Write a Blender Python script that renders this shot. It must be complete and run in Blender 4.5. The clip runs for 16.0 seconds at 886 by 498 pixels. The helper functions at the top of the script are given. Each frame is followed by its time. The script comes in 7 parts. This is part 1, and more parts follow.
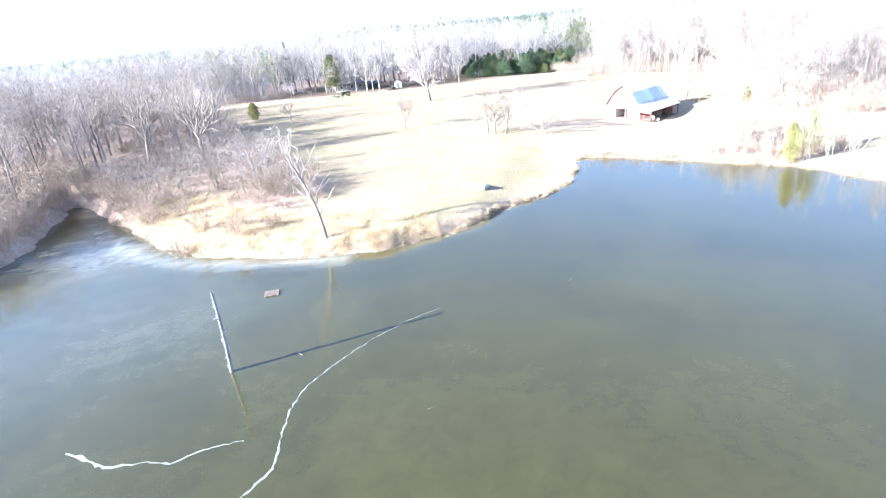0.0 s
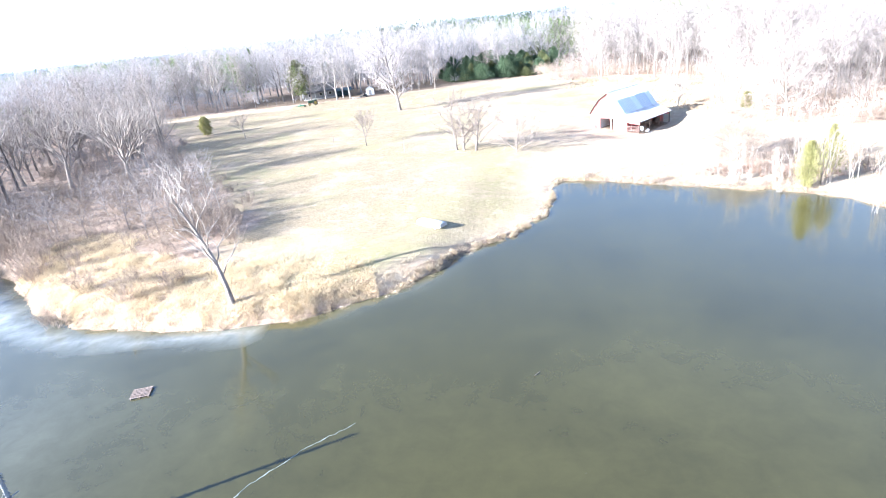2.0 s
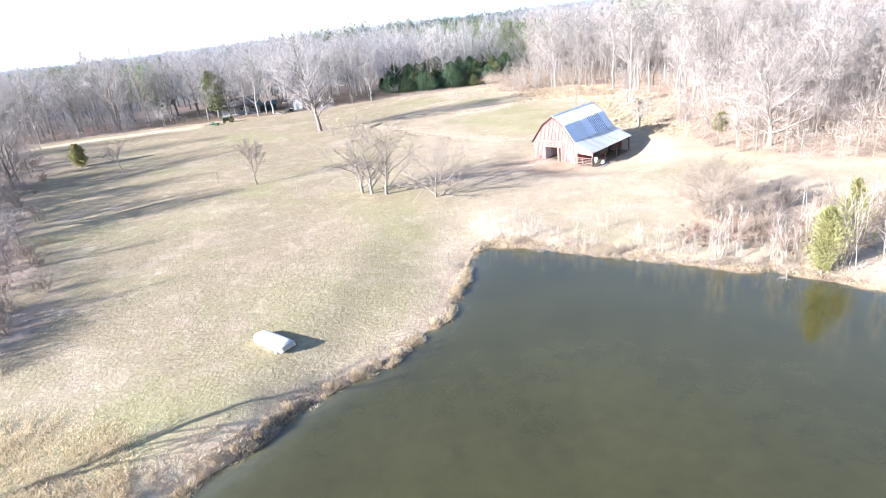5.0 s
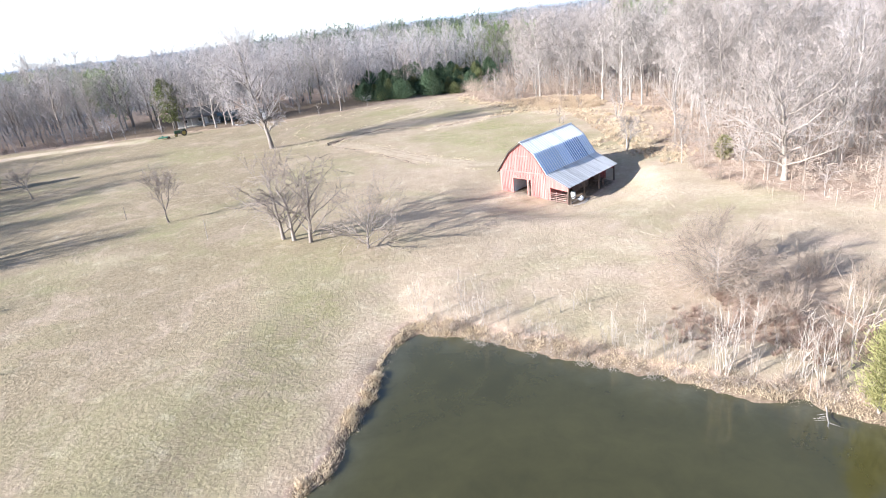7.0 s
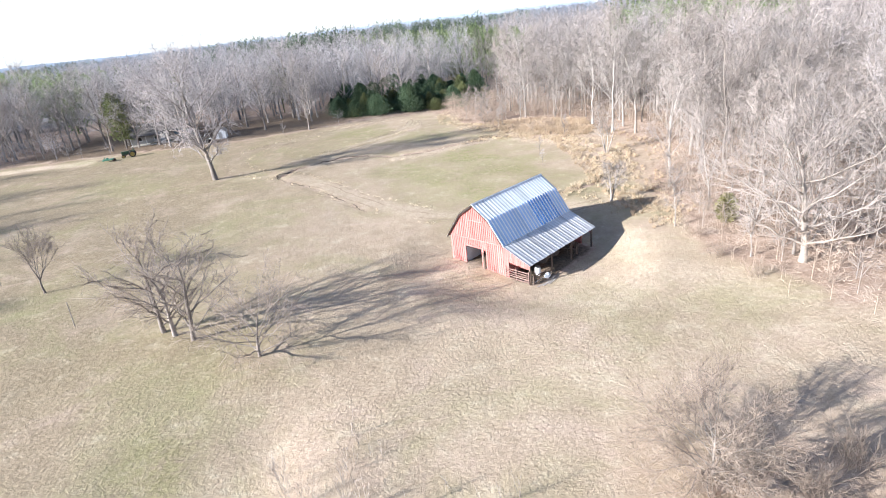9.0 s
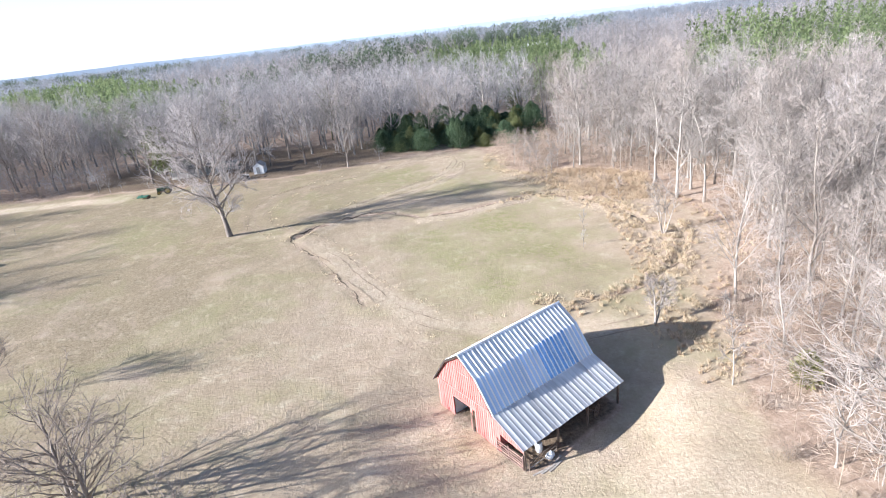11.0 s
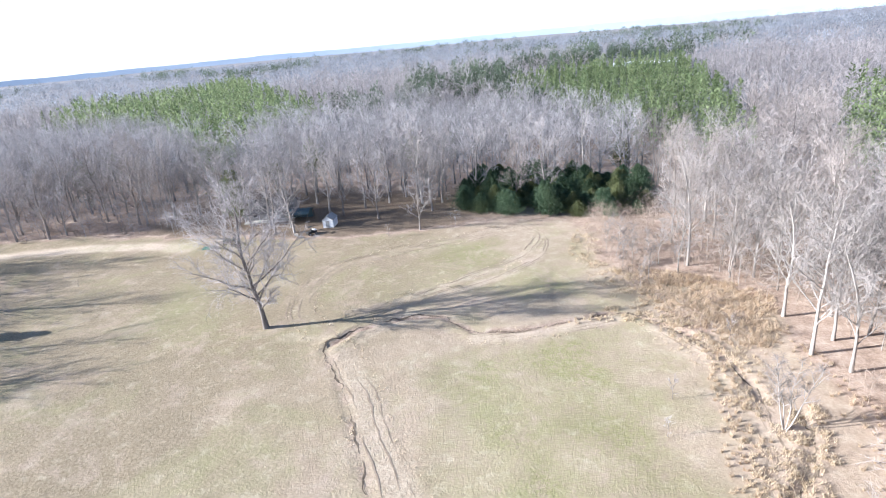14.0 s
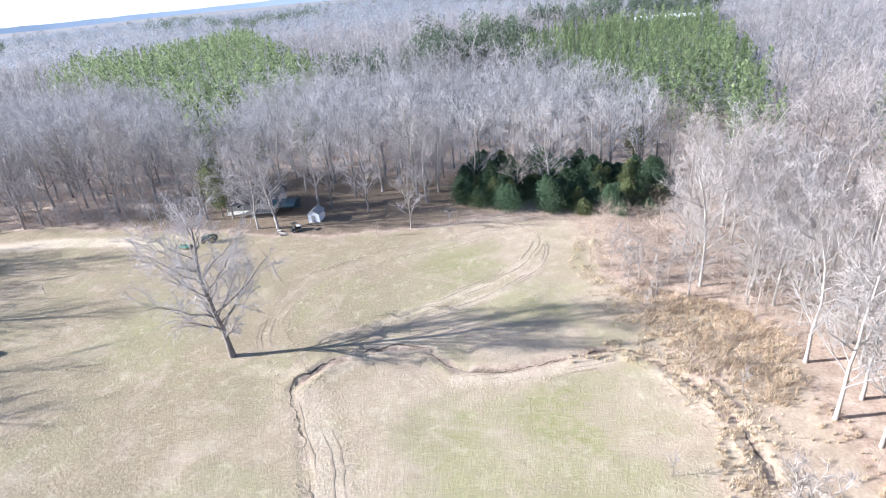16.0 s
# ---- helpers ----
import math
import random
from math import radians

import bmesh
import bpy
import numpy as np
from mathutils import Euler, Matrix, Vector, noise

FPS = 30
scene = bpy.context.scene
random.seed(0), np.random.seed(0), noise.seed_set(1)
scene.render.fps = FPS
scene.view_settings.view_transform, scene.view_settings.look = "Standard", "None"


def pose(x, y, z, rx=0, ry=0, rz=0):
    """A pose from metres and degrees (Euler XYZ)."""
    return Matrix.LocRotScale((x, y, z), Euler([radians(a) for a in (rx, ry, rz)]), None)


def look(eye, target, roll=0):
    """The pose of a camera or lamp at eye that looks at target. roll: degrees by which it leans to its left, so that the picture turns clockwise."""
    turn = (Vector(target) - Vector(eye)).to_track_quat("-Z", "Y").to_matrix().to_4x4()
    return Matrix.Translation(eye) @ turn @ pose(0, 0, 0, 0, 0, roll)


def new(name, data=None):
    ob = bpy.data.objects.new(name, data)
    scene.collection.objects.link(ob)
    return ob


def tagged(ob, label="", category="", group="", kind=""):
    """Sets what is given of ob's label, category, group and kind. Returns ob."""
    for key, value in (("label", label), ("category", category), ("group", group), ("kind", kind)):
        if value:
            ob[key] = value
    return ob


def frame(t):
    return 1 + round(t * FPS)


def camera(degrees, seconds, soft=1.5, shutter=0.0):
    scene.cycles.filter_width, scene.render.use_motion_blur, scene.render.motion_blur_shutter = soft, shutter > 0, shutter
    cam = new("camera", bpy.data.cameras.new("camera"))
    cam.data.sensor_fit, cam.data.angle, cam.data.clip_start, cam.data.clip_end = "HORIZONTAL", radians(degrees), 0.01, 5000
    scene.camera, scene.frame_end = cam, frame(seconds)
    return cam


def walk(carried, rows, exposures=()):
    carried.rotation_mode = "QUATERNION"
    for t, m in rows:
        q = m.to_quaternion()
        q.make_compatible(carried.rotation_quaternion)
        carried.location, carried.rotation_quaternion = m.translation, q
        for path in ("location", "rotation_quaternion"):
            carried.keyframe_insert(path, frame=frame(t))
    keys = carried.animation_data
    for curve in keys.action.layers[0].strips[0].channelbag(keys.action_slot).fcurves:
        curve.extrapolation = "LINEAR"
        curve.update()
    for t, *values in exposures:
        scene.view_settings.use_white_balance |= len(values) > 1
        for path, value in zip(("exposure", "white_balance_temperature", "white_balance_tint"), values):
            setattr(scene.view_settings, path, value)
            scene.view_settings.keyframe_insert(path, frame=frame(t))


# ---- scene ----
cam = camera(77.1, 16.0, soft=1.1)
PATH = [
    (0, (1.246, 0.481, 22.866), (1.157, 2.335, 22.122), -6.1),
    (0.5, (2.364, 4.037, 22.742), (2.263, 5.893, 22.002), -6.4),
    (1, (3.555, 7.654, 22.696), (3.446, 9.51, 21.958), -6.6),
    (1.5, (4.846, 11.353, 22.688), (4.739, 13.208, 21.949), -6.8),
    (2, (6.227, 15.125, 22.697), (6.165, 16.98, 21.952), -7.0),
    (2.5, (7.673, 18.957, 22.702), (7.641, 20.811, 21.952), -7.2),
    (3, (9.185, 22.844, 22.692), (9.178, 24.697, 21.939), -7.2),
    (3.5, (10.801, 26.78, 22.673), (10.815, 28.632, 21.919), -7.2),
    (4, (12.525, 30.748, 22.64), (12.556, 32.6, 21.885), -7.3),
    (6.5, (22.093, 50.463, 22.255), (22.137, 52.317, 21.506), -7.3),
    (7, (24.249, 54.413, 22.326), (24.291, 56.266, 21.574), -7.3),
    (7.5, (26.434, 58.36, 22.485), (26.472, 60.211, 21.73), -7.2),
    (8, (28.613, 62.297, 22.844), (28.646, 64.146, 22.082), -7.1),
    (8.5, (30.753, 66.223, 23.543), (30.786, 68.073, 22.784), -7.0),
    (9, (32.855, 70.14, 24.597), (32.886, 71.991, 23.843), -6.8),
    (11.5, (43.136, 89.679, 33.203), (42.814, 91.517, 32.483), -6.5),
    (12, (44.237, 93.42, 35.048), (43.822, 95.243, 34.337), -6.0),
    (12.5, (45.08, 97.102, 36.992), (44.606, 98.911, 36.285), -5.9),
    (13, (45.731, 100.735, 38.988), (45.208, 102.531, 38.282), -5.8),
    (13.5, (46.272, 104.316, 40.832), (45.709, 106.101, 40.127), -5.6),
    (14, (46.716, 107.828, 42.468), (46.127, 109.605, 41.764), -5.4),
    (14.5, (47.04, 111.271, 43.991), (46.433, 113.044, 43.291), -5.2),
    (15, (47.259, 114.668, 45.495), (46.646, 116.417, 44.744), -5.2),
    (15.5, (47.474, 118.065, 47.001), (46.854, 119.787, 46.193), -5.5),
    (16, (47.864, 121.543, 48.52), (47.235, 123.235, 47.659), -5.6),
]
EXPOSURES = [(0.0, 2.86, 5480, 10), (2.0, 2.7, 5500, 10), (4.0, 2.35, 5640, 10), (7.0, 1.76, 5850, 10), (9.0, 1.62, 5880, 10), (12.0, 1.56, 5760, 10), (16.0, 1.8, 5560, 10)]
walk(cam, [(t, look(eye, target, roll)) for t, eye, target, roll in PATH], EXPOSURES)

# ---- light ----
SUN_EL, SUN_X, SUN_Y = radians(20.8), -0.935, -0.355
world = bpy.data.worlds.new("sky")
scene.world = world
world.use_nodes = True
wn = world.node_tree.nodes
sky = wn.new("ShaderNodeTexSky")
sky.sky_type, sky.sun_disc = "NISHITA", False
sky.sun_elevation, sky.sun_rotation = SUN_EL, math.atan2(SUN_X, SUN_Y)
sky.air_density, sky.dust_density, sky.ozone_density, sky.altitude = 0.8, 2.3, 0.5, 2000
# thin white haze low down, the same all round
height = wn.new("ShaderNodeSeparateXYZ")
world.node_tree.links.new(wn.new("ShaderNodeTexCoord").outputs["Generated"], height.inputs[0])
veil = wn.new("ShaderNodeMapRange")
veil.inputs["From Min"].default_value, veil.inputs["From Max"].default_value = 0.06, 0.24
veil.inputs["To Min"].default_value, veil.inputs["To Max"].default_value = 0.85, 0.0
world.node_tree.links.new(height.outputs["Z"], veil.inputs["Value"])
haze = wn.new("ShaderNodeMix")
haze.data_type = "RGBA"
haze.inputs[7].default_value = (4.6, 4.6, 4.5, 1)
world.node_tree.links.new(veil.outputs[0], haze.inputs[0])
world.node_tree.links.new(sky.outputs[0], haze.inputs[6])
world.node_tree.links.new(haze.outputs[2], wn["Background"].inputs[0])
wn["Background"].inputs[1].default_value = 0.086
sun = new("sun", bpy.data.lights.new("sun", "SUN"))
sun.data.energy, sun.data.angle, sun.data.color = 5.1, radians(0.6), (1.0, 0.94, 0.86)
sun.matrix_world = look((0, 0, 60), (-SUN_X * math.cos(SUN_EL) * 10, -SUN_Y * math.cos(SUN_EL) * 10, 60 - math.sin(SUN_EL) * 10))


# ---- materials ----
def ramp_node(nt, stops):
    r = nt.nodes.new("ShaderNodeValToRGB")
    while len(r.color_ramp.elements) < len(stops):
        r.color_ramp.elements.new(0.5)
    for e, (p, c) in zip(r.color_ramp.elements, stops):
        e.position, e.color = p, (*c, 1)
    return r


def noise_node(nt, vec, scale, detail=4.0, rough=0.6, distort=0.0):
    n = nt.nodes.new("ShaderNodeTexNoise")
    n.inputs["Scale"].default_value, n.inputs["Detail"].default_value = scale, detail
    n.inputs["Roughness"].default_value, n.inputs["Distortion"].default_value = rough, distort
    nt.links.new(vec, n.inputs["Vector"])
    return n.outputs["Fac"]


def mix_node(nt, a, b, fac, mode="MIX"):
    m = nt.nodes.new("ShaderNodeMix")
    m.data_type, m.blend_type = "RGBA", mode
    for sock, val in ((m.inputs[0], fac), (m.inputs[6], a), (m.inputs[7], b)):
        if isinstance(val, (int, float)):
            sock.default_value = val
        elif isinstance(val, tuple):
            sock.default_value = (*val, 1)
        else:
            nt.links.new(val, sock)
    return m.outputs[2]


def maths(nt, op, a, b=0.0, clamp=False):
    m = nt.nodes.new("ShaderNodeMath")
    m.operation, m.use_clamp = op, clamp
    for sock, val in ((m.inputs[0], a), (m.inputs[1], b)):
        if isinstance(val, (int, float)):
            sock.default_value = val
        else:
            nt.links.new(val, sock)
    return m.outputs[0]


def mat(name, low, high, scale=4.0, fine=40.0, rough=0.85, metal=0.0, bump=0.3, vary=0.25, stretch=(1, 1, 1), world_space=False, stain=None, sheen=0.3, tone=False, thin=0.0):
    """Two colours mixed by coarse and fine noise, each object a little lighter or darker than the next."""
    m = bpy.data.materials.new(name)
    m.use_nodes = True
    nt = m.node_tree
    bsdf = nt.nodes["Principled BSDF"]
    if world_space:
        vec = nt.nodes.new("ShaderNodeNewGeometry").outputs["Position"]
    else:
        vec = nt.nodes.new("ShaderNodeTexCoord").outputs["Object"]
    mp = nt.nodes.new("ShaderNodeMapping")
    mp.inputs["Scale"].default_value = stretch
    nt.links.new(vec, mp.inputs["Vector"])
    vec = mp.outputs[0]
    if not world_space:
        shift = nt.nodes.new("ShaderNodeVectorMath")
        shift.operation = "MULTIPLY_ADD"
        nt.links.new(nt.nodes.new("ShaderNodeObjectInfo").outputs["Random"], shift.inputs[0])
        shift.inputs[1].default_value = (37.0, 53.0, 71.0)
        nt.links.new(vec, shift.inputs[2])
        vec = shift.outputs[0]
    a, b = noise_node(nt, vec, scale), noise_node(nt, vec, fine, 3)
    f = maths(nt, "ADD", maths(nt, "MULTIPLY", a, 0.65), maths(nt, "MULTIPLY", b, 0.35))
    r = ramp_node(nt, [(0.36, low), (0.64, high)])
    nt.links.new(f, r.inputs[0])
    col = r.outputs[0]
    if stain:
        s = ramp_node(nt, [(0.55, (0, 0, 0)), (0.7, (1, 1, 1))])
        nt.links.new(noise_node(nt, vec, scale * 0.7, 5, 0.7, 0.5), s.inputs[0])
        col = mix_node(nt, col, stain, s.outputs[0])
    if vary:
        rnd = nt.nodes.new("ShaderNodeObjectInfo").outputs["Random"]
        v = maths(nt, "ADD", maths(nt, "MULTIPLY", rnd, 2 * vary), 1 - vary)
        vv = nt.nodes.new("ShaderNodeCombineColor")
        for k in range(3):
            nt.links.new(v, vv.inputs[k])
        col = mix_node(nt, col, vv.outputs[0], 1.0, "MULTIPLY")
    if tone:
        shade = nt.nodes.new("ShaderNodeAttribute")
        shade.attribute_name = "tone"
        col = mix_node(nt, col, shade.outputs["Color"], 1.0, "MULTIPLY")
    if thin:
        lit, both = nt.nodes.new("ShaderNodeBsdfTranslucent"), nt.nodes.new("ShaderNodeMixShader")
        both.inputs[0].default_value = thin
        nt.links.new(col, lit.inputs["Color"])
        nt.links.new(bsdf.outputs[0], both.inputs[1])
        nt.links.new(lit.outputs[0], both.inputs[2])
        nt.links.new(both.outputs[0], nt.nodes["Material Output"].inputs["Surface"])
    nt.links.new(col, bsdf.inputs["Base Color"])
    bsdf.inputs["Roughness"].default_value, bsdf.inputs["Metallic"].default_value = rough, metal
    bsdf.inputs["Specular IOR Level"].default_value = sheen
    if bump:
        bp = nt.nodes.new("ShaderNodeBump")
        bp.inputs["Strength"].default_value, bp.inputs["Distance"].default_value = bump, 0.03
        nt.links.new(b, bp.inputs["Height"])
        nt.links.new(bp.outputs[0], bsdf.inputs["Normal"])
    return m


STRAW, DEAD = (0.455, 0.357, 0.26), (0.40, 0.312, 0.225)


def ground_material(name, bump):
    """Dormant grass, green patches, pale wheel tracks and leaf litter; where each lies is kept in the mesh's zone attribute."""
    m = bpy.data.materials.new(name)
    m.use_nodes = True
    nt = m.node_tree
    bsdf = nt.nodes["Principled BSDF"]
    pos = nt.nodes.new("ShaderNodeNewGeometry").outputs["Position"]
    big, mid, fine = noise_node(nt, pos, 0.06, 5, 0.6, 0.2), noise_node(nt, pos, 0.5, 5, 0.65), noise_node(nt, pos, 2.6, 6, 0.72)
    f = maths(nt, "ADD", maths(nt, "ADD", maths(nt, "MULTIPLY", big, 0.36), maths(nt, "MULTIPLY", mid, 0.26)), maths(nt, "MULTIPLY", fine, 0.38))
    r = ramp_node(nt, [(0.35, (0.30, 0.232, 0.16)), (0.44, DEAD), (0.53, STRAW), (0.63, (0.53, 0.432, 0.322))])
    nt.links.new(f, r.inputs[0])
    zone = nt.nodes.new("ShaderNodeAttribute")
    zone.attribute_name = "zone"
    sep = nt.nodes.new("ShaderNodeSeparateColor")
    nt.links.new(zone.outputs["Color"], sep.inputs[0])
    litter, green, track = sep.outputs
    gr = ramp_node(nt, [(0.3, (0.192, 0.18, 0.075)), (0.7, (0.34, 0.315, 0.158))])
    nt.links.new(fine, gr.inputs[0])
    gf = maths(nt, "MULTIPLY", green, maths(nt, "MULTIPLY", maths(nt, "SUBTRACT", maths(nt, "ADD", mid, fine), 0.72), 3.0, True), True)
    col = mix_node(nt, r.outputs[0], gr.outputs[0], gf)
    tr = ramp_node(nt, [(0.35, (0.42, 0.33, 0.235)), (0.65, (0.63, 0.52, 0.395))])
    nt.links.new(fine, tr.inputs[0])
    col = mix_node(nt, col, tr.outputs[0], track)
    old = ramp_node(nt, [(0.35, (0.205, 0.162, 0.102)), (0.65, (0.335, 0.268, 0.176))])
    nt.links.new(fine, old.inputs[0])
    col = mix_node(nt, col, old.outputs[0], maths(nt, "MULTIPLY", zone.outputs["Alpha"], 0.9, True))
    # olive, pinkish and brown drifts several metres across
    for scale, tint, low, gain in ((0.055, (0.29, 0.285, 0.135), 0.49, 4.5), (0.13, (0.52, 0.395, 0.32), 0.52, 4.5), (0.24, (0.25, 0.20, 0.13), 0.53, 4.5), (0.5, (0.55, 0.47, 0.345), 0.54, 4.5), (1.3, (0.23, 0.185, 0.12), 0.55, 5.0)):
        drift = maths(nt, "MULTIPLY", maths(nt, "SUBTRACT", noise_node(nt, pos, scale, 7, 0.72, 0.5), low), gain, True)
        col = mix_node(nt, col, tint, maths(nt, "MULTIPLY", drift, 0.62, True))
    lt = ramp_node(nt, [(0.34, (0.21, 0.15, 0.11)), (0.5, (0.40, 0.295, 0.225)), (0.66, (0.55, 0.44, 0.35))])
    nt.links.new(maths(nt, "ADD", maths(nt, "MULTIPLY", mid, 0.5), maths(nt, "MULTIPLY", fine, 0.5)), lt.inputs[0])
    col = mix_node(nt, col, lt.outputs[0], litter)
    # floor greyed with distance from the field, in place of haze
    greyed_floor = ramp_node(nt, [(0.35, (0.20, 0.185, 0.18)), (0.65, (0.31, 0.29, 0.285))])
    nt.links.new(mid, greyed_floor.inputs[0])
    col = mix_node(nt, col, greyed_floor.outputs[0], maths(nt, "SUBTRACT", zone.outputs["Alpha"], 1.0, True))
    # litter past 1: wet mud, and shade painted into the ground colour
    mud_shade = ramp_node(nt, [(0.35, (0.085, 0.065, 0.045)), (0.65, (0.24, 0.18, 0.125))])
    nt.links.new(fine, mud_shade.inputs[0])
    col = mix_node(nt, col, mud_shade.outputs[0], maths(nt, "SUBTRACT", litter, 1.0, True))
    nt.links.new(col, bsdf.inputs["Base Color"])
    bsdf.inputs["Roughness"].default_value, bsdf.inputs["Specular IOR Level"].default_value = 0.95, 0.1
    if not bump:
        lit, both = nt.nodes.new("ShaderNodeBsdfTranslucent"), nt.nodes.new("ShaderNodeMixShader")
        both.inputs[0].default_value = 0.45
        nt.links.new(col, lit.inputs["Color"])
        nt.links.new(bsdf.outputs[0], both.inputs[1])
        nt.links.new(lit.outputs[0], both.inputs[2])
        nt.links.new(both.outputs[0], nt.nodes["Material Output"].inputs["Surface"])
    if bump:
        bp = nt.nodes.new("ShaderNodeBump")
        bp.inputs["Strength"].default_value, bp.inputs["Distance"].default_value = bump, 0.175
        nt.links.new(noise_node(nt, pos, 3.1, 6, 0.68, 0.0), bp.inputs["Height"])
        nt.links.new(bp.outputs[0], bsdf.inputs["Normal"])
    return m


def water_material():
    """Murky green pond water under a skin of thin clear ice, with pale rime in patches and along the west bank."""
    m = bpy.data.materials.new("pond_ice")
    m.use_nodes = True
    nt = m.node_tree
    bsdf = nt.nodes["Principled BSDF"]
    pos = nt.nodes.new("ShaderNodeNewGeometry").outputs["Position"]
    a, b, c = noise_node(nt, pos, 0.07, 6, 0.65, 0.8), noise_node(nt, pos, 0.6, 6, 0.7, 0.5), noise_node(nt, pos, 9.0, 3, 0.8)
    r = ramp_node(nt, [(0.35, (0.038, 0.034, 0.0105)), (0.65, (0.060, 0.054, 0.018))])
    nt.links.new(maths(nt, "ADD", maths(nt, "MULTIPLY", a, 0.6), maths(nt, "MULTIPLY", b, 0.4)), r.inputs[0])
    at = nt.nodes.new("ShaderNodeAttribute")
    at.attribute_name = "rime"
    frost = maths(nt, "MULTIPLY", at.outputs["Fac"], maths(nt, "ADD", maths(nt, "MULTIPLY", a, 1.2), maths(nt, "SUBTRACT", b, 0.55)), True)
    specks = ramp_node(nt, [(0.72, (0, 0, 0)), (0.76, (1, 1, 1))])
    nt.links.new(c, specks.inputs[0])
    col = mix_node(nt, r.outputs[0], (0.55, 0.58, 0.58), frost)
    col = mix_node(nt, col, (0.5, 0.55, 0.55), maths(nt, "MULTIPLY", specks.outputs[0], 0.25))
    nt.links.new(col, bsdf.inputs["Base Color"])
    rg = maths(nt, "ADD", maths(nt, "MULTIPLY", a, 0.16), 0.03)
    nt.links.new(maths(nt, "ADD", rg, maths(nt, "MULTIPLY", frost, 0.3)), bsdf.inputs["Roughness"])
    bsdf.inputs["IOR"].default_value = 1.68
    bp = nt.nodes.new("ShaderNodeBump")
    bp.inputs["Strength"].default_value, bp.inputs["Distance"].default_value = 0.02, 0.05
    nt.links.new(b, bp.inputs["Height"])
    nt.links.new(bp.outputs[0], bsdf.inputs["Normal"])
    return m


M_GROUND, M_GRASS, M_WATER = ground_material("dormant_turf", 0.62), ground_material("grass_blades", 0), water_material()
M_TALL = mat("tall_straw", (0.48, 0.385, 0.255), (0.72, 0.6, 0.41), 0.4, 5, 0.9, bump=0, vary=0, world_space=True, sheen=0.05, thin=0.4)
M_TUSSOCK = mat("rough_tussock", (0.47, 0.38, 0.265), (0.7, 0.585, 0.43), 0.4, 5, 0.9, bump=0, vary=0, world_space=True, sheen=0.05, thin=0.4)
M_RUST = mat("rusty_broomsedge", (0.42, 0.32, 0.22), (0.65, 0.525, 0.385), 0.3, 3, 0.9, bump=0, vary=0, world_space=True, sheen=0.05, thin=0.4)
M_BRAMBLE = mat("dead_bramble", (0.24, 0.16, 0.12), (0.48, 0.36, 0.29), 0.5, 3, 0.9, bump=0, vary=0, world_space=True, sheen=0.05, thin=0.4)
M_BARK = mat("grey_bark", (0.15, 0.125, 0.108), (0.33, 0.29, 0.257), 1.2, 12, 0.9, bump=0.5, vary=0.25, stretch=(1, 1, 0.35), sheen=0.1)
M_PALE = mat("pale_bark", (0.23, 0.205, 0.185), (0.43, 0.388, 0.352), 1.0, 12, 0.9, bump=0.4, vary=0.15, stretch=(1, 1, 0.4), sheen=0.1)
M_WHITEBARK = mat("whitish_bark", (0.22, 0.197, 0.177), (0.41, 0.373, 0.342), 1.0, 12, 0.9, bump=0.4, vary=0.12, stretch=(1, 1, 0.4), sheen=0.1)
M_PALETWIG = mat("whitish_twigs", (0.245, 0.216, 0.198), (0.385, 0.347, 0.323), 0.25, 3, 0.9, bump=0, vary=0.12, sheen=0.1)
M_TWIG = mat("bare_twigs", (0.28, 0.254, 0.245), (0.44, 0.4, 0.388), 0.25, 3, 0.9, bump=0, vary=0.22, sheen=0.1)
M_EASTTWIG = mat("tan_twigs", (0.225, 0.193, 0.174), (0.365, 0.318, 0.29), 0.25, 3, 0.9, bump=0, vary=0.2, sheen=0.1)
M_TWIGP = mat("pale_twigs", (0.235, 0.20, 0.178), (0.37, 0.325, 0.295), 0.25, 3, 0.9, bump=0, vary=0.15, sheen=0.1)
M_STEM = mat("bleached_stems", (0.26, 0.222, 0.19), (0.43, 0.38, 0.335), 0.5, 4, 0.9, bump=0, vary=0.2, sheen=0.1)
M_BROWNTWIG = mat("brown_twigs", (0.19, 0.155, 0.13), (0.36, 0.30, 0.26), 0.5, 4, 0.9, bump=0, vary=0.15, sheen=0.1)
M_BRUSH = mat("brush_stems", (0.22, 0.17, 0.135), (0.37, 0.3, 0.242), 0.5, 4, 0.9, bump=0, vary=0.25, sheen=0.1)
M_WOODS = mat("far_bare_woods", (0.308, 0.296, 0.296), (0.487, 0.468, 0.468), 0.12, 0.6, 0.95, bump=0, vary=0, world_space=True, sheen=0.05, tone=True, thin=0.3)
M_WESTWOODS = mat("western_bare_woods", (0.21, 0.187, 0.175), (0.35, 0.315, 0.297), 0.12, 0.6, 0.95, bump=0, vary=0, world_space=True, sheen=0.05, tone=True, thin=0.3)
M_EASTWOODS = mat("eastern_bare_woods", (0.308, 0.272, 0.253), (0.498, 0.448, 0.42), 0.12, 0.6, 0.95, bump=0, vary=0, world_space=True, sheen=0.05, tone=True, thin=0.3)
M_MIDWOODS = mat("distant_bare_woods", (0.31, 0.287, 0.283), (0.48, 0.445, 0.44), 0.09, 0.4, 0.95, bump=0, vary=0, world_space=True, sheen=0.05, tone=True, thin=0.4)
# distance haze is put into the bluish colour of the farthest woods
M_HAZEWOODS = mat("haze_tinted_bare_woods", (0.255, 0.272, 0.3), (0.325, 0.345, 0.375), 0.03, 0.2, 0.95, bump=0, vary=0, world_space=True, sheen=0.05, tone=True, thin=0.5)
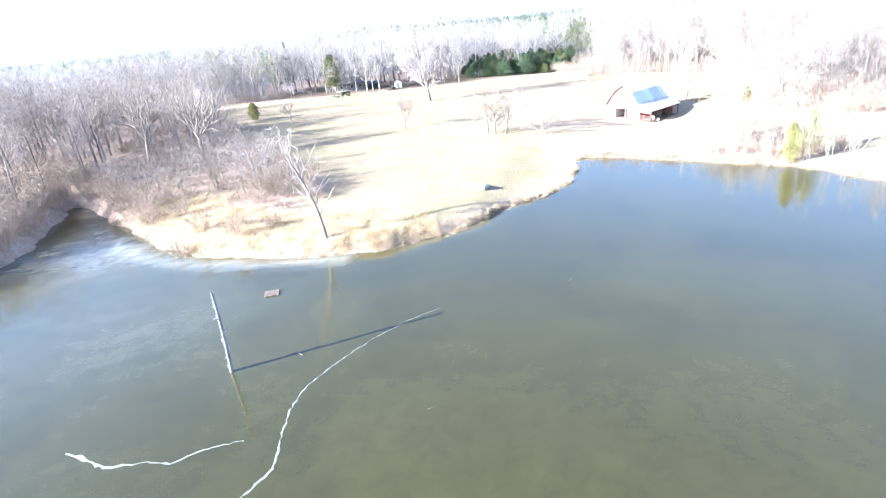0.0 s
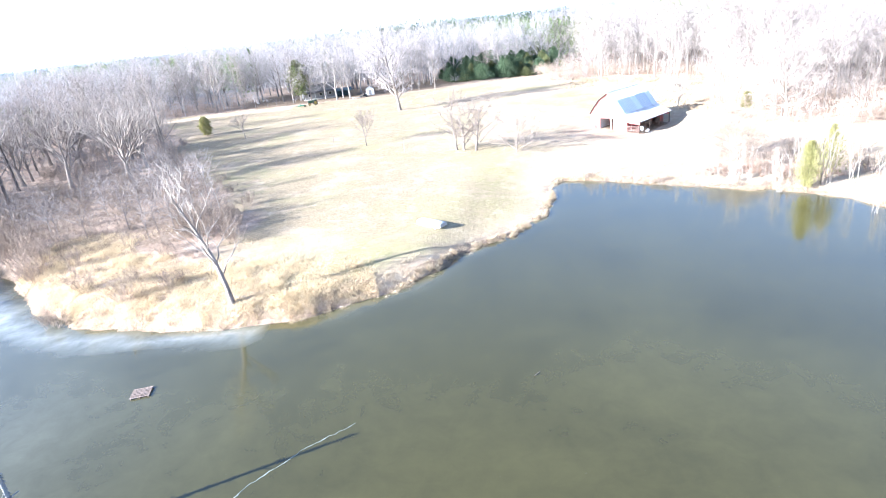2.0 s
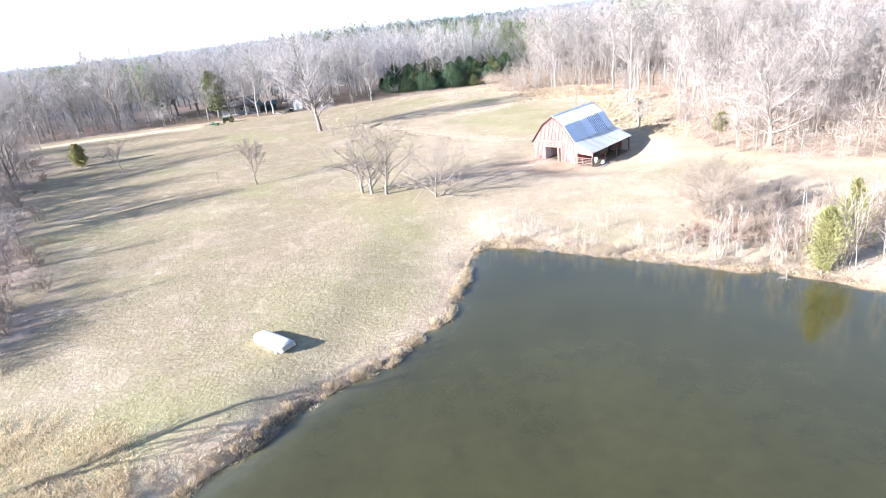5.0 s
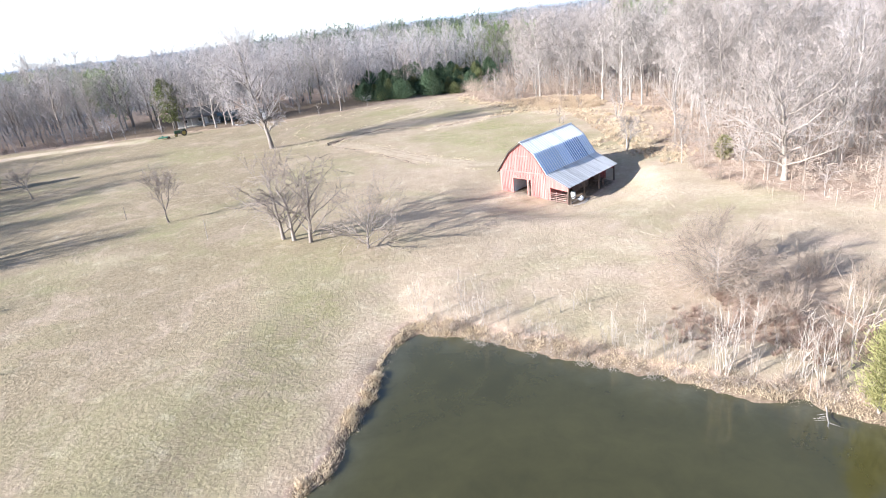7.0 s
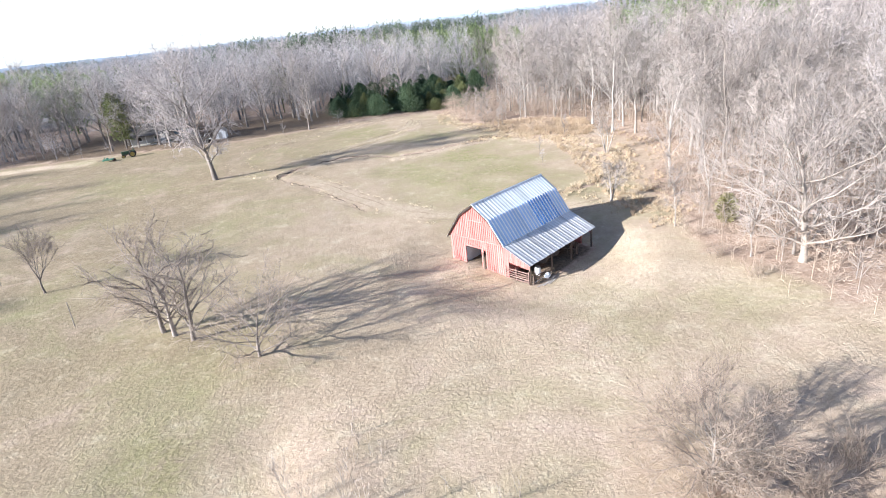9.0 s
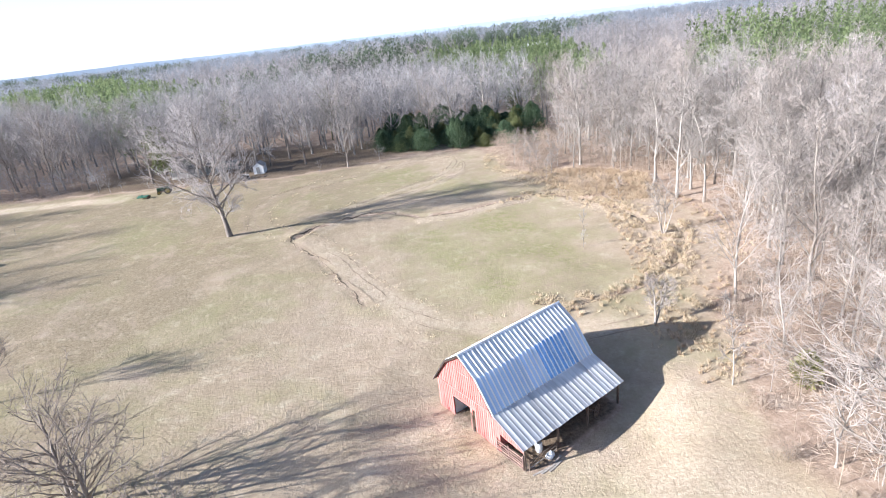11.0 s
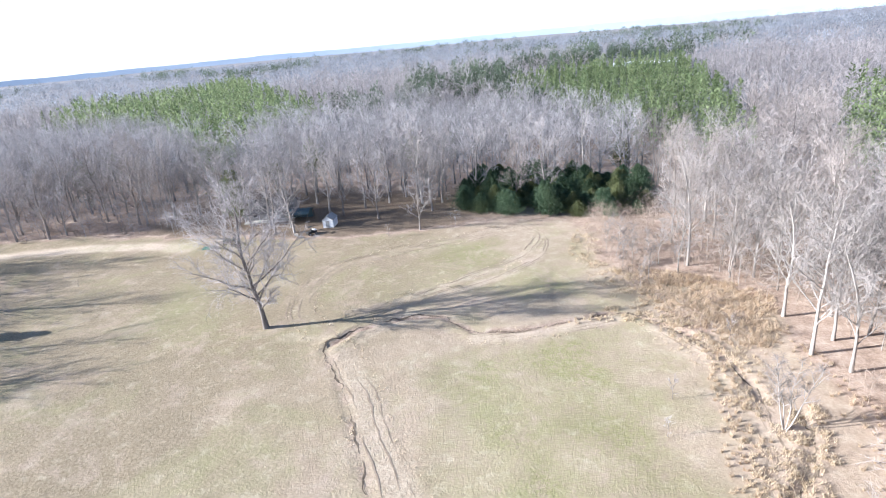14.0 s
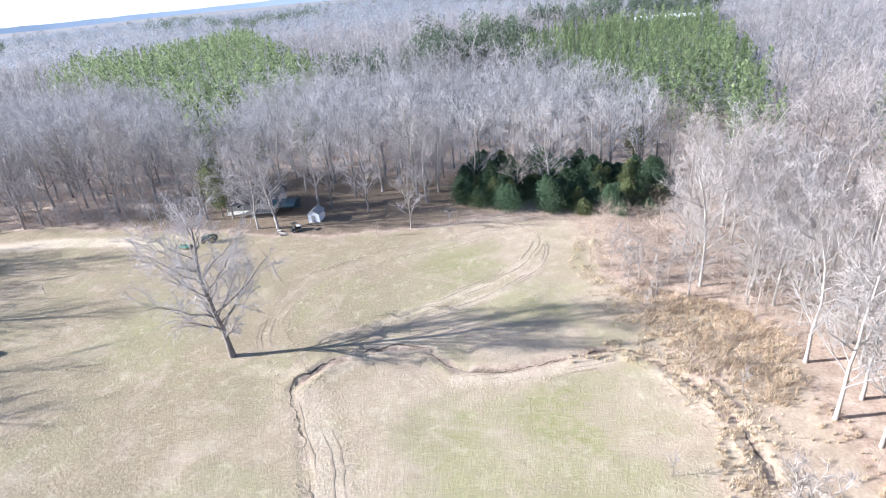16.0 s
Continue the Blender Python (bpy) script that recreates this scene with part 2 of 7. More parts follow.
M_PINE = mat("pine_needles", (0.125, 0.17, 0.082), (0.265, 0.31, 0.16), 0.12, 0.5, 0.9, bump=0, vary=0.0, world_space=True, sheen=0.05, tone=True, thin=0.5)
M_OLDPINE = mat("dark_pine_needles", (0.085, 0.115, 0.08), (0.165, 0.195, 0.135), 0.05, 0.5, 0.9, bump=0, vary=0.0, world_space=True, sheen=0.05, tone=True, thin=0.35)
M_EVER = mat("dark_evergreen", (0.062, 0.105, 0.066), (0.16, 0.215, 0.125), 0.3, 1.5, 0.9, bump=0, vary=0.3, sheen=0.05, thin=0.35)
M_OLIVE = mat("olive_evergreen", (0.12, 0.14, 0.065), (0.23, 0.245, 0.12), 0.3, 1.5, 0.9, bump=0, vary=0.25, sheen=0.05, thin=0.35)
M_CEDAR = mat("yellow_green_cedar", (0.21, 0.205, 0.09), (0.37, 0.345, 0.16), 0.6, 5, 0.9, bump=0, vary=0.15, sheen=0.05, thin=0.35)
M_SNAG = mat("weathered_deadwood", (0.22, 0.19, 0.165), (0.46, 0.42, 0.38), 1.5, 14, 0.85, bump=0.6, vary=0.15, stretch=(1, 1, 0.3))
M_POST = mat("silvered_dead_trunk", (0.13, 0.13, 0.13), (0.38, 0.385, 0.39), 2.0, 16, 0.8, bump=0.8, vary=0.1, stretch=(1, 1, 0.5))
M_RED = mat("faded_red_boards", (0.38, 0.112, 0.098), (0.53, 0.205, 0.182), 0.8, 20, 0.85, bump=0.4, vary=0.13, stretch=(1, 1, 0.15), stain=(0.46, 0.23, 0.20))
M_OLDWOOD = mat("dark_old_timber", (0.09, 0.065, 0.05), (0.20, 0.15, 0.12), 1.5, 20, 0.9, bump=0.5, vary=0.2, stretch=(1, 1, 0.2))
M_TARRED = mat("tarred_barge_timber", (0.03, 0.022, 0.02), (0.07, 0.05, 0.042), 1.5, 20, 0.9, bump=0.4, vary=0.1, stretch=(1, 1, 0.2))
M_REDRAIL = mat("dull_red_rails", (0.17, 0.10, 0.085), (0.30, 0.20, 0.17), 2, 20, 0.85, vary=0.2)
M_ZINC = mat("galvanised_sheet", (0.62, 0.64, 0.67), (0.82, 0.83, 0.84), 0.35, 6, 0.4, metal=0.45, bump=0.15, vary=0.12, stretch=(1, 0.25, 1), stain=(0.50, 0.47, 0.44), sheen=0.5)
# pale colour stands in for the bright glints along the ribs
M_RIB = mat("glint_pale_zinc_ribs", (0.78, 0.79, 0.80), (0.90, 0.90, 0.90), 0.6, 8, 0.7, bump=0.1, vary=0.05, stretch=(1, 0.25, 1))
# the sky's blue reflection is put into the steep sheets' base colour
M_ZINCSKY = mat("sky_tinted_galvanised_sheet", (0.42, 0.57, 0.8), (0.56, 0.69, 0.87), 0.35, 6, 0.35, metal=0.55, bump=0.1, vary=0.10, stretch=(1, 0.25, 1), sheen=0.5)
# newer sheets, with the reflected sky blue painted in more strongly
M_ZINCBLUE = mat("newest_sheet_sky_tinted", (0.14, 0.36, 0.76), (0.28, 0.5, 0.86), 0.5, 6, 0.25, metal=0.5, bump=0.1, vary=0.10, stretch=(1, 0.25, 1), sheen=0.5)
M_ZINCOLD = mat("weathered_galvanised_sheet", (0.56, 0.55, 0.54), (0.74, 0.73, 0.72), 0.35, 6, 0.6, metal=0.2, bump=0.2, vary=0.12, stretch=(1, 0.25, 1), stain=(0.26, 0.24, 0.23), sheen=0.4)
M_HULL = mat("chalky_white_hull", (0.62, 0.595, 0.54), (0.78, 0.755, 0.69), 1.2, 14, 0.5, bump=0.1, vary=0, stain=(0.55, 0.54, 0.50))
M_GREY = mat("dull_grey_paint", (0.27, 0.265, 0.26), (0.38, 0.375, 0.365), 1, 10, 0.7, vary=0.1)
M_WHITE = mat("white_paint", (0.66, 0.67, 0.68), (0.80, 0.80, 0.80), 1, 10, 0.6, vary=0.05)
M_SHINGLE = mat("grey_shingles", (0.09, 0.085, 0.08), (0.17, 0.16, 0.15), 1, 12, 1.0, vary=0.1, sheen=0.05)
M_TARP = mat("teal_tarpaulin", (0.04, 0.07, 0.08), (0.075, 0.115, 0.125), 0.7, 6, 0.6, vary=0.1)
M_TRACTOR = mat("green_machine_paint", (0.015, 0.045, 0.022), (0.03, 0.08, 0.04), 2, 12, 0.4, vary=0.05, sheen=0.5)
M_MOWER = mat("faded_teal_paint", (0.05, 0.16, 0.11), (0.10, 0.26, 0.18), 2, 12, 0.5, vary=0.05)
M_RUBBER = mat("black_rubber", (0.018, 0.018, 0.018), (0.045, 0.043, 0.04), 3, 20, 0.85, vary=0.1)
M_YELLOW = mat("yellow_rim_paint", (0.28, 0.21, 0.05), (0.38, 0.29, 0.08), 3, 12, 0.5, vary=0.05)
M_STEEL = mat("rusty_steel", (0.13, 0.09, 0.07), (0.26, 0.19, 0.15), 3, 20, 0.6, metal=0.5, vary=0.1)
M_GLASS = mat("dark_window_glass", (0.02, 0.025, 0.03), (0.04, 0.045, 0.05), 1, 5, 0.08, bump=0, vary=0, sheen=0.6)
M_CRACK = mat("white_crack_ice", (0.16, 0.18, 0.155), (0.33, 0.36, 0.325), 0.8, 8, 0.6, vary=0, bump=0.2, world_space=True)
M_RUT = mat("bare_rut_soil", (0.235, 0.178, 0.125), (0.40, 0.315, 0.232), 0.8, 6, 0.95, bump=0.3, vary=0, world_space=True, sheen=0.1)
M_MUD = mat("raw_ditch_soil", (0.085, 0.065, 0.047), (0.20, 0.155, 0.112), 1.5, 8, 0.95, bump=0.4, vary=0, world_space=True, sheen=0.1)
M_PALLET = mat("reddish_pallet_wood", (0.16, 0.12, 0.10), (0.27, 0.21, 0.18), 2, 18, 0.85, vary=0.25)
M_ROCK = mat("grey_stones", (0.20, 0.18, 0.16), (0.40, 0.37, 0.33), 2, 12, 0.9, vary=0.2)
M_SAND = mat("pale_concrete_slab", (0.50, 0.46, 0.40), (0.62, 0.58, 0.52), 1.5, 12, 0.9, vary=0.1)
M_RIDGEHAZE = mat("far_ridge_haze", (0.31, 0.37, 0.45), (0.37, 0.43, 0.51), 0.002, 0.01, 1.0, bump=0, vary=0, world_space=True, sheen=0.0)


# ---- mesh helpers ----
def mesh(name, verts, faces, material, smooth=False):
    """A mesh from vertex rows and a list of face index arrays (each n x 3 or n x 4)."""
    me = bpy.data.meshes.new(name)
    verts = np.asarray(verts, float)
    faces = [np.asarray(f, int) for f in faces if len(f)]
    me.vertices.add(len(verts))
    me.vertices.foreach_set("co", verts.ravel())
    loops = np.concatenate([f.ravel() for f in faces])
    sizes = np.concatenate([np.full(len(f), f.shape[1]) for f in faces])
    me.loops.add(len(loops))
    me.loops.foreach_set("vertex_index", loops)
    me.polygons.add(len(sizes))
    me.polygons.foreach_set("loop_start", np.concatenate([[0], np.cumsum(sizes)[:-1]]))
    me.polygons.foreach_set("loop_total", sizes)
    if smooth:
        me.polygons.foreach_set("use_smooth", np.ones(len(sizes), bool))
    me.materials.append(material)
    me.update(calc_edges=True)
    me.validate()
    return me


def thing(name, at, label, category, turn=0.0, group="", kind=""):
    """An Empty at a thing's base, which carries its parts."""
    ob = tagged(new(name), label, category, group, kind)
    ob.matrix_basis = pose(*at, 0, 0, turn)
    return ob


def hang(name, me, parent, label="", m=None):
    """One mesh as a part of a thing or of a part."""
    ob = tagged(new(name, me), label)
    ob.parent = parent
    if m is not None:
        ob.matrix_basis = m
    return ob


def part(name, bm, material, parent, label="", m=None):
    me = bpy.data.meshes.new(name)
    bm.to_mesh(me)
    bm.free()
    me.materials.append(material)
    return hang(name, me, parent, label, m)


def box(size, at=(0, 0, 0), turn=(0, 0, 0), bevel=0.0, bm=None):
    bm = bm or bmesh.new()
    made = bmesh.ops.create_cube(bm, size=1.0)["verts"]
    bmesh.ops.transform(bm, matrix=pose(*at, *turn) @ Matrix.Diagonal((*size, 1)), verts=made)
    if bevel:
        edges = list({e for v in made for e in v.link_edges})
        bmesh.ops.bevel(bm, geom=edges, offset=bevel, segments=1, affect="EDGES")
    return bm


def rod(p0, p1, r0, r1=None, sides=8, bm=None):
    bm = bm or bmesh.new()
    p0, p1 = Vector(p0), Vector(p1)
    d = p1 - p0
    m = Matrix.Translation((p0 + p1) / 2) @ d.to_track_quat("Z", "Y").to_matrix().to_4x4()
    bmesh.ops.create_cone(bm, cap_ends=True, segments=sides, radius1=r0, radius2=r0 if r1 is None else r1, depth=d.length, matrix=m)
    return bm


def prism(profile, length, bm=None):
    """A closed profile of (y, z) points drawn out along x from 0."""
    bm = bm or bmesh.new()
    a, b = [bm.verts.new((0, y, z)) for y, z in profile], [bm.verts.new((length, y, z)) for y, z in profile]
    n = len(profile)
    bm.faces.new(a[::-1]), bm.faces.new(b)
    for k in range(n):
        bm.faces.new((a[k], a[(k + 1) % n], b[(k + 1) % n], b[k]))
    bmesh.ops.recalc_face_normals(bm, faces=bm.faces[:])
    return bm


def wheel(r, w, axis_at, bm_tyre=None):
    """A tyre with a rounded tread, its axle along y."""
    n, prof = 20, [(-0.5, 0.72), (-0.5, 0.93), (-0.32, 1.0), (0.32, 1.0), (0.5, 0.93), (0.5, 0.72)]
    v = [(axis_at[0] + r * q * math.cos(2 * math.pi * k / n), axis_at[1] + p * w, axis_at[2] + r * q * math.sin(2 * math.pi * k / n)) for k in range(n) for p, q in prof]
    f = [[k * 6 + j, k * 6 + (j + 1) % 6, (k + 1) % n * 6 + (j + 1) % 6, (k + 1) % n * 6 + j] for k in range(n) for j in range(6)]
    return v, [f]


# ---- the lie of the land ----
def lattice(ix, iy, seed):
    h = (ix.astype(np.int64) * 374761393 + iy.astype(np.int64) * 668265263 + seed * 2147483) & 0x7FFFFFFF
    h = ((h ^ (h >> 13)) * 1274126177) & 0x7FFFFFFF
    return ((h ^ (h >> 16)) & 0xFFFF) / 65535.0


def vnoise(x, y, size, seed=0):
    x, y = np.asarray(x, float) / size, np.asarray(y, float) / size
    ix, iy = np.floor(x), np.floor(y)
    u, v = x - ix, y - iy
    u, v = u * u * (3 - 2 * u), v * v * (3 - 2 * v)
    a, b = lattice(ix, iy, seed), lattice(ix + 1, iy, seed)
    c, d = lattice(ix, iy + 1, seed), lattice(ix + 1, iy + 1, seed)
    return (a * (1 - u) + b * u) * (1 - v) + (c * (1 - u) + d * u) * v


def smooth(t):
    t = np.clip(t, 0, 1)
    return t * t * (3 - 2 * t)


def to_line(x, y, pts, closed=False):
    """Distance to a run of points and, for a closed one, negative inside."""
    x, y = np.asarray(x, float), np.asarray(y, float)
    best, inside = np.full(x.shape, 1e9), np.zeros(x.shape, bool)
    ring = list(zip(pts, pts[1:] + (pts[:1] if closed else [])))
    for (ax, ay), (bx, by) in ring[: len(pts) if closed else len(pts) - 1]:
        dx, dy = bx - ax, by - ay
        t = np.clip(((x - ax) * dx + (y - ay) * dy) / (dx * dx + dy * dy), 0, 1)
        best = np.minimum(best, np.hypot(x - ax - t * dx, y - ay - t * dy))
        if closed:
            cross = ((ay > y) != (by > y)) & (x < (bx - ax) * (y - ay) / (by - ay + 1e-12) + ax)
            inside ^= cross
    return np.where(inside, -best, best) if closed else best


POND = [(-80, -60), (-72, 0), (-62, 40), (-58, 58), (-57.8, 66), (-59.6, 74), (-63.2, 83), (-66.4, 92), (-64, 91.6), (-58, 86), (-49.6, 78), (-37.6, 66.4), (-31, 62),
        (-26, 60.8), (-21.4, 59.4), (-16, 58), (-9, 58.4), (-2.7, 60.9), (0.8, 62.8), (3.6, 66), (6.2, 69.4), (12, 73.4), (16.4, 78.3),
        (18.6, 84.5), (20.5, 91), (22.3, 93.1), (24.6, 91.6), (28.5, 89.6), (33.7, 86), (38.3, 82.4), (43.6, 79.3), (47.5, 76), (50.6, 70.5),
        (53, 65), (58, 50), (62, 20), (60, -60)]
FIELD = [(-20, 60), (-21, 84), (-31, 105), (-43, 122), (-55, 143), (-72, 180), (-105, 190), (-107, 202), (-85, 207), (-63, 210), (-40, 211.5),
         (-20, 213.5), (-4, 217), (10, 223), (22, 230), (36, 231), (43.5, 209), (50, 200), (56, 188), (62, 178), (62, 158), (60, 147), (61, 132), (60, 122), (64, 108),
         (76, 98), (100, 86), (70, 70), (54, 66), (40, 70), (0, 55)]
DITCH = [(24, 146), (13.7, 161), (6.5, 170), (8.5, 176), (15, 181), (20.7, 182.6), (26.7, 179), (33.7, 180.6), (46.4, 188.2), (51.6, 187), (57, 182.7), (61, 176.8), (63.5, 169)]
BARN = (37.3, 124.0, 0.28)


DITCH_EAST = [(44.7, 144.5), (48.4, 142.7), (51.1, 144.2), (56.7, 146.8), (60.5, 150.1), (64.4, 155.7), (66.3, 160.7), (66.8, 167)]
OPEN_EAST = [(58, 128), (64.5, 133), (64, 139), (66, 145.3), (69, 151), (73, 156.5), (75, 165), (73, 173), (71, 180.5), (69.5, 187), (60, 187), (58, 150)]


def ditch_at(x, y):
    return np.minimum(to_line(x, y, DITCH), to_line(x, y, DITCH_EAST))


def ground_z(x, y):
    x, y = np.asarray(x, float), np.asarray(y, float)
    base = 1.1 - np.where(x > 18, 0.03, 0.02) * (x - 18) + 0.003 * (y - 120)
    base = 0.45 + np.log1p(np.exp((np.clip(base, -20, 3.4) - 0.45) / 0.25)) * 0.25
    near = np.hypot(x - 42, y - 125)
    pad = smooth((15 - near) / 7)
    across = (y - 124.0) * 0.722 - (x - 37.3) * 0.692
    base = base * (1 - pad) + (0.28 - 0.085 * np.clip(1.0 - across, 0, 9)) * pad
    far = np.hypot(x, y - 120)
    base = base + smooth((far - 260) / 700) * (4 + 9 * vnoise(x, y, 420, 5)) + smooth((far - 1000) / 1800) * 10 * vnoise(x, y, 900, 6)
    relief = (1 - pad) * (0.14 * (vnoise(x, y, 7.5, 1) - 0.5) + 0.05 * (vnoise(x, y, 2.4, 2) - 0.5))
    dd = ditch_at(x, y) + 0.8 * (vnoise(x, y, 4, 8) - 0.5)
    deep = 0.3 + 0.7 * np.maximum(smooth((y - 166) / 8), smooth((x - 44) / 6))
    relief = relief - deep * (0.26 * np.exp(-(dd / 0.5) ** 2) - 0.12 * np.exp(-((dd - 1.2) / 0.7) ** 2))
    shore = to_line(x, y, POND, True)
    d = shore + 1.3 * (vnoise(x, y, 3.2, 4) - 0.5) + 0.6 * (vnoise(x, y, 1.1, 7) - 0.5)
    d = np.where(shore > 0.3, np.maximum(d, 0.6 * (shore - 0.3)), d)
    west = smooth((x - 2) / 8) * smooth((26 - x) / 6) * smooth((14 - shore) / 12)
    base = base * (1 - 0.6 * west)
    land = 0.04 + (base + relief) * (1 - np.exp(-np.maximum(d, 0) / 1.4))
    return np.where(d > 0, np.where(d > 15, land, np.maximum(land, 0.03)), -0.06 - 0.3 * np.minimum(-d, 4))


def gz(x, y):
    return float(ground_z(np.array([x]), np.array([y]))[0])


GREEN_OVAL = [(18, 166), (30, 176), (43, 182), (52, 168), (56.5, 152), (46, 144), (32, 152)]
GREEN_EAST = [(-2, 190), (8, 205), (22, 220), (28, 210), (40, 198), (34, 188), (18, 190), (8, 184)]
TRACKS = [([(6, 172), (-3, 180), (-6, 187), (-6, 198), (2, 208), (13, 216), (26, 228)], 2.2), ([(11.5, 187), (18, 194), (26.5, 204), (30.5, 213), (31, 222), (26, 227)], 1.3),
          ([(26, 228), (33, 220), (33, 210), (27, 199), (18, 190)], 1.0), ([(8, 171), (15, 163), (24, 150), (33, 141), (45, 137), (56, 140)], 2.4), ([(28, 177), (40, 182), (47, 186)], 1.6),
          ([(54, 184), (60, 176), (63, 168), (62, 150)], 2.4), ([(-2, 172), (8, 174), (16, 182)], 1.8), ([(-112, 189), (-92, 195), (-76, 201), (-60, 205), (-47, 205)], 3.2),
          ([(46, 112), (54, 118), (60, 112), (76, 96)], 3.0), ([(30, 118), (34, 123), (37, 124)], 1.6), ([(-66, 204), (-50, 208), (-40, 212)], 1.6), ([(-40, 150), (-27.6, 145.7), (-17.8, 139.3), (-0.2, 127.6), (12, 120)], 1.1)]


def zones(x, y):
    """Leaf litter, green grass and bare tracks, each 0 to 1; litter past 1 darkens to mud and painted shade."""
    w = 5 * (vnoise(x, y, 7, 11) - 0.5) + 2.5 * (vnoise(x, y, 2, 12) - 0.5)
    litter = smooth((to_line(x, y, FIELD, True) + w + 0.5) / 3.0)
    wood_path = np.exp(-(to_line(x, y, [(48, 204), (56, 191), (61, 180), (65, 165)]) / 4.5) ** 2)
    litter = np.maximum(litter, 0.35 * wood_path)
    g1 = np.maximum(smooth((2 - to_line(x, y, GREEN_OVAL, True) - 1.6 * w) / 9), smooth((1.5 - to_line(x, y, GREEN_EAST, True) - w) / 4))
    shore = to_line(x, y, POND, True)
    lawn = smooth((x + 16) / 8) * smooth((20 - x) / 8) * np.exp(-((shore - 8) / 5.5) ** 2)
    pat = smooth((vnoise(x, y, 16, 13) * 0.6 + vnoise(x, y, 5, 14) * 0.4 - 0.5) / 0.2)
    green = np.clip(0.75 * g1 * (0.5 + 0.7 * vnoise(x, y, 6, 21)) + 1.35 * lawn * (0.5 + 0.75 * vnoise(x, y, 3, 22)) + 0.42 * pat * smooth((y - 118) / 20), 0, 1) * (1 - np.minimum(litter, 1))
    trk = np.zeros_like(x)
    for pts, wide in TRACKS:
        trk = np.maximum(trk, (1.6 if wide == 3.2 else 0.4 if wide == 2.2 else 0.2 if wide == 1.1 else 1.0) * np.exp(-((to_line(x, y, pts) + 1.2 * (vnoise(x, y, 3, 15) - 0.5)) / (0.82 * wide)) ** 4) * (0.5 + 0.5 * vnoise(x, y, 1.6, 16)))
    edge = smooth((3.2 - shore - w * 0.4) / 2.2) * smooth((x + 60) / 10)
    litter = np.maximum(litter, 0.45 * edge)
    # dark waterline: mud, with the undercut lip's shade painted in
    litter = np.maximum(litter, 1.9 * smooth((np.where(x > 20, 1.4, 0.75) + 0.8 * (vnoise(x, y, 1.7, 24) - 0.5) - shore) / 0.7) * smooth((x + 60) / 10))
    litter = np.maximum(litter, (0.85 + 1.1 * np.maximum(smooth((y - 168) / 6), smooth((x - 44) / 6))) * np.exp(-((ditch_at(x, y) + 0.8 * (vnoise(x, y, 4, 8) - 0.5)) / 0.5) ** 2) * smooth(vnoise(x, y, 2.5, 18) * 2.2 - 0.4))
    old = smooth((34 - x) / 40) * smooth((y - 60) / 22) * smooth((vnoise(x, y, 13, 17) * 0.7 + vnoise(x, y, 4, 19) * 0.3 + 0.08) / 0.35)
    ring = np.exp(-np.hypot((x - 11) / 12, (y - 111) / 7) ** 4) * (0.6 + 0.4 * vnoise(x, y, 3, 25))
    old, green = np.maximum(old, ring), np.maximum(green, 0.85 * ring)
    thicket = 0.75 * np.exp(-np.hypot((x - 51) / 11, (y - 86.5) / 8.5) ** 4) * smooth(vnoise(x, y, 3, 23) * 1.6)
    litter = np.maximum(litter, thicket)
    # litter on the point goes darker where the brush stands
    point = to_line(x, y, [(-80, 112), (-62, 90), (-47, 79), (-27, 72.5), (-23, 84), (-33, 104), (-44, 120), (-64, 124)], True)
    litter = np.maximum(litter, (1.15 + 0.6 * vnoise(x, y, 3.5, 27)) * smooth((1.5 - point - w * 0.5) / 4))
    # yard: brown litter, with the trees' shade painted into its colour
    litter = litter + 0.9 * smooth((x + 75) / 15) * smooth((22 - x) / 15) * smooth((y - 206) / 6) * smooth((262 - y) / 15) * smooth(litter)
    sedge = smooth(-to_line(x, y, [(48, 206), (52.5, 192), (57, 187), (63, 180), (69, 177), (72, 188), (69.5, 197), (60, 204)], True) / 3)
    litter = litter * (1 - 0.75 * sedge)
    litter = litter * (1 - 0.6 * smooth(-to_line(x, y, OPEN_EAST, True) / 2.5))
    # shade under the barn and lean-to, painted into the floor colour
    u, v = (x - BARN[0]) * 0.722 + (y - BARN[1]) * 0.692, (y - BARN[1]) * 0.722 - (x - BARN[0]) * 0.692
    inside = smooth((np.minimum(np.minimum(u - 0.2, 11.2 - u), np.minimum(v + 7.6, 3.7 - v)) + 0.4) / 0.8)
    litter, trk = np.maximum(litter, 1.9 * inside), trk * (1 - inside)
    old = np.maximum(old, 0.28 * smooth((vnoise(x, y, 9, 20) - 0.55) / 0.2))
    trk = np.minimum(trk, 1) * np.where(x < -42, 1.0, 0.72)
    for cx, cy, cr in ((13, 136.2, 1.6), (38.2, 137, 2.6), (19, 128, 1.3)):
        green = np.maximum(green, np.exp(-(np.hypot(x - cx, y - cy) / cr) ** 2) * (0.3 + 0.7 * vnoise(x, y, 1.2, 29)))
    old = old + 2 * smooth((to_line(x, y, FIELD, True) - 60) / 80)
    return np.stack([litter, np.clip(green + 0.12 * smooth((x - 22) / 14) * smooth((y - 97) / 8) * (0.4 + 0.9 * vnoise(x, y, 7, 26)) * (1 - np.minimum(litter, 1)), 0, 1) * (1 - trk), trk * (1 - 0.6 * np.minimum(litter, 1)), old * (1 - trk)], -1)


def spread(lo, hi, step, grow, far_lo, far_hi):
    mid, out = list(np.arange(lo, hi, step)), []
    s, a = step, lo
    left = []
    while a > far_lo:
        s *= grow
        a -= s
        left.append(a)
    s, a, right = step, mid[-1], []
    while a < far_hi:
        s *= grow
        a += s
        right.append(a)
    return np.array(left[::-1] + mid + right)


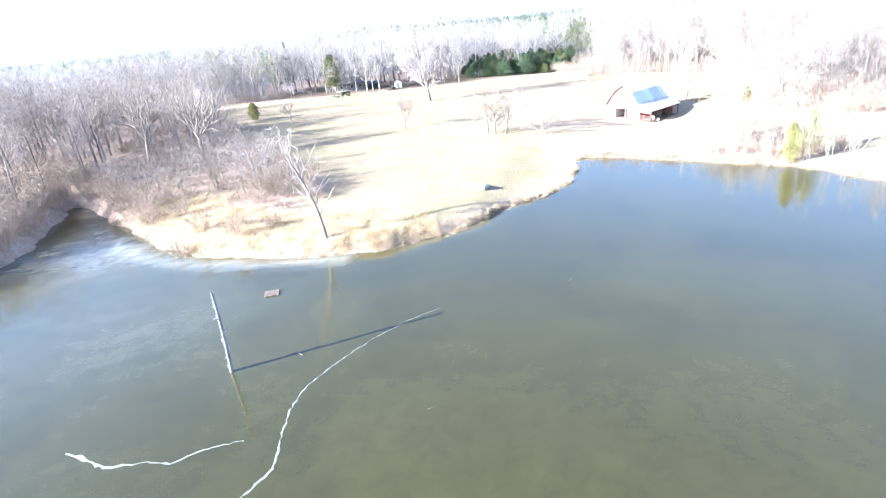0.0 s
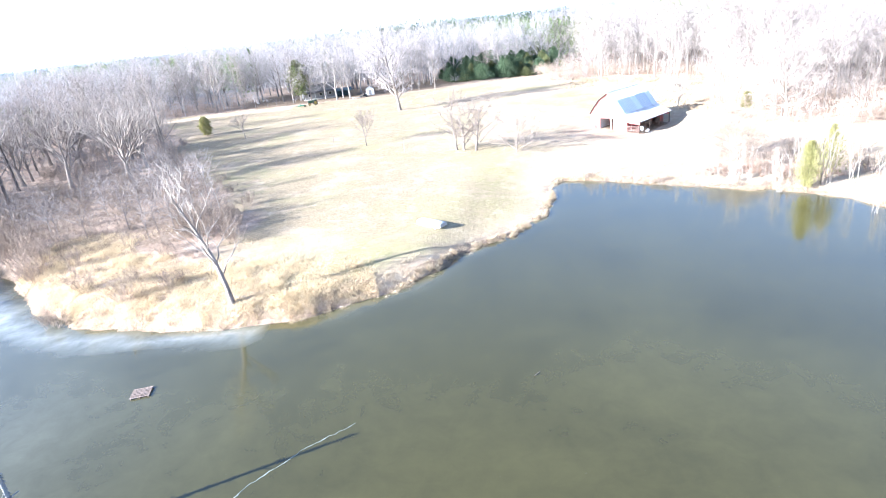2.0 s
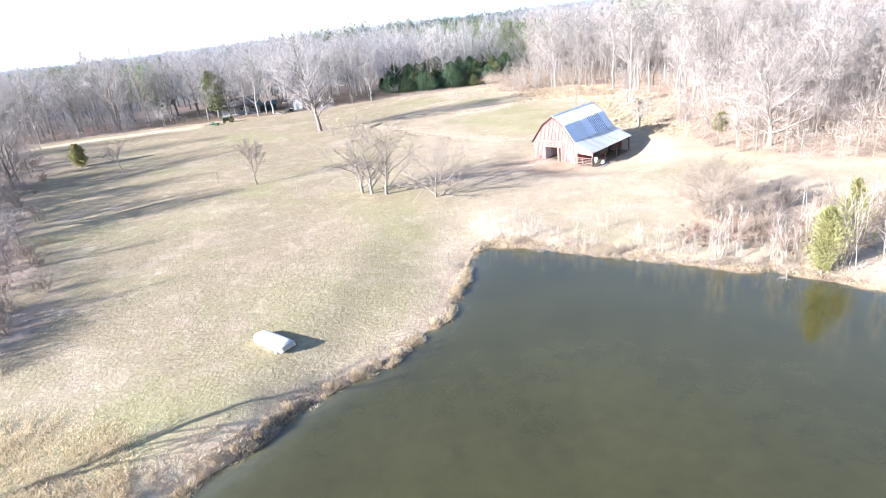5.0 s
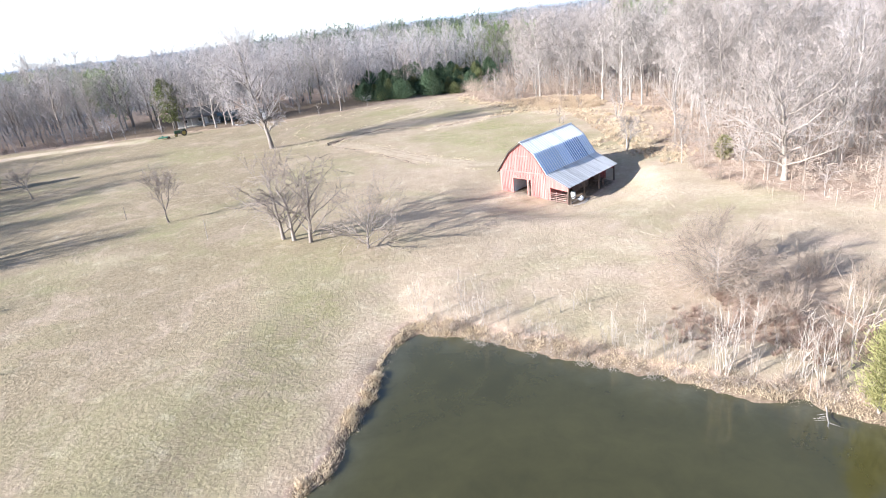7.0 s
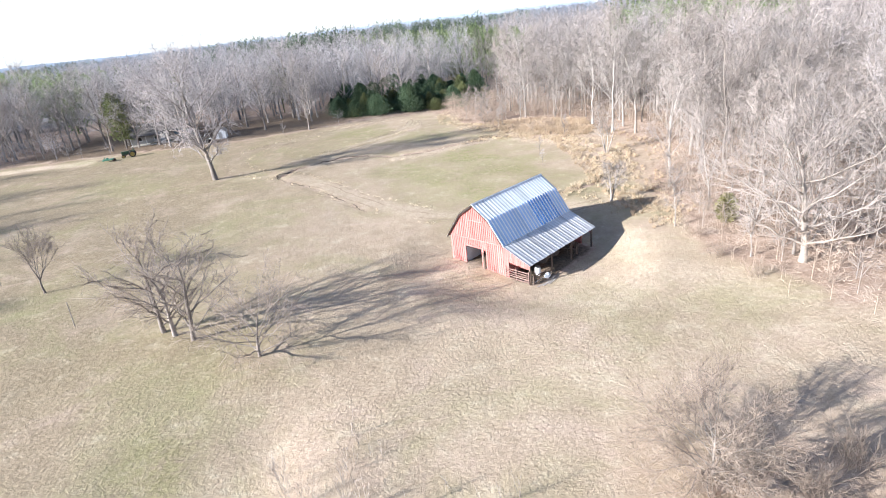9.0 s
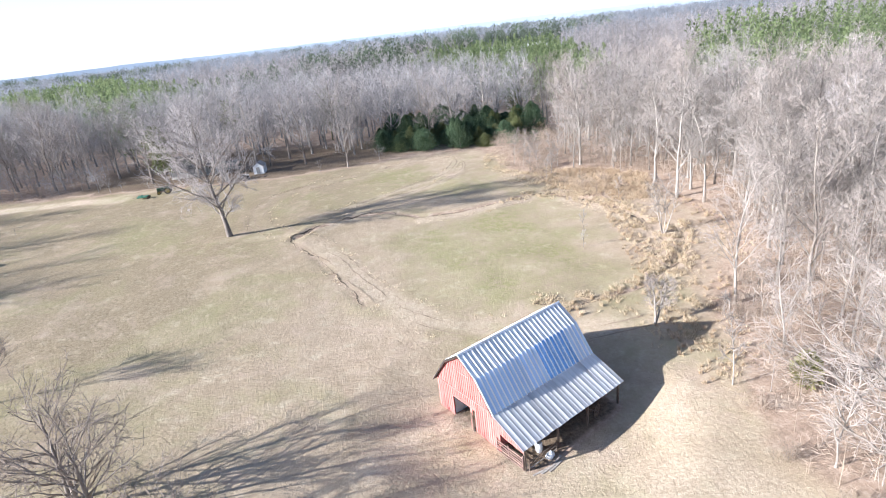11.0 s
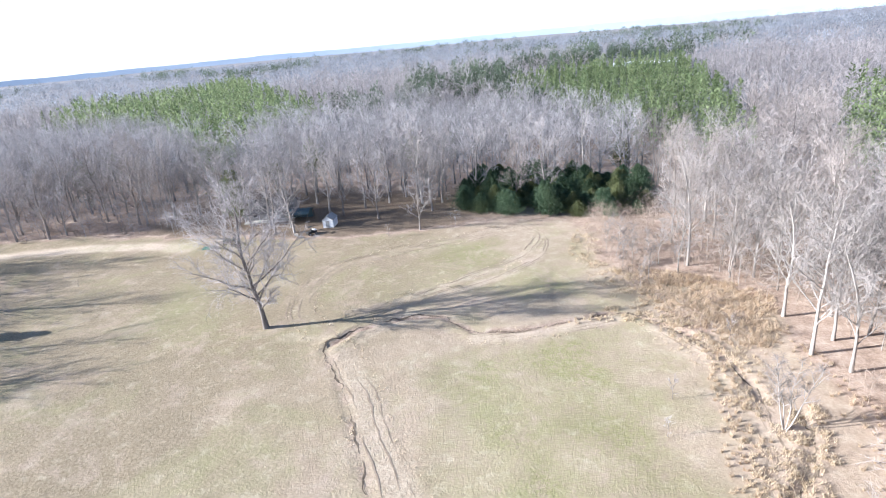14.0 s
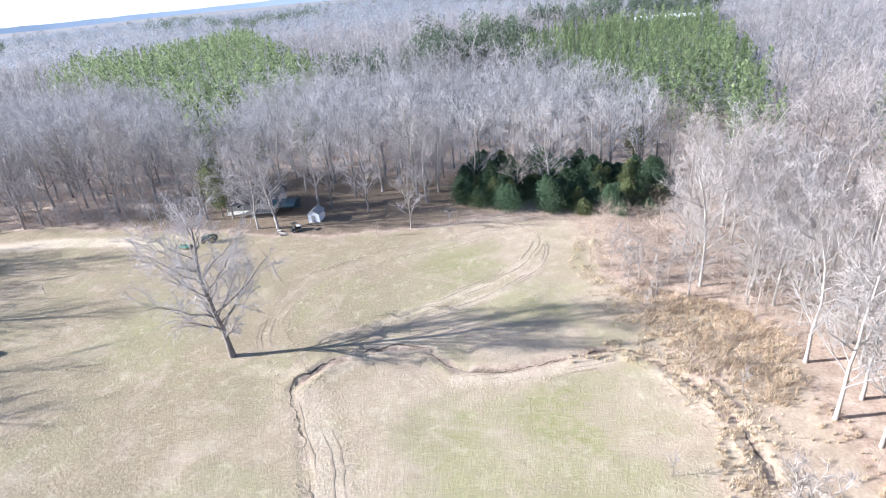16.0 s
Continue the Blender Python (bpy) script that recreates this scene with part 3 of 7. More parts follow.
def build_ground():
    xs, ys = spread(-60, 82, 0.66, 1.10, -3800, 3800), spread(54, 200, 0.66, 1.09, -800, 4200)
    gx, gy = np.meshgrid(xs, ys)
    x, y = gx.ravel(), gy.ravel()
    nx = len(xs)
    i = (np.arange(len(ys) - 1)[:, None] * nx + np.arange(nx - 1)).ravel()
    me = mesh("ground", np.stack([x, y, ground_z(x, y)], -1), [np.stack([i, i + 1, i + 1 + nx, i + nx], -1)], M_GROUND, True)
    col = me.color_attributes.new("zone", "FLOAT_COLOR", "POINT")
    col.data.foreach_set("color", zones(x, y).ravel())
    tagged(new("ground", me), "dormant tan winter pasture with green patches, tracks and leaf litter", "ground", kind="structure")


def rounded(pts, step=0.5):
    """A rounded line through the points, with its sideways normals."""
    line = []
    for k in range(len(pts) - 1):
        p0, p1, p2, p3 = (np.array(pts[min(max(q, 0), len(pts) - 1)], float) for q in (k - 1, k, k + 1, k + 2))
        n = max(2, int(np.hypot(*(p2 - p1)) / step))
        for s in np.arange(n) / n:
            line.append(0.5 * (2 * p1 + (p2 - p0) * s + (2 * p0 - 5 * p1 + 4 * p2 - p3) * s ** 2 + (3 * p1 - p0 - 3 * p2 + p3) * s ** 3))
    line = np.array(line)
    d = np.gradient(line, axis=0)
    d /= np.linalg.norm(d, axis=1, keepdims=True) + 1e-9
    return line, np.stack([-d[:, 1], d[:, 0]], -1)


def strips(rows, lift):
    """Broken strips on the ground along rows of (centre line, normals, half widths)."""
    v, f = [], []
    for c, nrm, w in rows:
        start = len(v)
        for p, q, ww in zip(c, nrm, w):
            for s in (-1, 1):
                v.append((p[0] + s * q[0] * ww, p[1] + s * q[1] * ww))
        f += [[start + 2 * k, start + 2 * k + 1, start + 2 * k + 3, start + 2 * k + 2] for k in range(len(c) - 1) if w[k] + w[k + 1] > 0.02]
    v = np.array(v)
    return np.column_stack([v, ground_z(v[:, 0], v[:, 1]) + lift]), [f]


def build_ruts():
    """Worn furrows of bare soil along the tracks, broken where the grass has closed again, and the raw lip of the ditch."""
    rows = []
    for j, offs in ((0, (-2.3, -1.6, -1.0, -0.3, 0.4, 1.1, 1.7, 2.4)), (1, (-1.3, -0.7, 0.1, 0.7, 1.4)), (2, (-1.2, -0.6, 0.0, 0.6)), (3, (-1.5, 0.4, 1.5)), (4, (-1.2, -0.4, 0.5)), (5, (-1.2, -0.3, 0.6))):
        line, nrm = rounded(TRACKS[j][0])
        for o in offs:
            c = line + nrm * (o + 0.9 * (vnoise(line[:, 0], line[:, 1], 5, 40 + j) - 0.5) + 0.25 * (vnoise(line[:, 0], line[:, 1], 1.3, 45) - 0.5))[:, None]
            gap = vnoise(c[:, 0] + 31 * o, c[:, 1], 6, 50)
            rows.append((c, nrm, 0.11 * np.clip((gap - 0.45) / 0.3, 0, 1) * (0.4 + 1.0 * vnoise(c[:, 0], c[:, 1], 1.1, 44))))
    tagged(new("wheel_ruts", mesh("wheel_ruts", *strips(rows, 0.03), M_RUT)), "brown bare-soil wheel ruts worn into the pasture", "ruts", kind="structure")
    rows = []
    for pts in (DITCH, DITCH_EAST):
        line, nrm = rounded(pts, 0.3)
        x, y = line[:, 0], line[:, 1]
        c = line + nrm * (0.9 * (vnoise(x, y, 3, 47) - 0.5) + 0.6 * (vnoise(x, y, 0.9, 48) - 0.5))[:, None]
        rows.append((c, nrm, 0.22 * np.clip((vnoise(x, y, 3.5, 49) - 0.22) / 0.3, 0, 1) * (0.15 + 0.85 * vnoise(x, y, 0.6, 46))))
    tagged(new("ditch_lip", mesh("ditch_lip", *strips(rows, 0.05), M_MUD)), "dark raw soil along the lip of a shallow ditch", "ditch", kind="structure")


def build_water():
    xs, ys = np.arange(-140, 92, 1.5), np.arange(-100, 112, 1.5)
    gx, gy = np.meshgrid(xs, ys)
    x, y = gx.ravel(), gy.ravel()
    nx = len(xs)
    i = (np.arange(len(ys) - 1)[:, None] * nx + np.arange(nx - 1)).ravel()
    me = mesh("water", np.stack([x, y, 0 * x], -1), [np.stack([i, i + 1, i + 1 + nx, i + nx], -1)], M_WATER)
    d = to_line(x, y, [(-62, 92), (-52, 76), (-40, 64), (-30, 59), (-21, 57.6), (-13, 57)])
    rime = np.exp(-(d / 1.1) ** 2) * 0.5 + 0.4 * np.exp(-np.hypot((x + 50) / 13, (y - 66) / 8) ** 2) + 0.1 * np.exp(-np.hypot((x + 34) / 15, (y - 45) / 12) ** 2)
    edge = to_line(x, y, POND, True)
    rime = np.maximum(rime, 0.10 * np.exp(-((edge + 0.3) / 1.3) ** 2) * smooth((x + 12) / 8) * (0.4 + 0.6 * vnoise(x, y, 4, 9)))
    at = me.attributes.new("rime", "FLOAT", "POINT")
    at.data.foreach_set("value", np.clip(rime, 0, 1))
    tagged(new("water", me), "murky green pond under thin clear ice, rimed along one bank", "pond", kind="structure")


def build_cracks():
    runs = [([(-13.2, 21.5), (-12.3, 23.6), (-11.2, 25.6), (-11.5, 29), (-11.6, 31), (-11.1, 33.5), (-9.3, 36.5), (-7, 39.4), (-4.4, 41.9), (-1.3, 44)], 0.075),
            ([(-25.4, 28.2), (-24.3, 27.9), (-22, 26.7), (-19.4, 26.9), (-17.8, 26.6), (-16.2, 27.7), (-13.5, 28.3)], 0.11)]
    rng = random.Random(4)
    for pts, wide in runs:
        v, fine = [], []
        for (ax, ay), (bx, by) in zip(pts, pts[1:]):
            n = max(2, int(math.hypot(bx - ax, by - ay) / 0.3))
            fine += [(ax + (bx - ax) * k / n + rng.uniform(-0.07, 0.07), ay + (by - ay) * k / n + rng.uniform(-0.07, 0.07)) for k in range(n)]
        for k, (x, y) in enumerate(fine):
            x2, y2 = fine[min(k + 1, len(fine) - 1)]
            x1, y1 = fine[max(k - 1, 0)]
            d = math.hypot(x2 - x1, y2 - y1) + 1e-6
            nx, ny = -(y2 - y1) / d, (x2 - x1) / d
            w = 1.35 * wide * (1 - 0.8 * k / len(fine)) * rng.uniform(0.3, 1.3)
            v += [(x + nx * w, y + ny * w, 0.003), (x, y, 0.022), (x - nx * w, y - ny * w, 0.003)]
        f = [[3 * k + j, 3 * k + j + 1, 3 * k + j + 4, 3 * k + j + 3] for k in range(len(fine) - 1) for j in (0, 1)]
        tagged(new("ice_crack", mesh("ice_crack", v, [f], M_CRACK)), "raised white crack line across thin pond ice", "ice crack", "cracks in the pond ice", "structure")


build_ground()
build_ruts()
build_water()
build_cracks()


# ---- plants ----
def tubes(segs, sides):
    """Tapered tubes round segments (x0, y0, z0, x1, y1, z1, r0, r1)."""
    s = np.asarray(segs, float)
    a, b = s[:, :3], s[:, 3:6]
    d = b - a
    d /= np.linalg.norm(d, axis=1, keepdims=True) + 1e-9
    ref = np.where(np.abs(d[:, 2:3]) > 0.9, [[1.0, 0, 0]], [[0, 0, 1.0]])
    u = np.cross(d, ref)
    u /= np.linalg.norm(u, axis=1, keepdims=True) + 1e-9
    w = np.cross(d, u)
    ang = np.arange(sides) * 2 * np.pi / sides
    ring = np.cos(ang)[None, :, None] * u[:, None] + np.sin(ang)[None, :, None] * w[:, None]
    v = np.concatenate([a[:, None] + ring * s[:, 6, None, None], b[:, None] + ring * s[:, 7, None, None]], 1)
    k = np.arange(sides)
    quad = np.stack([k, (k + 1) % sides, (k + 1) % sides + sides, k + sides], -1)
    f = quad[None] + (np.arange(len(s)) * 2 * sides)[:, None, None]
    return v.reshape(-1, 3), f.reshape(-1, 4)


def spikes(segs):
    """Three-sided spikes (x0, y0, z0, x1, y1, z1, r) that end in a point."""
    s = np.asarray(segs, float)
    a, b = s[:, :3], s[:, 3:6]
    d = b - a
    d /= np.linalg.norm(d, axis=1, keepdims=True) + 1e-9
    ref = np.where(np.abs(d[:, 2:3]) > 0.9, [[1.0, 0, 0]], [[0, 0, 1.0]])
    u = np.cross(d, ref)
    u /= np.linalg.norm(u, axis=1, keepdims=True) + 1e-9
    w = np.cross(d, u)
    r = s[:, 6, None]
    v = np.stack([a + u * r, a - 0.5 * u * r + 0.87 * w * r, a - 0.5 * u * r - 0.87 * w * r, b], 1)
    f = np.array([[0, 1, 3], [1, 2, 3], [2, 0, 3]])[None] + (np.arange(len(s)) * 4)[:, None, None]
    return v.reshape(-1, 3), f.reshape(-1, 3)


def flats(segs):
    """Slips of twig (x0, y0, z0, x1, y1, z1, r), broad at the root and pointed at the tip."""
    s = np.asarray(segs, float)
    a, b = s[:, :3], s[:, 3:6]
    rng = np.random.RandomState(len(s))
    side = np.cross(b - a, rng.randn(len(s), 3))
    side *= s[:, 6:7] / (np.linalg.norm(side, axis=1, keepdims=True) + 1e-9)
    return np.stack([a - side, a + side, b], 1).reshape(-1, 3), np.arange(3 * len(s)).reshape(-1, 3)


def joined(*pieces):
    """Several (verts, faces) as one."""
    vs, fs, n = [], [], 0
    for v, f in pieces:
        vs.append(v)
        fs.append(f + n)
        n += len(v)
    return np.concatenate(vs), fs


def unit(v):
    n = math.sqrt(v[0] * v[0] + v[1] * v[1] + v[2] * v[2]) + 1e-9
    return (v[0] / n, v[1] / n, v[2] / n)


def bent(rng, d, amount, up=0.0):
    return unit((d[0] + rng.gauss(0, amount), d[1] + rng.gauss(0, amount), d[2] + rng.gauss(0, amount) + up))


def run(rng, p, d, length, r0, r1, n, wander, up=0.0):
    """A wandering run of n segments from p along d."""
    out = []
    for k in range(n):
        q = tuple(p[i] + d[i] * length / n for i in range(3))
        out.append((*p, *q, r0 + (r1 - r0) * k / n, r0 + (r1 - r0) * (k + 1) / n))
        p, d = q, bent(rng, d, wander, up)
    return out


def along(segs, f):
    k = min(int(f * len(segs)), len(segs) - 1)
    s, g = segs[k], f * len(segs) - k
    p = tuple(s[i] + (s[i + 3] - s[i]) * g for i in range(3))
    return p, unit(tuple(s[i + 3] - s[i] for i in range(3))), s[6] + (s[7] - s[6]) * g


def grow(seed, h, r, wide, first=0.3, limbs=12, subs=6, twigs=7, lean=(0.0, 0.0), rise=0.55, stems=1, twig_len=1.3, twig_r=0.022, wander=0.09, fork=0.9, branch=1):
    """A bare tree: trunk or several stems, limbs, branches and twigs. Gives (trunk and limb, twig) geometry."""
    rng = random.Random(seed)
    trunk, limb, fine, tw = [], [], [], []
    for st in range(stems):
        a = rng.uniform(0, 6.28)
        tilt = 0.0 if stems == 1 else rng.uniform(0.12, 0.42)
        d = unit((lean[0] + tilt * math.cos(a), lean[1] + tilt * math.sin(a), 1.0))
        base = (0.25 * tilt * math.cos(a), 0.25 * tilt * math.sin(a), -0.25)
        main = run(rng, base, d, h * fork * rng.uniform(0.85, 1.0), r, r * 0.16, 8, wander, 0.05)
        if stems == 1:
            s = main[0]
            main[0] = (*s[:6], s[6] * 1.35, s[7])
        trunk += main
        for k in range(limbs):
            f = first + (1 - first) * (k + rng.random()) / limbs
            p, td, pr = along(main, min(f, 0.985))
            az = k * 2.4 + rng.uniform(-0.5, 0.5) + st
            shape = math.sin(math.pi * min(1.0, 0.28 + 0.72 * (f - first) / (1 - first))) * 0.75 + 0.25
            ln = wide * shape * rng.uniform(0.7, 1.1)
            up = rise + 0.7 * (f - first)
            ld = unit((math.cos(az) + td[0], math.sin(az) + td[1], up))
            rl = max(pr * 0.7, 0.025 + 0.006 * h / 2)
            lm = run(rng, p, ld, ln, rl, rl * 0.22, 4, 0.18, 0.10)
            limb += lm
            for j in range(subs):
                g = 0.22 + 0.78 * (j + rng.random()) / subs
                q, qd, qr = along(lm, min(g, 0.99))
                sd = bent(rng, qd, 0.8, 0.06)
                sl = ln * rng.uniform(0.25, 0.55) * (1.2 - 0.5 * g)
                sb = run(rng, q, sd, sl, max(qr * 0.55, twig_r * 0.9), twig_r * 0.6, branch, 0.25, 0.06)
                fine += sb
                for i in range(twigs):
                    e, ed, er = along(sb, 0.15 + 0.84 * (i + rng.random()) / twigs)
                    wd = bent(rng, ed, 0.75, 0.10)
                    wl = twig_len * rng.uniform(0.45, 1.15)
                    tw.append((*e, *(e[c] + wd[c] * wl for c in range(3)), twig_r * rng.uniform(0.6, 1.0)))
    wood = joined(tubes(trunk, 7), tubes(limb, 4))
    twig = joined(tubes(fine, 3), flats(tw)) if tw else joined(tubes(fine, 3))
    return wood, twig


def spread_tree(seed, h, r, splits=(5, 4, 4), twigs=20, lean=(0.0, 0.0), bole=0.24, open_out=0.75, twig_r=0.034, twig=0.095, low=0.72, crook=0.13, stout=1.0, lift=0.10):
    """A bare broad-crowned tree whose trunk divides again and again. Gives (trunk and limb, twig) geometry."""
    rng = random.Random(seed)
    wood, limb, tw = [], [], []
    reach = (bole, 0.32, 0.23, 0.16)

    def go(p, d, rad, level):
        segs = run(rng, p, d, h * reach[level] * rng.uniform(0.8, 1.15), rad, rad * 0.62, 4 if level < 2 else 2, 0.05 if level == 0 else crook, 0.05)
        (wood if level < 2 else limb).extend(segs)
        if level:
            for k in range(twigs if level == len(splits) else twigs // 4):
                q, qd, qr = along(segs, rng.uniform(0.1, 0.99))
                wd = bent(rng, qd, 0.75, 0.08)
                ln = h * twig * rng.uniform(0.5, 1.25)
                tw.append((*q, *(q[c] + wd[c] * ln for c in range(3)), twig_r * rng.uniform(0.6, 1.0)))
        if level == len(splits):
            return
        turn = rng.uniform(0, 6.28)
        for k in range(splits[level]):
            q, qd, qr = along(segs, rng.uniform(low, 0.99) if level == 0 else rng.uniform(0.35, 0.99))
            az = turn + k * 6.283 / splits[level] + rng.uniform(-0.4, 0.4)
            u = Vector(qd).orthogonal().normalized()
            w = Vector(qd).cross(u)
            out = open_out * rng.uniform(0.55, 1.25) * (0.35 if k == 0 and level == 0 else 1.0)
            nd = Vector(qd) + (u * math.cos(az) + w * math.sin(az)) * out
            nd.z += lift if level else 0.10
            go(q, unit(nd), max(qr * rng.uniform(0.5, 0.72) * (stout if level else 1.0), twig_r), level + 1)

    go((0, 0, -0.25), unit((*lean, 1.0)), r, 0)
    s = wood[0]
    wood[0] = (*s[:6], s[6] * 1.3, s[7])
    whole = joined(tubes(wood, 6), tubes(limb, 4)), joined(flats(tw))
    k = h / whole[1][0][:, 2].max()
    return tuple((v * k, f) for v, f in whole)


def tree_meshes(wood, twig, bark, tmat):
    return mesh("trunk", wood[0], wood[1], bark, True), mesh("crown", twig[0], twig[1], tmat)


def plant(name, pair, x, y, label, category="tree", turn=0.0, size=1.0, tall=1.0, group="", sink=0.0):
    ob = thing(name, (x, y, gz(x, y) - sink), label, category, turn, group)
    ob.scale = (size, size, size * tall)
    hang("trunk", pair[0], ob)
    hang("crown", pair[1], ob)
    return ob


def leafy(seed, h, wide, n, leaf, shape="cone", droop=0.0, trunk_r=0.16, bare=0.05, ragged=0.12, slim=0.28):
    """An evergreen: trunk, and a crown of many small sprays that thins out unevenly at its outline."""
    rng = np.random.RandomState(seed)
    f = rng.rand(n) ** 0.8
    z = h * (bare + (1 - bare) * f)
    prof = {"cone": (1 - f) ** 0.75 * (0.55 + 0.45 * np.minimum(1, f * 6)), "egg": np.sin(np.pi * np.clip(0.12 + 0.86 * f, 0, 1)) ** 0.7, "bush": np.sqrt(np.clip(1 - (f * 0.95) ** 2.2, 0, 1))}[shape]
    az = rng.rand(n) * 2 * np.pi
    lump = 0.72 + 0.28 * np.sin(3 * az + seed + 4 * f) * np.sin(5 * f * 3 + 2 * az) + ragged * rng.randn(n)
    rad = wide * prof * lump * np.sqrt(0.25 + 0.75 * rng.rand(n))
    p = np.stack([rad * np.cos(az), rad * np.sin(az), z], -1)
    d = np.stack([np.cos(az), np.sin(az), 0.55 - droop + 0 * az], -1) + 0.55 * rng.randn(n, 3)
    d /= np.linalg.norm(d, axis=1, keepdims=True)
    ln = leaf * (0.5 + rng.rand(n))
    side = np.cross(d, rng.randn(n, 3))
    side /= np.linalg.norm(side, axis=1, keepdims=True)
    wd = (ln * slim)[:, None]
    v = np.stack([p, p + d * ln[:, None] * 0.55 + side * wd, p + d * ln[:, None], p + d * ln[:, None] * 0.55 - side * wd], 1).reshape(-1, 3)
    q = np.arange(n)[:, None] * 4 + np.arange(4)
    wood = tubes([(0, 0, -0.2, 0.05, 0, h * 0.5, trunk_r, trunk_r * 0.6), (0.05, 0, h * 0.5, 0, 0, h * 0.95, trunk_r * 0.6, 0.02)], 7)
    return (wood[0], [wood[1]]), (v, [q])


def brush(seed, h, wide, stems=16, side=9, r=0.02, bends=2, wander=0.16, fork=0.6):
    """A clump of bare stems that rise from one root."""
    rng = random.Random(seed)
    st, tw = [], []
    for k in range(stems):
        a, t = rng.uniform(0, 6.28), rng.uniform(0.05, 0.95) * wide / h
        d = unit((t * math.cos(a), t * math.sin(a), 1))
        b = (rng.uniform(-0.3, 0.3) * wide, rng.uniform(-0.3, 0.3) * wide, -0.1)
        m = run(rng, b, d, h * rng.uniform(0.5, 1.05), r, r * 0.4, bends, wander, 0.0)
        st += m
        for j in range(side):
            p, pd, pr = along(m, rng.uniform(0.25, 0.99))
            sd = bent(rng, pd, fork, 0.1)
            ln = h * rng.uniform(0.12, 0.35)
            tw.append((*p, *(p[c] + sd[c] * ln for c in range(3)), r * 0.6))
    return tubes(st, 3), flats(tw)


def crown_tree(seed, h, r, wide, n=(13, 5, 4, 5), base=0.28, lean=(0.0, 0.0), top=0.86, twig=1.0, twig_r=0.013, fine_r=0.024, low=0.10, sag=0.0, fine=True):
    """A bare tree with one leader, whose limbs reach out to a rounded crown and divide into branches, sprays and twigs."""
    rng = random.Random(seed)
    trunk = run(rng, (0, 0, -0.3), unit((*lean, 1.0)), h * top, r, r * 0.22, 8 if fine else 3, 0.085 if fine else 0.05, 0.06)
    s = trunk[0]
    trunk[0] = (*s[:6], s[6] * 1.3, s[7])
    limb, sub, spray, tw = [], [], [], []
    zlow = h * (base + low)
    zc, half = (zlow + h) / 2, (h - zlow) / 2 * 1.08
    for k in range(n[0]):
        u = (k + rng.random()) / n[0]
        p, td, pr = along(trunk, min(base + (0.93 - base) * u ** 1.25, 0.985))
        az = k * 2.4 + rng.uniform(-0.5, 0.5)
        ze = zlow + (h - zlow) * min(1.0, u * 0.9 + rng.uniform(0.0, 0.22))
        rad = wide * math.sqrt(max(0.06, 1 - ((ze - zc) / half) ** 2)) * rng.uniform(0.7, 1.08)
        e = Vector((p[0] + rad * math.cos(az), p[1] + rad * math.sin(az), ze))
        a = Vector(p)
        ln = (e - a).length
        m = (a + e) / 2 + Vector((rng.gauss(0, 0.05), rng.gauss(0, 0.05), -sag)) * ln
        steps = 5 if fine else 2
        pts = [a * (1 - t) ** 2 + m * 2 * t * (1 - t) + e * t * t for t in (j / steps for j in range(steps + 1))]
        pts[1:-1] = [q + Vector((rng.gauss(0, 1), rng.gauss(0, 1), rng.gauss(0, 1))) * ln * 0.018 for q in pts[1:-1]]
        rl = max(pr * 0.5, fine_r * 1.7)
        lm = [(*pts[j], *pts[j + 1], rl + (fine_r - rl) * j / steps, rl + (fine_r - rl) * (j + 1) / steps) for j in range(steps)]
        limb += lm
        for j in range(n[1]):
            g = 0.22 + 0.78 * (j + rng.random()) / n[1]
            q, qd, qr = along(lm, min(g, 0.99))
            sl = ln * rng.uniform(0.28, 0.52) * (1.2 - 0.55 * g) + 0.3
            sd = bent(rng, qd, 0.5, 0.12)
            sb = run(rng, q, sd, sl, max(qr * 0.6, fine_r), fine_r * 0.7, 2 if fine else 1, 0.22, 0.05)
            sub += sb
            for i in range(n[2]):
                o, od, _ = along(sb, 0.2 + 0.79 * (i + rng.random()) / n[2])
                yd = bent(rng, od, 0.6, 0.06)
                yl = sl * rng.uniform(0.35, 0.65) + 0.25
                tip = tuple(o[c] + yd[c] * yl for c in range(3))
                spray.append((*o, *tip, fine_r))
                for w in range(n[3]):
                    t = rng.uniform(0.15, 1.0)
                    b = tuple(o[c] + yd[c] * yl * t for c in range(3))
                    wd = bent(rng, yd, 0.75, 0.04)
                    wl = twig * rng.uniform(0.5, 1.2)
                    tw.append((*b, *(b[c] + wd[c] * wl for c in range(3)), twig_r * rng.uniform(0.7, 1.1)))
    if fine:
        return joined(tubes(trunk, 7), tubes(limb, 4)), joined(tubes(sub, 3), spikes(spray), flats(tw))
    t, l = tubes(trunk, 4), tubes(limb, 3)
    tri = [np.concatenate([f[:, [0, 1, 2]], f[:, [0, 2, 3]]]) for f in (t[1], l[1])]
    v, f = joined((t[0], tri[0]), (l[0], tri[1]), spikes([q[:7] for q in sub]), flats(spray), flats(tw))
    return v, np.concatenate(f), np.where(np.arange(len(v)) < len(t[0]), 0.62, 1.0)


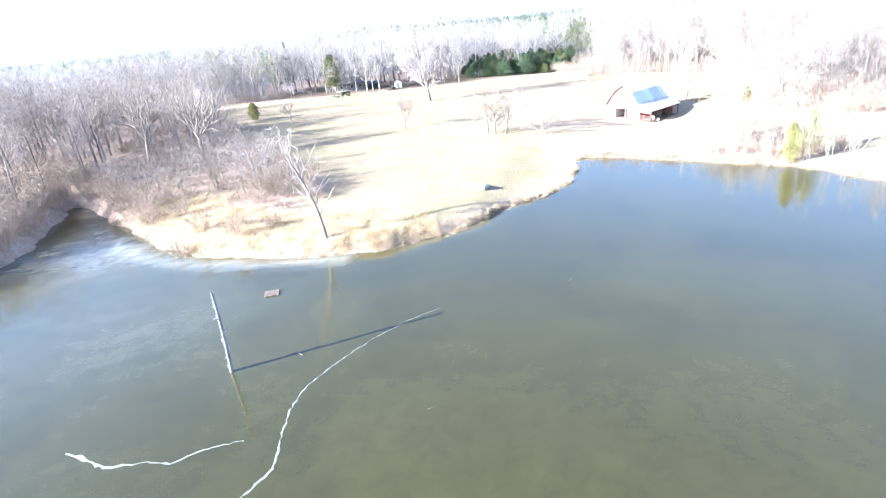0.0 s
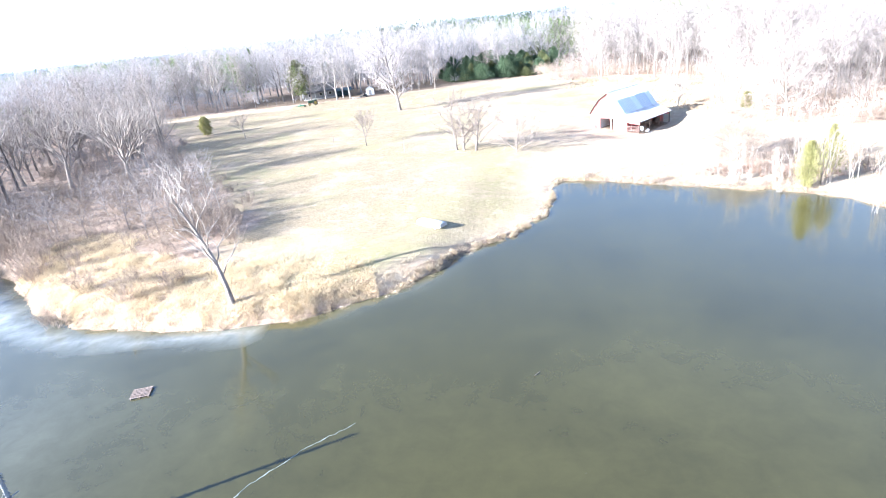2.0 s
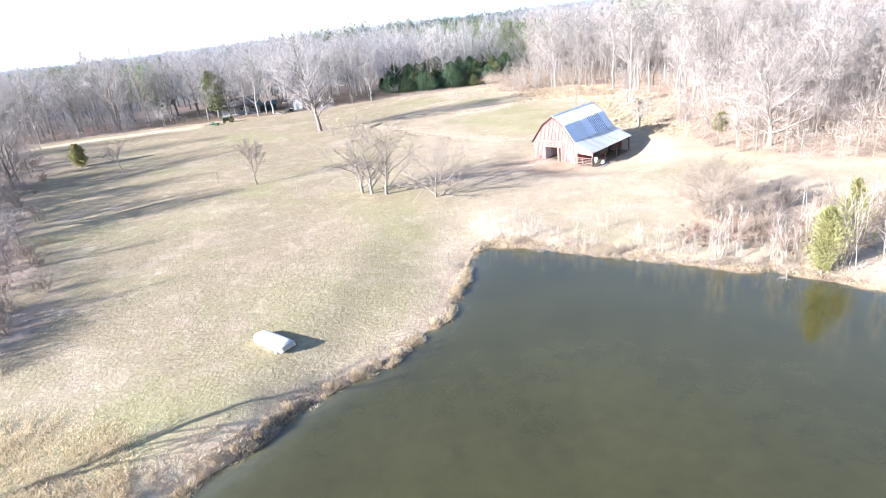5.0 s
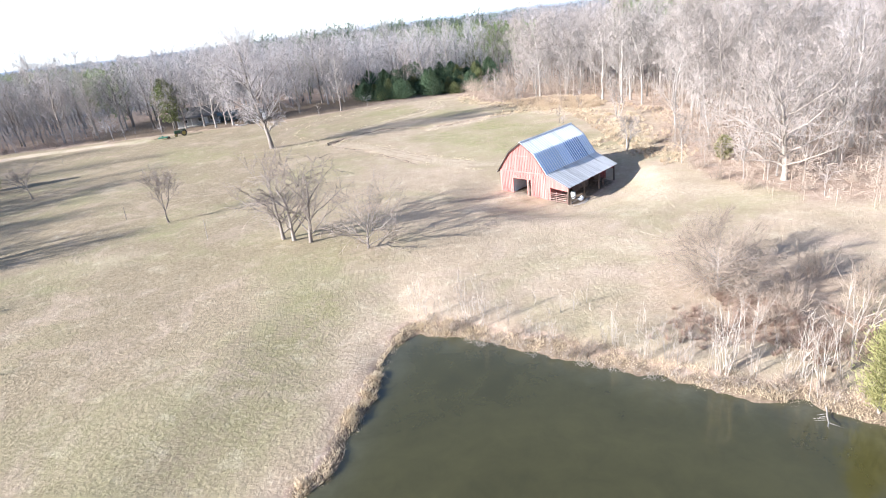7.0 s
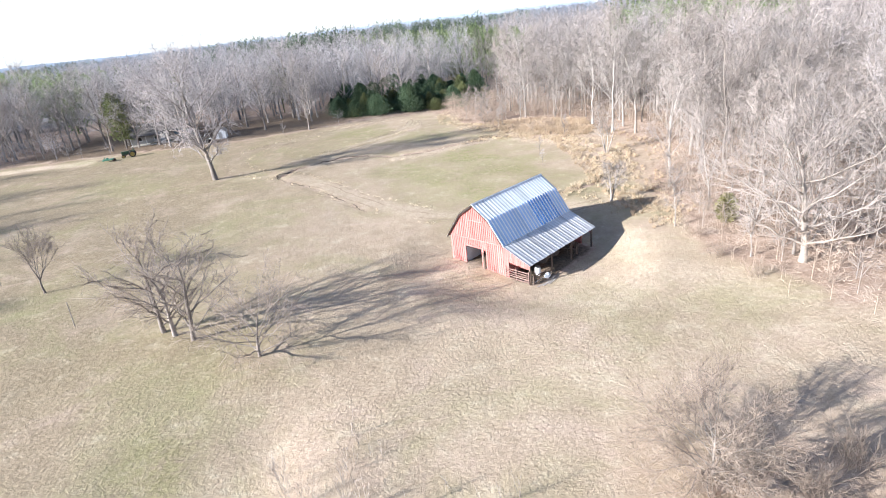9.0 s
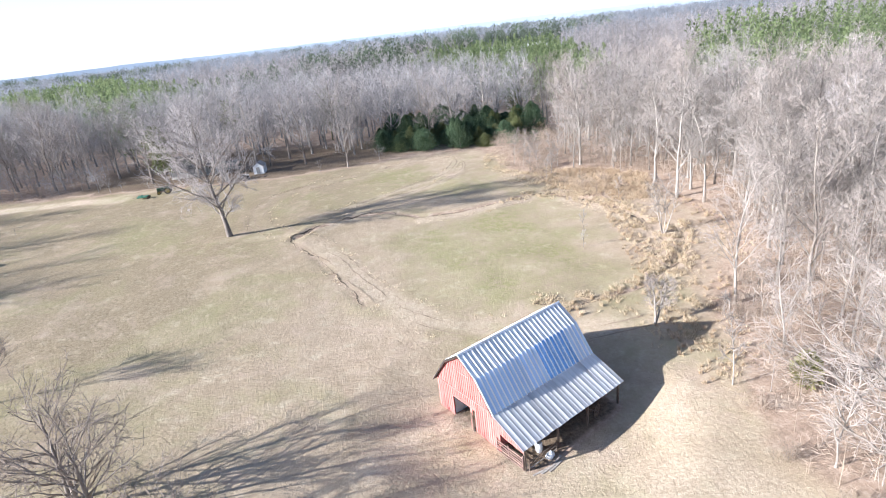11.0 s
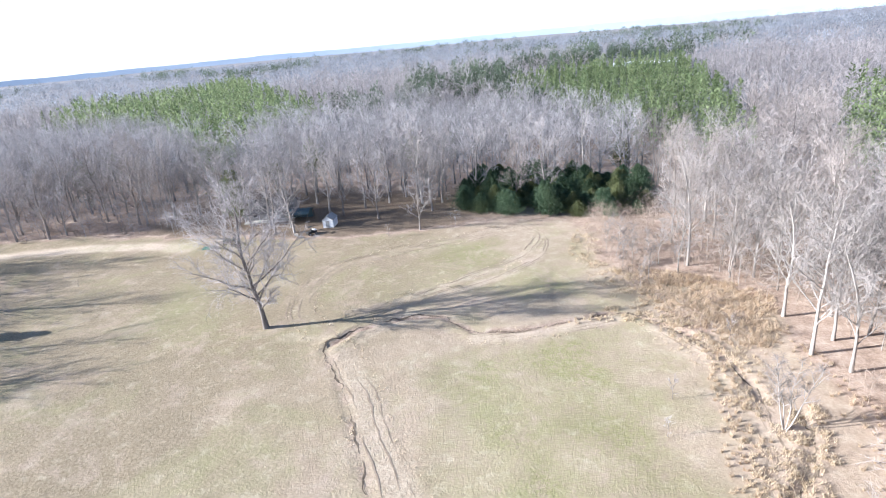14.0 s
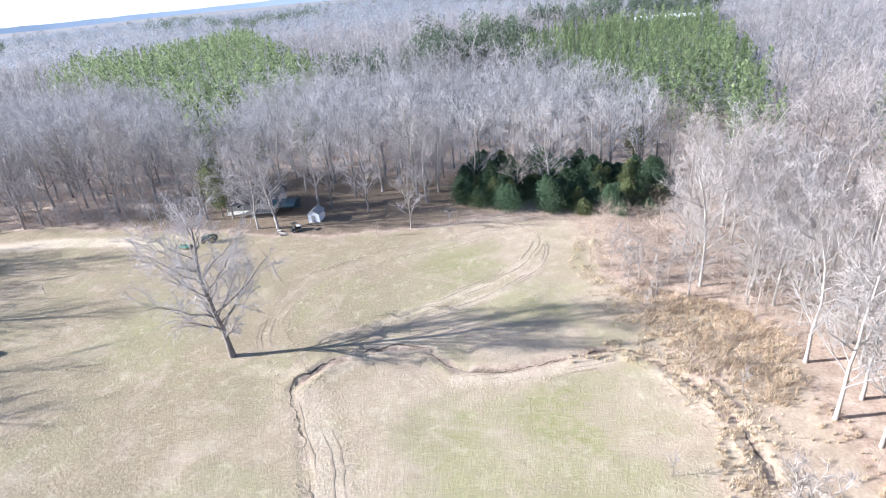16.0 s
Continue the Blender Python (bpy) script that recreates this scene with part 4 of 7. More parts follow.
# Shared kinds: wide and slender hardwoods, pale-barked trees, saplings and brush.
HARD = [tree_meshes(*crown_tree(100 + k, 20.5, 0.30, 6.2 + 0.5 * (k % 3), (14, 6, 5, 6), 0.2 + 0.03 * (k % 2), twig=1.35, twig_r=0.016), M_BARK if k % 3 == 0 else M_PALE, M_TWIG) for k in range(6)]
WEST = [tree_meshes(*crown_tree(110 + k, 20.5, 0.36, 7.6, (13, 6, 5, 5), 0.16, twig=1.35, twig_r=0.014), M_BARK, M_EASTTWIG) for k in range(3)]
SLIM = [tree_meshes(*crown_tree(120 + k, 19, 0.17, 3.6, (15, 5, 5, 5), 0.22, twig=1.2, top=0.95, twig_r=0.015), M_PALE if k == 1 else M_BARK, M_EASTTWIG) for k in range(4)]
PALE = [tree_meshes(*crown_tree(140 + k, 20, 0.23, 5.6, (14, 6, 5, 5), 0.22, twig=1.2, top=0.92, sag=0.05, twig_r=0.014, fine_r=0.027), M_WHITEBARK, M_PALETWIG) for k in range(3)]
YOUNG = [tree_meshes(*grow(160 + k, 8, 0.06, 1.8, 0.2, 10, 6, 8, twig_len=0.9, twig_r=0.02, rise=0.9), M_PALE, M_TWIGP) for k in range(3)]


def brush_pair(seed, *a, bark=None, **k):
    s, t = brush(seed, *a, **k)
    return mesh("trunk", s[0], [s[1]], bark or M_BRUSH), mesh("crown", t[0], [t[1]], bark or M_BRUSH)


BRUSH = [brush_pair(200 + k, 2.6, 2.2, 30, 26, r=0.013) for k in range(4)]
LOW = [brush_pair(220 + k, 1.2, 1.6, 28, 16, r=0.012) for k in range(3)]
WHIP = [brush_pair(250 + k, 1.7, 0.7, 4, 4, r=0.013, bark=M_STEM) for k in range(3)]
WHITE = [brush_pair(240 + k, 3.6, 1.1, 6, 8, r=0.017, bark=M_STEM, bends=6, wander=0.10, fork=0.38) for k in range(3)]
OVERHANG = [brush_pair(246 + k, 1.5, 1.9, 12, 9, r=0.012, bark=M_STEM, bends=4, wander=0.22) for k in range(3)]


def shrub(name, pair, x, y, label, turn, size, group, tall=1.0):
    ob = thing(name, (x, y, max(gz(x, y), 0.0)), label, "bush", turn, group)
    ob.scale = (size, size, size * tall)
    tagged(hang("stem_tangle", pair[0], ob), kind="stuff")
    tagged(hang("twig_tangle", pair[1], ob), kind="stuff")
    return ob


# Trees that stand alone in the pasture.
def lone_trees():
    oak = tree_meshes(*crown_tree(11, 23.0, 0.45, 8.4, (24, 9, 7, 9), 0.17, lean=(-0.06, 0.03), top=0.88, twig=1.1, twig_r=0.018, fine_r=0.026, low=0.08, sag=0.03), M_BARK, M_TWIG)
    plant("oak_tree", oak, -6.3, 174.4, "large bare oak with a broad grey crown in the pasture")
    for x, y, h, w, ln, sd in ((7.6, 115.6, 9.2, 3.6, (-0.1, 0.05), 21), (8.9, 114.8, 8.2, 2.8, (-0.02, 0.0), 22), (11.0, 113.6, 9.4, 3.9, (0.03, 0.02), 23)):
        pr = tree_meshes(*crown_tree(sd, h * 1.05, 0.22, w * 1.38, (12, 6, 5, 4), 0.1, lean=ln, top=0.8, twig=0.75, twig_r=0.009, fine_r=0.023, low=0.14, sag=-0.04), M_BARK, M_BROWNTWIG)
        plant("pasture_tree", pr, x, y, "slender bare tree in a small clump on the pasture", group="clump of bare trees")
    pr = tree_meshes(*crown_tree(31, 6.6, 0.15, 4.8, (17, 7, 6, 5), 0.12, top=0.62, twig=0.6, twig_r=0.009, fine_r=0.015, low=0.1, sag=0.06), M_BARK, M_BROWNTWIG)
    plant("orchard_tree", pr, 17.7, 109.7, "low spreading bare fruit tree with dense twigs", group="")
    pr = tree_meshes(*spread_tree(33, 8.8, 0.12, (5, 4, 4), 22, bole=0.2, open_out=0.6, twig_r=0.012, twig=0.12, crook=0.18), M_BARK, M_BROWNTWIG)
    plant("pasture_tree", pr, -10.4, 127.9, "single upright bare tree in the pasture")
    pr = tree_meshes(*spread_tree(34, 7.4, 0.11, (5, 4, 4), 14, bole=0.26, open_out=0.65, twig_r=0.009, twig=0.12), M_BARK, M_BROWNTWIG)
    plant("pasture_tree", pr, -42.8, 151.6, "small round bare tree near the wood's edge")
    # the twisted pale tree and saplings by the ditch
    pr = tree_meshes(*grow(41, 11, 0.09, 2.4, 0.3, 9, 6, 7, stems=4, rise=0.9, twig_len=0.9, twig_r=0.02), M_PALE, M_TWIGP)
    plant("birch_clump", pr, 64.4, 163.6, "pale many-stemmed bare tree beside the ditch")
    pr = tree_meshes(*grow(42, 6.4, 0.14, 2.4, 0.3, 11, 8, 10, lean=(0.15, 0.1), stems=2, rise=0.8, twig_len=0.7, twig_r=0.018), M_PALE, M_TWIGP)
    plant("pale_tree", pr, 56.4, 138.0, "small leaning pale bare tree behind the barn")
    pr = tree_meshes(*grow(43, 4.0, 0.05, 1.2, 0.25, 9, 4, 4, rise=0.8, twig_len=0.5, twig_r=0.013), M_BARK, M_TWIG)
    for x, y, s in ((53.6, 167.2, 1.0), (-2.0, 217, 1.0), (62.0, 182, 1.2), (52.6, 160.4, 0.8)):
        plant("sapling", pr, x, y, "thin bare sapling in the grass", size=s, turn=x * 40, group="saplings in the grass")
    big = tree_meshes(*crown_tree(44, 15.5, 0.34, 8.0, (20, 8, 5, 6), 0.14, twig=0.95, twig_r=0.012, fine_r=0.024, low=0.02, sag=0.09, top=0.72), M_STEM, M_TWIGP)
    plant("sycamore_tree", big, 66.6, 115.4, "big pale bare tree with crooked spreading limbs")
    pr = tree_meshes(*crown_tree(45, 4.9, 0.09, 4.3, (26, 9, 7, 6), 0.05, top=0.6, twig=0.55, twig_r=0.009, fine_r=0.013, low=0.02, sag=-0.18), M_BARK, M_BRUSH)
    plant("thorn_tree", pr, 46.2, 92.4, "dense low tan bare thorn tree near the water")
    # stakes
    for x, y, h in ((-2.2, 118.8, 2.6), (-17.7, 131.6, 1.9), (-55, 183, 1.5)):
        bm = rod((0, 0, -0.2), (0.12, 0.05, h), 0.05, 0.035, 6)
        rod((0.05, 0.02, h * 0.6), (0.35, 0.1, h * 0.85), 0.02, 0.01, 4, bm)
        me = bpy.data.meshes.new("stake")
        bm.to_mesh(me), bm.free()
        me.materials.append(M_BARK)
        ob = tagged(new("wooden_stake", me), "thin weathered wooden stake standing in grass", "stake", "stakes in the pasture")
        ob.matrix_basis = pose(x, y, gz(x, y))


lone_trees()


def cedars():
    c = leafy(51, 6.2, 1.05, 8000, 0.24, "egg", droop=-0.7, trunk_r=0.12, ragged=0.55, slim=0.13)
    pr = (mesh("trunk", *c[0], M_BARK, True), mesh("crown", *c[1], M_CEDAR))
    plant("cedar_tree", pr, 46.9, 77.2, "yellow-green columnar cedar at the water's edge", size=0.9)
    c = leafy(55, 6.0, 1.9, 2400, 0.3, "cone", droop=-0.7, trunk_r=0.12, ragged=0.6, slim=0.14)
    plant("cedar_tree", (mesh("trunk", *c[0], M_PALE, True), mesh("crown", *c[1], M_CEDAR)), 51.6, 80.6, "thin yellow-olive cedar behind pale bare stems", turn=80)
    c = leafy(52, 4.8, 1.7, 3400, 0.34, "egg", trunk_r=0.12)
    pr2 = (mesh("trunk", *c[0], M_BARK, True), mesh("crown", *c[1], M_CEDAR))
    plant("cedar_tree", pr2, -56.2, 161.8, "small rounded olive green cedar in the pasture")
    c = leafy(53, 3.1, 1.2, 1500, 0.4, "egg", trunk_r=0.08)
    pr3 = (mesh("trunk", *c[0], M_BARK, True), mesh("crown", *c[1], M_CEDAR))
    plant("cedar_tree", pr3, 65.4, 126.6, "young yellow-green cedar at the wood's edge")
    c = leafy(54, 14.0, 3.4, 2400, 0.6, "egg", trunk_r=0.2, bare=0.15, ragged=0.35)
    pr4 = (mesh("trunk", *c[0], M_BARK, True), mesh("crown", *c[1], M_OLIVE))
    plant("cedar_tree", pr4, -44.5, 221.5, "tall thin olive green pine beside a grey house")
    # the dark evergreen thicket on the north side
    kinds = []
    for k in range(4):
        c = leafy(60 + k, 9.5, 3.4 + 0.5 * k, 6500, 0.42, "cone", droop=-0.2, trunk_r=0.2, bare=0.0, ragged=0.8)
        kinds.append((mesh("trunk", *c[0], M_BARK, True), mesh("crown", *c[1], M_EVER)))
    olive = kinds[1][1].copy()
    olive.materials[0] = M_OLIVE
    rng = random.Random(6)
    for k in range(126):
        f = (k // 6) / 20
        x, y = 9 + 42 * f + rng.uniform(-3, 3), 237.5 - 2 * f + (k % 6) * 3.4 + rng.uniform(-2, 2) + 3.5 * abs(f - 0.35)
        pair = (kinds[1][0], olive) if rng.random() < (0.18 if f < 0.6 else 0.34) else kinds[k % 4]
        plant("evergreen_tree", pair, x, y, "dark green dense evergreen in a thicket", turn=rng.uniform(0, 360), size=rng.uniform(0.3, 0.72) + 0.06 * (k % 6), tall=rng.uniform(0.6, 1.25), group="evergreen thicket")
    for x, y, k, s in ((23, 241, 2, 0.85),):
        plant("hardwood_tree", SLIM[k], x, y, "slender bare tree before dark evergreens", turn=x * 23, size=s, group="bare trees in the thicket")
    for x, y, k, s in ((11, 247, 2, 0.95), (30, 246, 4, 0.95), (20, 256, 1, 1.0), (29, 257, 2, 1.0), (38, 256, 4, 1.0)):
        plant("hardwood_tree", HARD[k], x, y, "bare hardwood standing among dark evergreens", turn=x * 31, size=s, group="bare trees in the thicket")


cedars()


# ---- the woods ----
PINES = [[(-297, 375), (-387, 480), (-371, 571), (-396, 718), (-177, 474), (-96, 384), (-92, 336), (-97, 306), (-79, 273), (-62, 245), (-74, 240), (-95, 281), (-205, 347)],
         [(-28, 444), (0, 527), (33, 601), (92, 595), (99, 439), (86, 309), (82, 273), (72, 255), (64, 266), (52, 300), (35, 336), (6, 392)],
         [(92, 238), (96, 250), (114, 315), (169, 397), (260, 400), (160, 250), (112, 228)]]
SEDGE = [(49.5, 207), (52.5, 192), (57, 187), (63, 180), (69.5, 176), (78, 168), (80, 178), (76, 190), (69.5, 197), (62, 203), (55, 207)]
HOUSE_LOT = [(-60, 214), (-60, 246), (-14, 246), (6, 240), (6, 216)]


def jittered(x0, x1, y0, y1, step, seed):
    rng = np.random.RandomState(seed)
    gx, gy = np.meshgrid(np.arange(x0, x1, step), np.arange(y0, y1, step))
    return gx.ravel() + step * 0.85 * (rng.rand(gx.size) - 0.5), gy.ravel() + step * 0.85 * (rng.rand(gx.size) - 0.5), rng


def in_pines(x, y, margin=2.0):
    out = np.zeros(x.shape, bool)
    for p in PINES:
        out |= to_line(x, y, p, True) < margin
    return out


def clear(x, y):
    """Where a wood may stand: off the field, the pond, the house's lot and the evergreen thicket."""
    ok = (to_line(x, y, FIELD, True) > 1.5) & (to_line(x, y, POND, True) > 3) & ~((to_line(x, y, HOUSE_LOT, True) < 0))
    ok &= ~((x > 38) & (x < 56) & (y > 203) & (y < 232))
    ok &= (to_line(x, y, OPEN_EAST, True) > 0.5) & (to_line(x, y, SEDGE, True) > 0.5)
    return ok & ~((x > 5) & (x < 58) & (y > 226) & (y < 258)) & (to_line(x, y, [(-130, 185), (-76, 203), (-47, 206)]) > 7)


WEST_SPOTS = [(-63, 114.5, 1.0), (-50.6, 112, 1.05), (-55, 126.5, 0.95), (-90, 127, 1.05), (-76, 120, 0.95), (-71, 131, 1.0), (-83, 139, 1.05), (-41, 111, 0.42), (-64, 138, 1.0)]


def edge_woods():
    x, y, rng = jittered(-120, 130, 76, 300, 7.2, 3)
    d = to_line(x, y, FIELD, True)
    keep = clear(x, y) & (d < 30) & ~in_pines(x, y, 4) & ~((y < 95) & (x > -40) & (x < 62)) & ~((x > 50) & (y < 100))
    left = (x < -20) & (y < 180)
    keep &= ~left | (rng.rand(len(x)) < 0.55) & (y > 121)
    keep &= (d > 8) | (rng.rand(len(x)) < 0.62)
    keep &= x < 46
    x2, y2, rng = jittered(46, 112, 100, 250, 5.0, 4)
    d2 = to_line(x2, y2, FIELD, True)
    keep2 = clear(x2, y2) & (d2 < 36) & ~in_pines(x2, y2, 3) & ((d2 > 5) | (rng.rand(len(x2)) < 0.6)) & (rng.rand(len(x2)) < np.where((y2 < 128) & (x2 < 92), 0.5, 0.9)) & ~((np.hypot(x2 - 70, y2 - 109) < 8.5) | (np.hypot(x2 - 77, y2 - 106) < 6))
    x, y, d, keep, left = np.append(x, x2), np.append(y, y2), np.append(d, d2), np.append(keep, keep2), np.append(left, x2 < 0)
    n = 0
    for a, b, dd, lf in zip(x[keep], y[keep], d[keep], left[keep]):
        east = a > 46
        u = rng.rand()
        kind, word = (WEST[n % 3], "spreading brown-grey bare hardwood") if lf else (HARD[n % 6], "tall bare grey hardwood") if u < (0.12 if east else 0.5) else (SLIM[n % 4], "tall slender bare tree") if u < (0.8 if east else 0.93) else (PALE[n % 3], "tall pale-barked bare tree")
        s = rng.uniform(0.85, 1.15) * (0.68 if lf else 0.82 if east and b < 140 else 1.0) * (0.82 if dd < 8 else 1.0)
        plant("hardwood_tree", kind, a, b, word + " at the wood's edge", turn=rng.uniform(0, 360), size=s, tall=rng.uniform(0.92, 1.1), group="bare trees of the wood's edge")
        n += 1
    for x, y, k, s in ((-9.7, 229.5, 0, 0.85), (2.0, 237, 1, 0.8), (3.6, 222.5, 3, 0.62), (-24.4, 232, 2, 1.0), (-26.5, 217.5, 4, 0.95), (-36, 222, 1, 0.9), (-47, 219, 0, 0.9), (-53, 228, 3, 1.0), (-40, 240, 2, 1.0), (-12, 243, 4, 0.95), (-1, 245, 0, 0.9), (-31, 216.5, 5, 0.85), (-41, 221, 3, 0.8), (-29.5, 221, 1, 0.7), (-46, 226, 5, 0.95), (-20, 231, 0, 0.85), (-17, 238, 3, 0.95), (-33, 241, 1, 1.0), (-48, 240, 4, 1.0)):
        plant("yard_tree", HARD[k], x, y, "bare hardwood standing over a leaf-strewn yard", turn=x * 17, size=s, group="bare trees of the yard")
    for x, y, k, s in ((70.4, 190.1, 0, 1.05), (71.2, 179.8, 1, 1.1), (74.8, 183.9, 2, 1.0), (74.4, 176.2, 1, 0.95), (76.3, 165.5, 2, 1.05), (79.3, 163.6, 0, 1.0), (57.4, 204.5, 1, 0.6), (65.5, 203.5, 2, 0.7)):
        plant("pale_hardwood", PALE[k], x, y, "big pale-trunked bare tree over rusty leaf litter", turn=x * 29, size=s, group="pale trees of the eastern wood")
    for x, y, k, s in ((47.1, 211.4, 1, 0.62), (49.9, 207.8, 3, 0.66), (45.2, 213.2, 2, 0.6), (54.5, 208.5, 0, 0.7)):
        plant("hardwood_tree", YOUNG[k % 3], x, y, "slender bare tree at the pasture's corner", turn=x * 29, size=s * 1.9, group="pale trees of the eastern wood")
    # shrubs, saplings and brambles along the wood's edge
    x, y, rng = jittered(-95, 92, 64, 245, 4.2, 9)
    d = to_line(x, y, FIELD, True)
    left = (x < -18) & (y < 165)
    pond = to_line(x, y, POND, True)
    keep = (d > -1.5) & (d < np.where(left, 26, 8)) & (pond > 1.2) & ((x < -22) | (x > 40)) & ~(to_line(x, y, HOUSE_LOT, True) < 2) & (to_line(x, y, [(-130, 185), (-76, 203), (-47, 206)]) > 6) & ((y < 215) | (x < 0) | (x > 44)) & ~((x > 50) & (y < 104))
    keep &= (rng.rand(len(x)) < np.where(left, 0.62, 0.55)) & ((to_line(x, y, OPEN_EAST, True) > -1) | (rng.rand(len(x)) < 0.12))
    n = 0
    for a, b, lf in zip(x[keep], y[keep], left[keep]):
        u = rng.rand()
        if u < 0.55:
            shrub("brush_clump", BRUSH[n % 4], a, b, "tangled clump of bare brown brush", rng.uniform(0, 360), rng.uniform(0.7, 1.35), "brush along the wood's edge")
        elif u < 0.8 or lf:
            shrub("bramble_clump", LOW[n % 3], a, b, "low tangle of reddish-brown brambles", rng.uniform(0, 360), rng.uniform(0.8, 1.5), "brambles along the wood's edge")
        else:
            plant("sapling", YOUNG[n % 3], a, b, "pale slender sapling among brush", turn=rng.uniform(0, 360), size=rng.uniform(0.7, 1.4), group="saplings along the wood's edge")
        n += 1


edge_woods()


def west_trees():
    """The big fan-limbed trees that stand on the wooded point."""
    fans = [tree_meshes(*spread_tree(115 + k, 15.5, 0.34, (6, 4, 4), 9, bole=0.24, open_out=0.62, twig_r=0.009, twig=0.11, low=0.5, crook=0.17, stout=1.3), M_BARK, M_EASTTWIG) for k in range(3)]
    for k, (x, y, s) in enumerate(WEST_SPOTS):
        plant("point_tree", fans[k % 3], x, y, "big bare grey tree with fanning limbs above brush", turn=97 * k, size=s, group="bare trees on the point")
    for k, (x, y, s) in enumerate(((-68, 100, 0.5), (-72, 88, 0.62), (-67, 77, 0.45), (-76, 70, 0.7), (-66, 62, 0.5), (-84, 84, 0.7), (-88, 100, 0.75), (-62.5, 69.5, 0.3))):
        plant("bank_tree", WEST[k % 3], x, y, "bare grey-brown tree in brush on the western bank", turn=71 * k, size=s, group="bare trees on the western bank")
    for k, (x, y, s) in enumerate(((-59.5, 144.5, 0.8), (-65, 154, 0.76), (-73, 168, 0.8))):
        plant("edge_tree", WEST[k % 3], x, y, "broad bare hardwood at the pasture's western edge", turn=53 * k, size=s, group="bare trees of the western edge")
    thin = tree_meshes(*grow(118, 9.0, 0.1, 1.6, 0.3, 9, 4, 3, rise=1.0, twig_len=0.6, twig_r=0.012), M_PALE, M_TWIGP)
    plant("sapling", thin, -24.7, 85.2, "thin pale bare sapling above brush")


west_trees()


def far_tree(seed, h, wide, limbs, twigs, r, tr, length):
    """A simple bare tree for the depth of the woods: trunk, limbs and a rounded crown of fine slips."""
    rng = random.Random(seed)
    seg, lb, tw = [(0, 0, -0.3, 0, 0, h * 0.6, r, r * 0.6)], [], []
    mid, tall = h * 0.54, h * 0.47
    for k in range(limbs):
        az, f = k * 2.4 + rng.uniform(-0.4, 0.4), rng.uniform(0.18, 0.6)
        e = rng.uniform(-0.1, 1.2)
        lb.append((0, 0, h * f, wide * 0.85 * math.cos(az) * math.cos(e), wide * 0.85 * math.sin(az) * math.cos(e), mid + tall * 0.85 * math.sin(e), r * 0.48))
    for k in range(twigs):
        d = unit((rng.gauss(0, 1), rng.gauss(0, 1), abs(rng.gauss(0, 1)) - 0.6))
        q = rng.uniform(0.35, 0.88)
        lump = 1 + 0.22 * math.sin(3 * math.atan2(d[1], d[0]) + seed)
        p = (d[0] * wide * q * lump, d[1] * wide * q * lump, mid + d[2] * tall * q)
        e = bent(rng, d, 0.55, 0.25)
        ln = length * rng.uniform(0.6, 1.2)
        tw.append((*p, *(p[i] + e[i] * ln for i in range(3)), tr))
    a, b, c = tubes(seg, 4), spikes(lb) if lb else (np.zeros((0, 3)), np.zeros((0, 3), int)), flats(tw)
    tri = np.concatenate([a[1][:, [0, 1, 2]], a[1][:, [0, 2, 3]]])
    return np.concatenate([a[0], b[0], c[0]]), np.concatenate([tri, b[1] + len(a[0]), c[1] + len(a[0]) + len(b[0])])


def far_pine(seed, h, wide, n, leaf):
    """A young pine for the plantations: a ragged full cone of needle sprays."""
    (_, _), (v, (q,)) = leafy(seed, h, wide, n, leaf, "cone", droop=-0.7, bare=0.12, slim=0.24)
    return v, np.concatenate([q[:, [0, 1, 2]], q[:, [0, 2, 3]]])


def flock(name, kinds, x, y, sizes, material, label, category, seed, tall=(0.85, 1.15)):
    """Many copies of simple plants, joined into one object that nobody could count."""
    rng = np.random.RandomState(seed)
    z = ground_z(x, y)
    vs, fs, tones, n = [], [], [], 0
    pick = rng.randint(len(kinds), size=len(x))
    for k, (v, f, *own) in enumerate(kinds):
        i = np.where(pick == k)[0]
        if not len(i):
            continue
        a, s, t = rng.rand(len(i)) * 6.283, sizes[i], rng.uniform(*tall, len(i))
        c, sn = (np.cos(a) * s)[:, None], (np.sin(a) * s)[:, None]
        p = np.stack([v[None, :, 0] * c - v[None, :, 1] * sn + x[i, None], v[None, :, 0] * sn + v[None, :, 1] * c + y[i, None], v[None, :, 2] * (s * t)[:, None] + z[i, None]], -1)
        vs.append(p.reshape(-1, 3))
        each = rng.uniform(0.68, 1.22, (len(i), 1)) * (own[0] if own else np.ones(len(v)))
        tones.append(np.stack([each.ravel(), each.ravel() * 0.985, each.ravel() * 0.985, np.ones(each.size)], -1))
        fs.append((f[None] + (np.arange(len(i)) * len(v))[:, None, None] + n).reshape(-1, f.shape[1]))
        n += len(i) * len(v)
    me = mesh(name, np.concatenate(vs), fs, material)
    me.color_attributes.new("tone", "FLOAT_COLOR", "POINT").data.foreach_set("color", np.concatenate(tones).ravel())
    tagged(new(name, me), label, category, kind="stuff")


def in_view(x, y, reach):
    """The wedge of country that lies ahead of the flight."""
    a = np.degrees(np.arctan2(x - 30, y - 40))
    return (a > -64) & (a < 50) & (np.hypot(x - 30, y - 40) < reach)


def barn_lot(x, y):
    """The cleared ground before the far barn."""
    return (np.abs(x - 66) < 34) & (y > 505) & (y < 620)


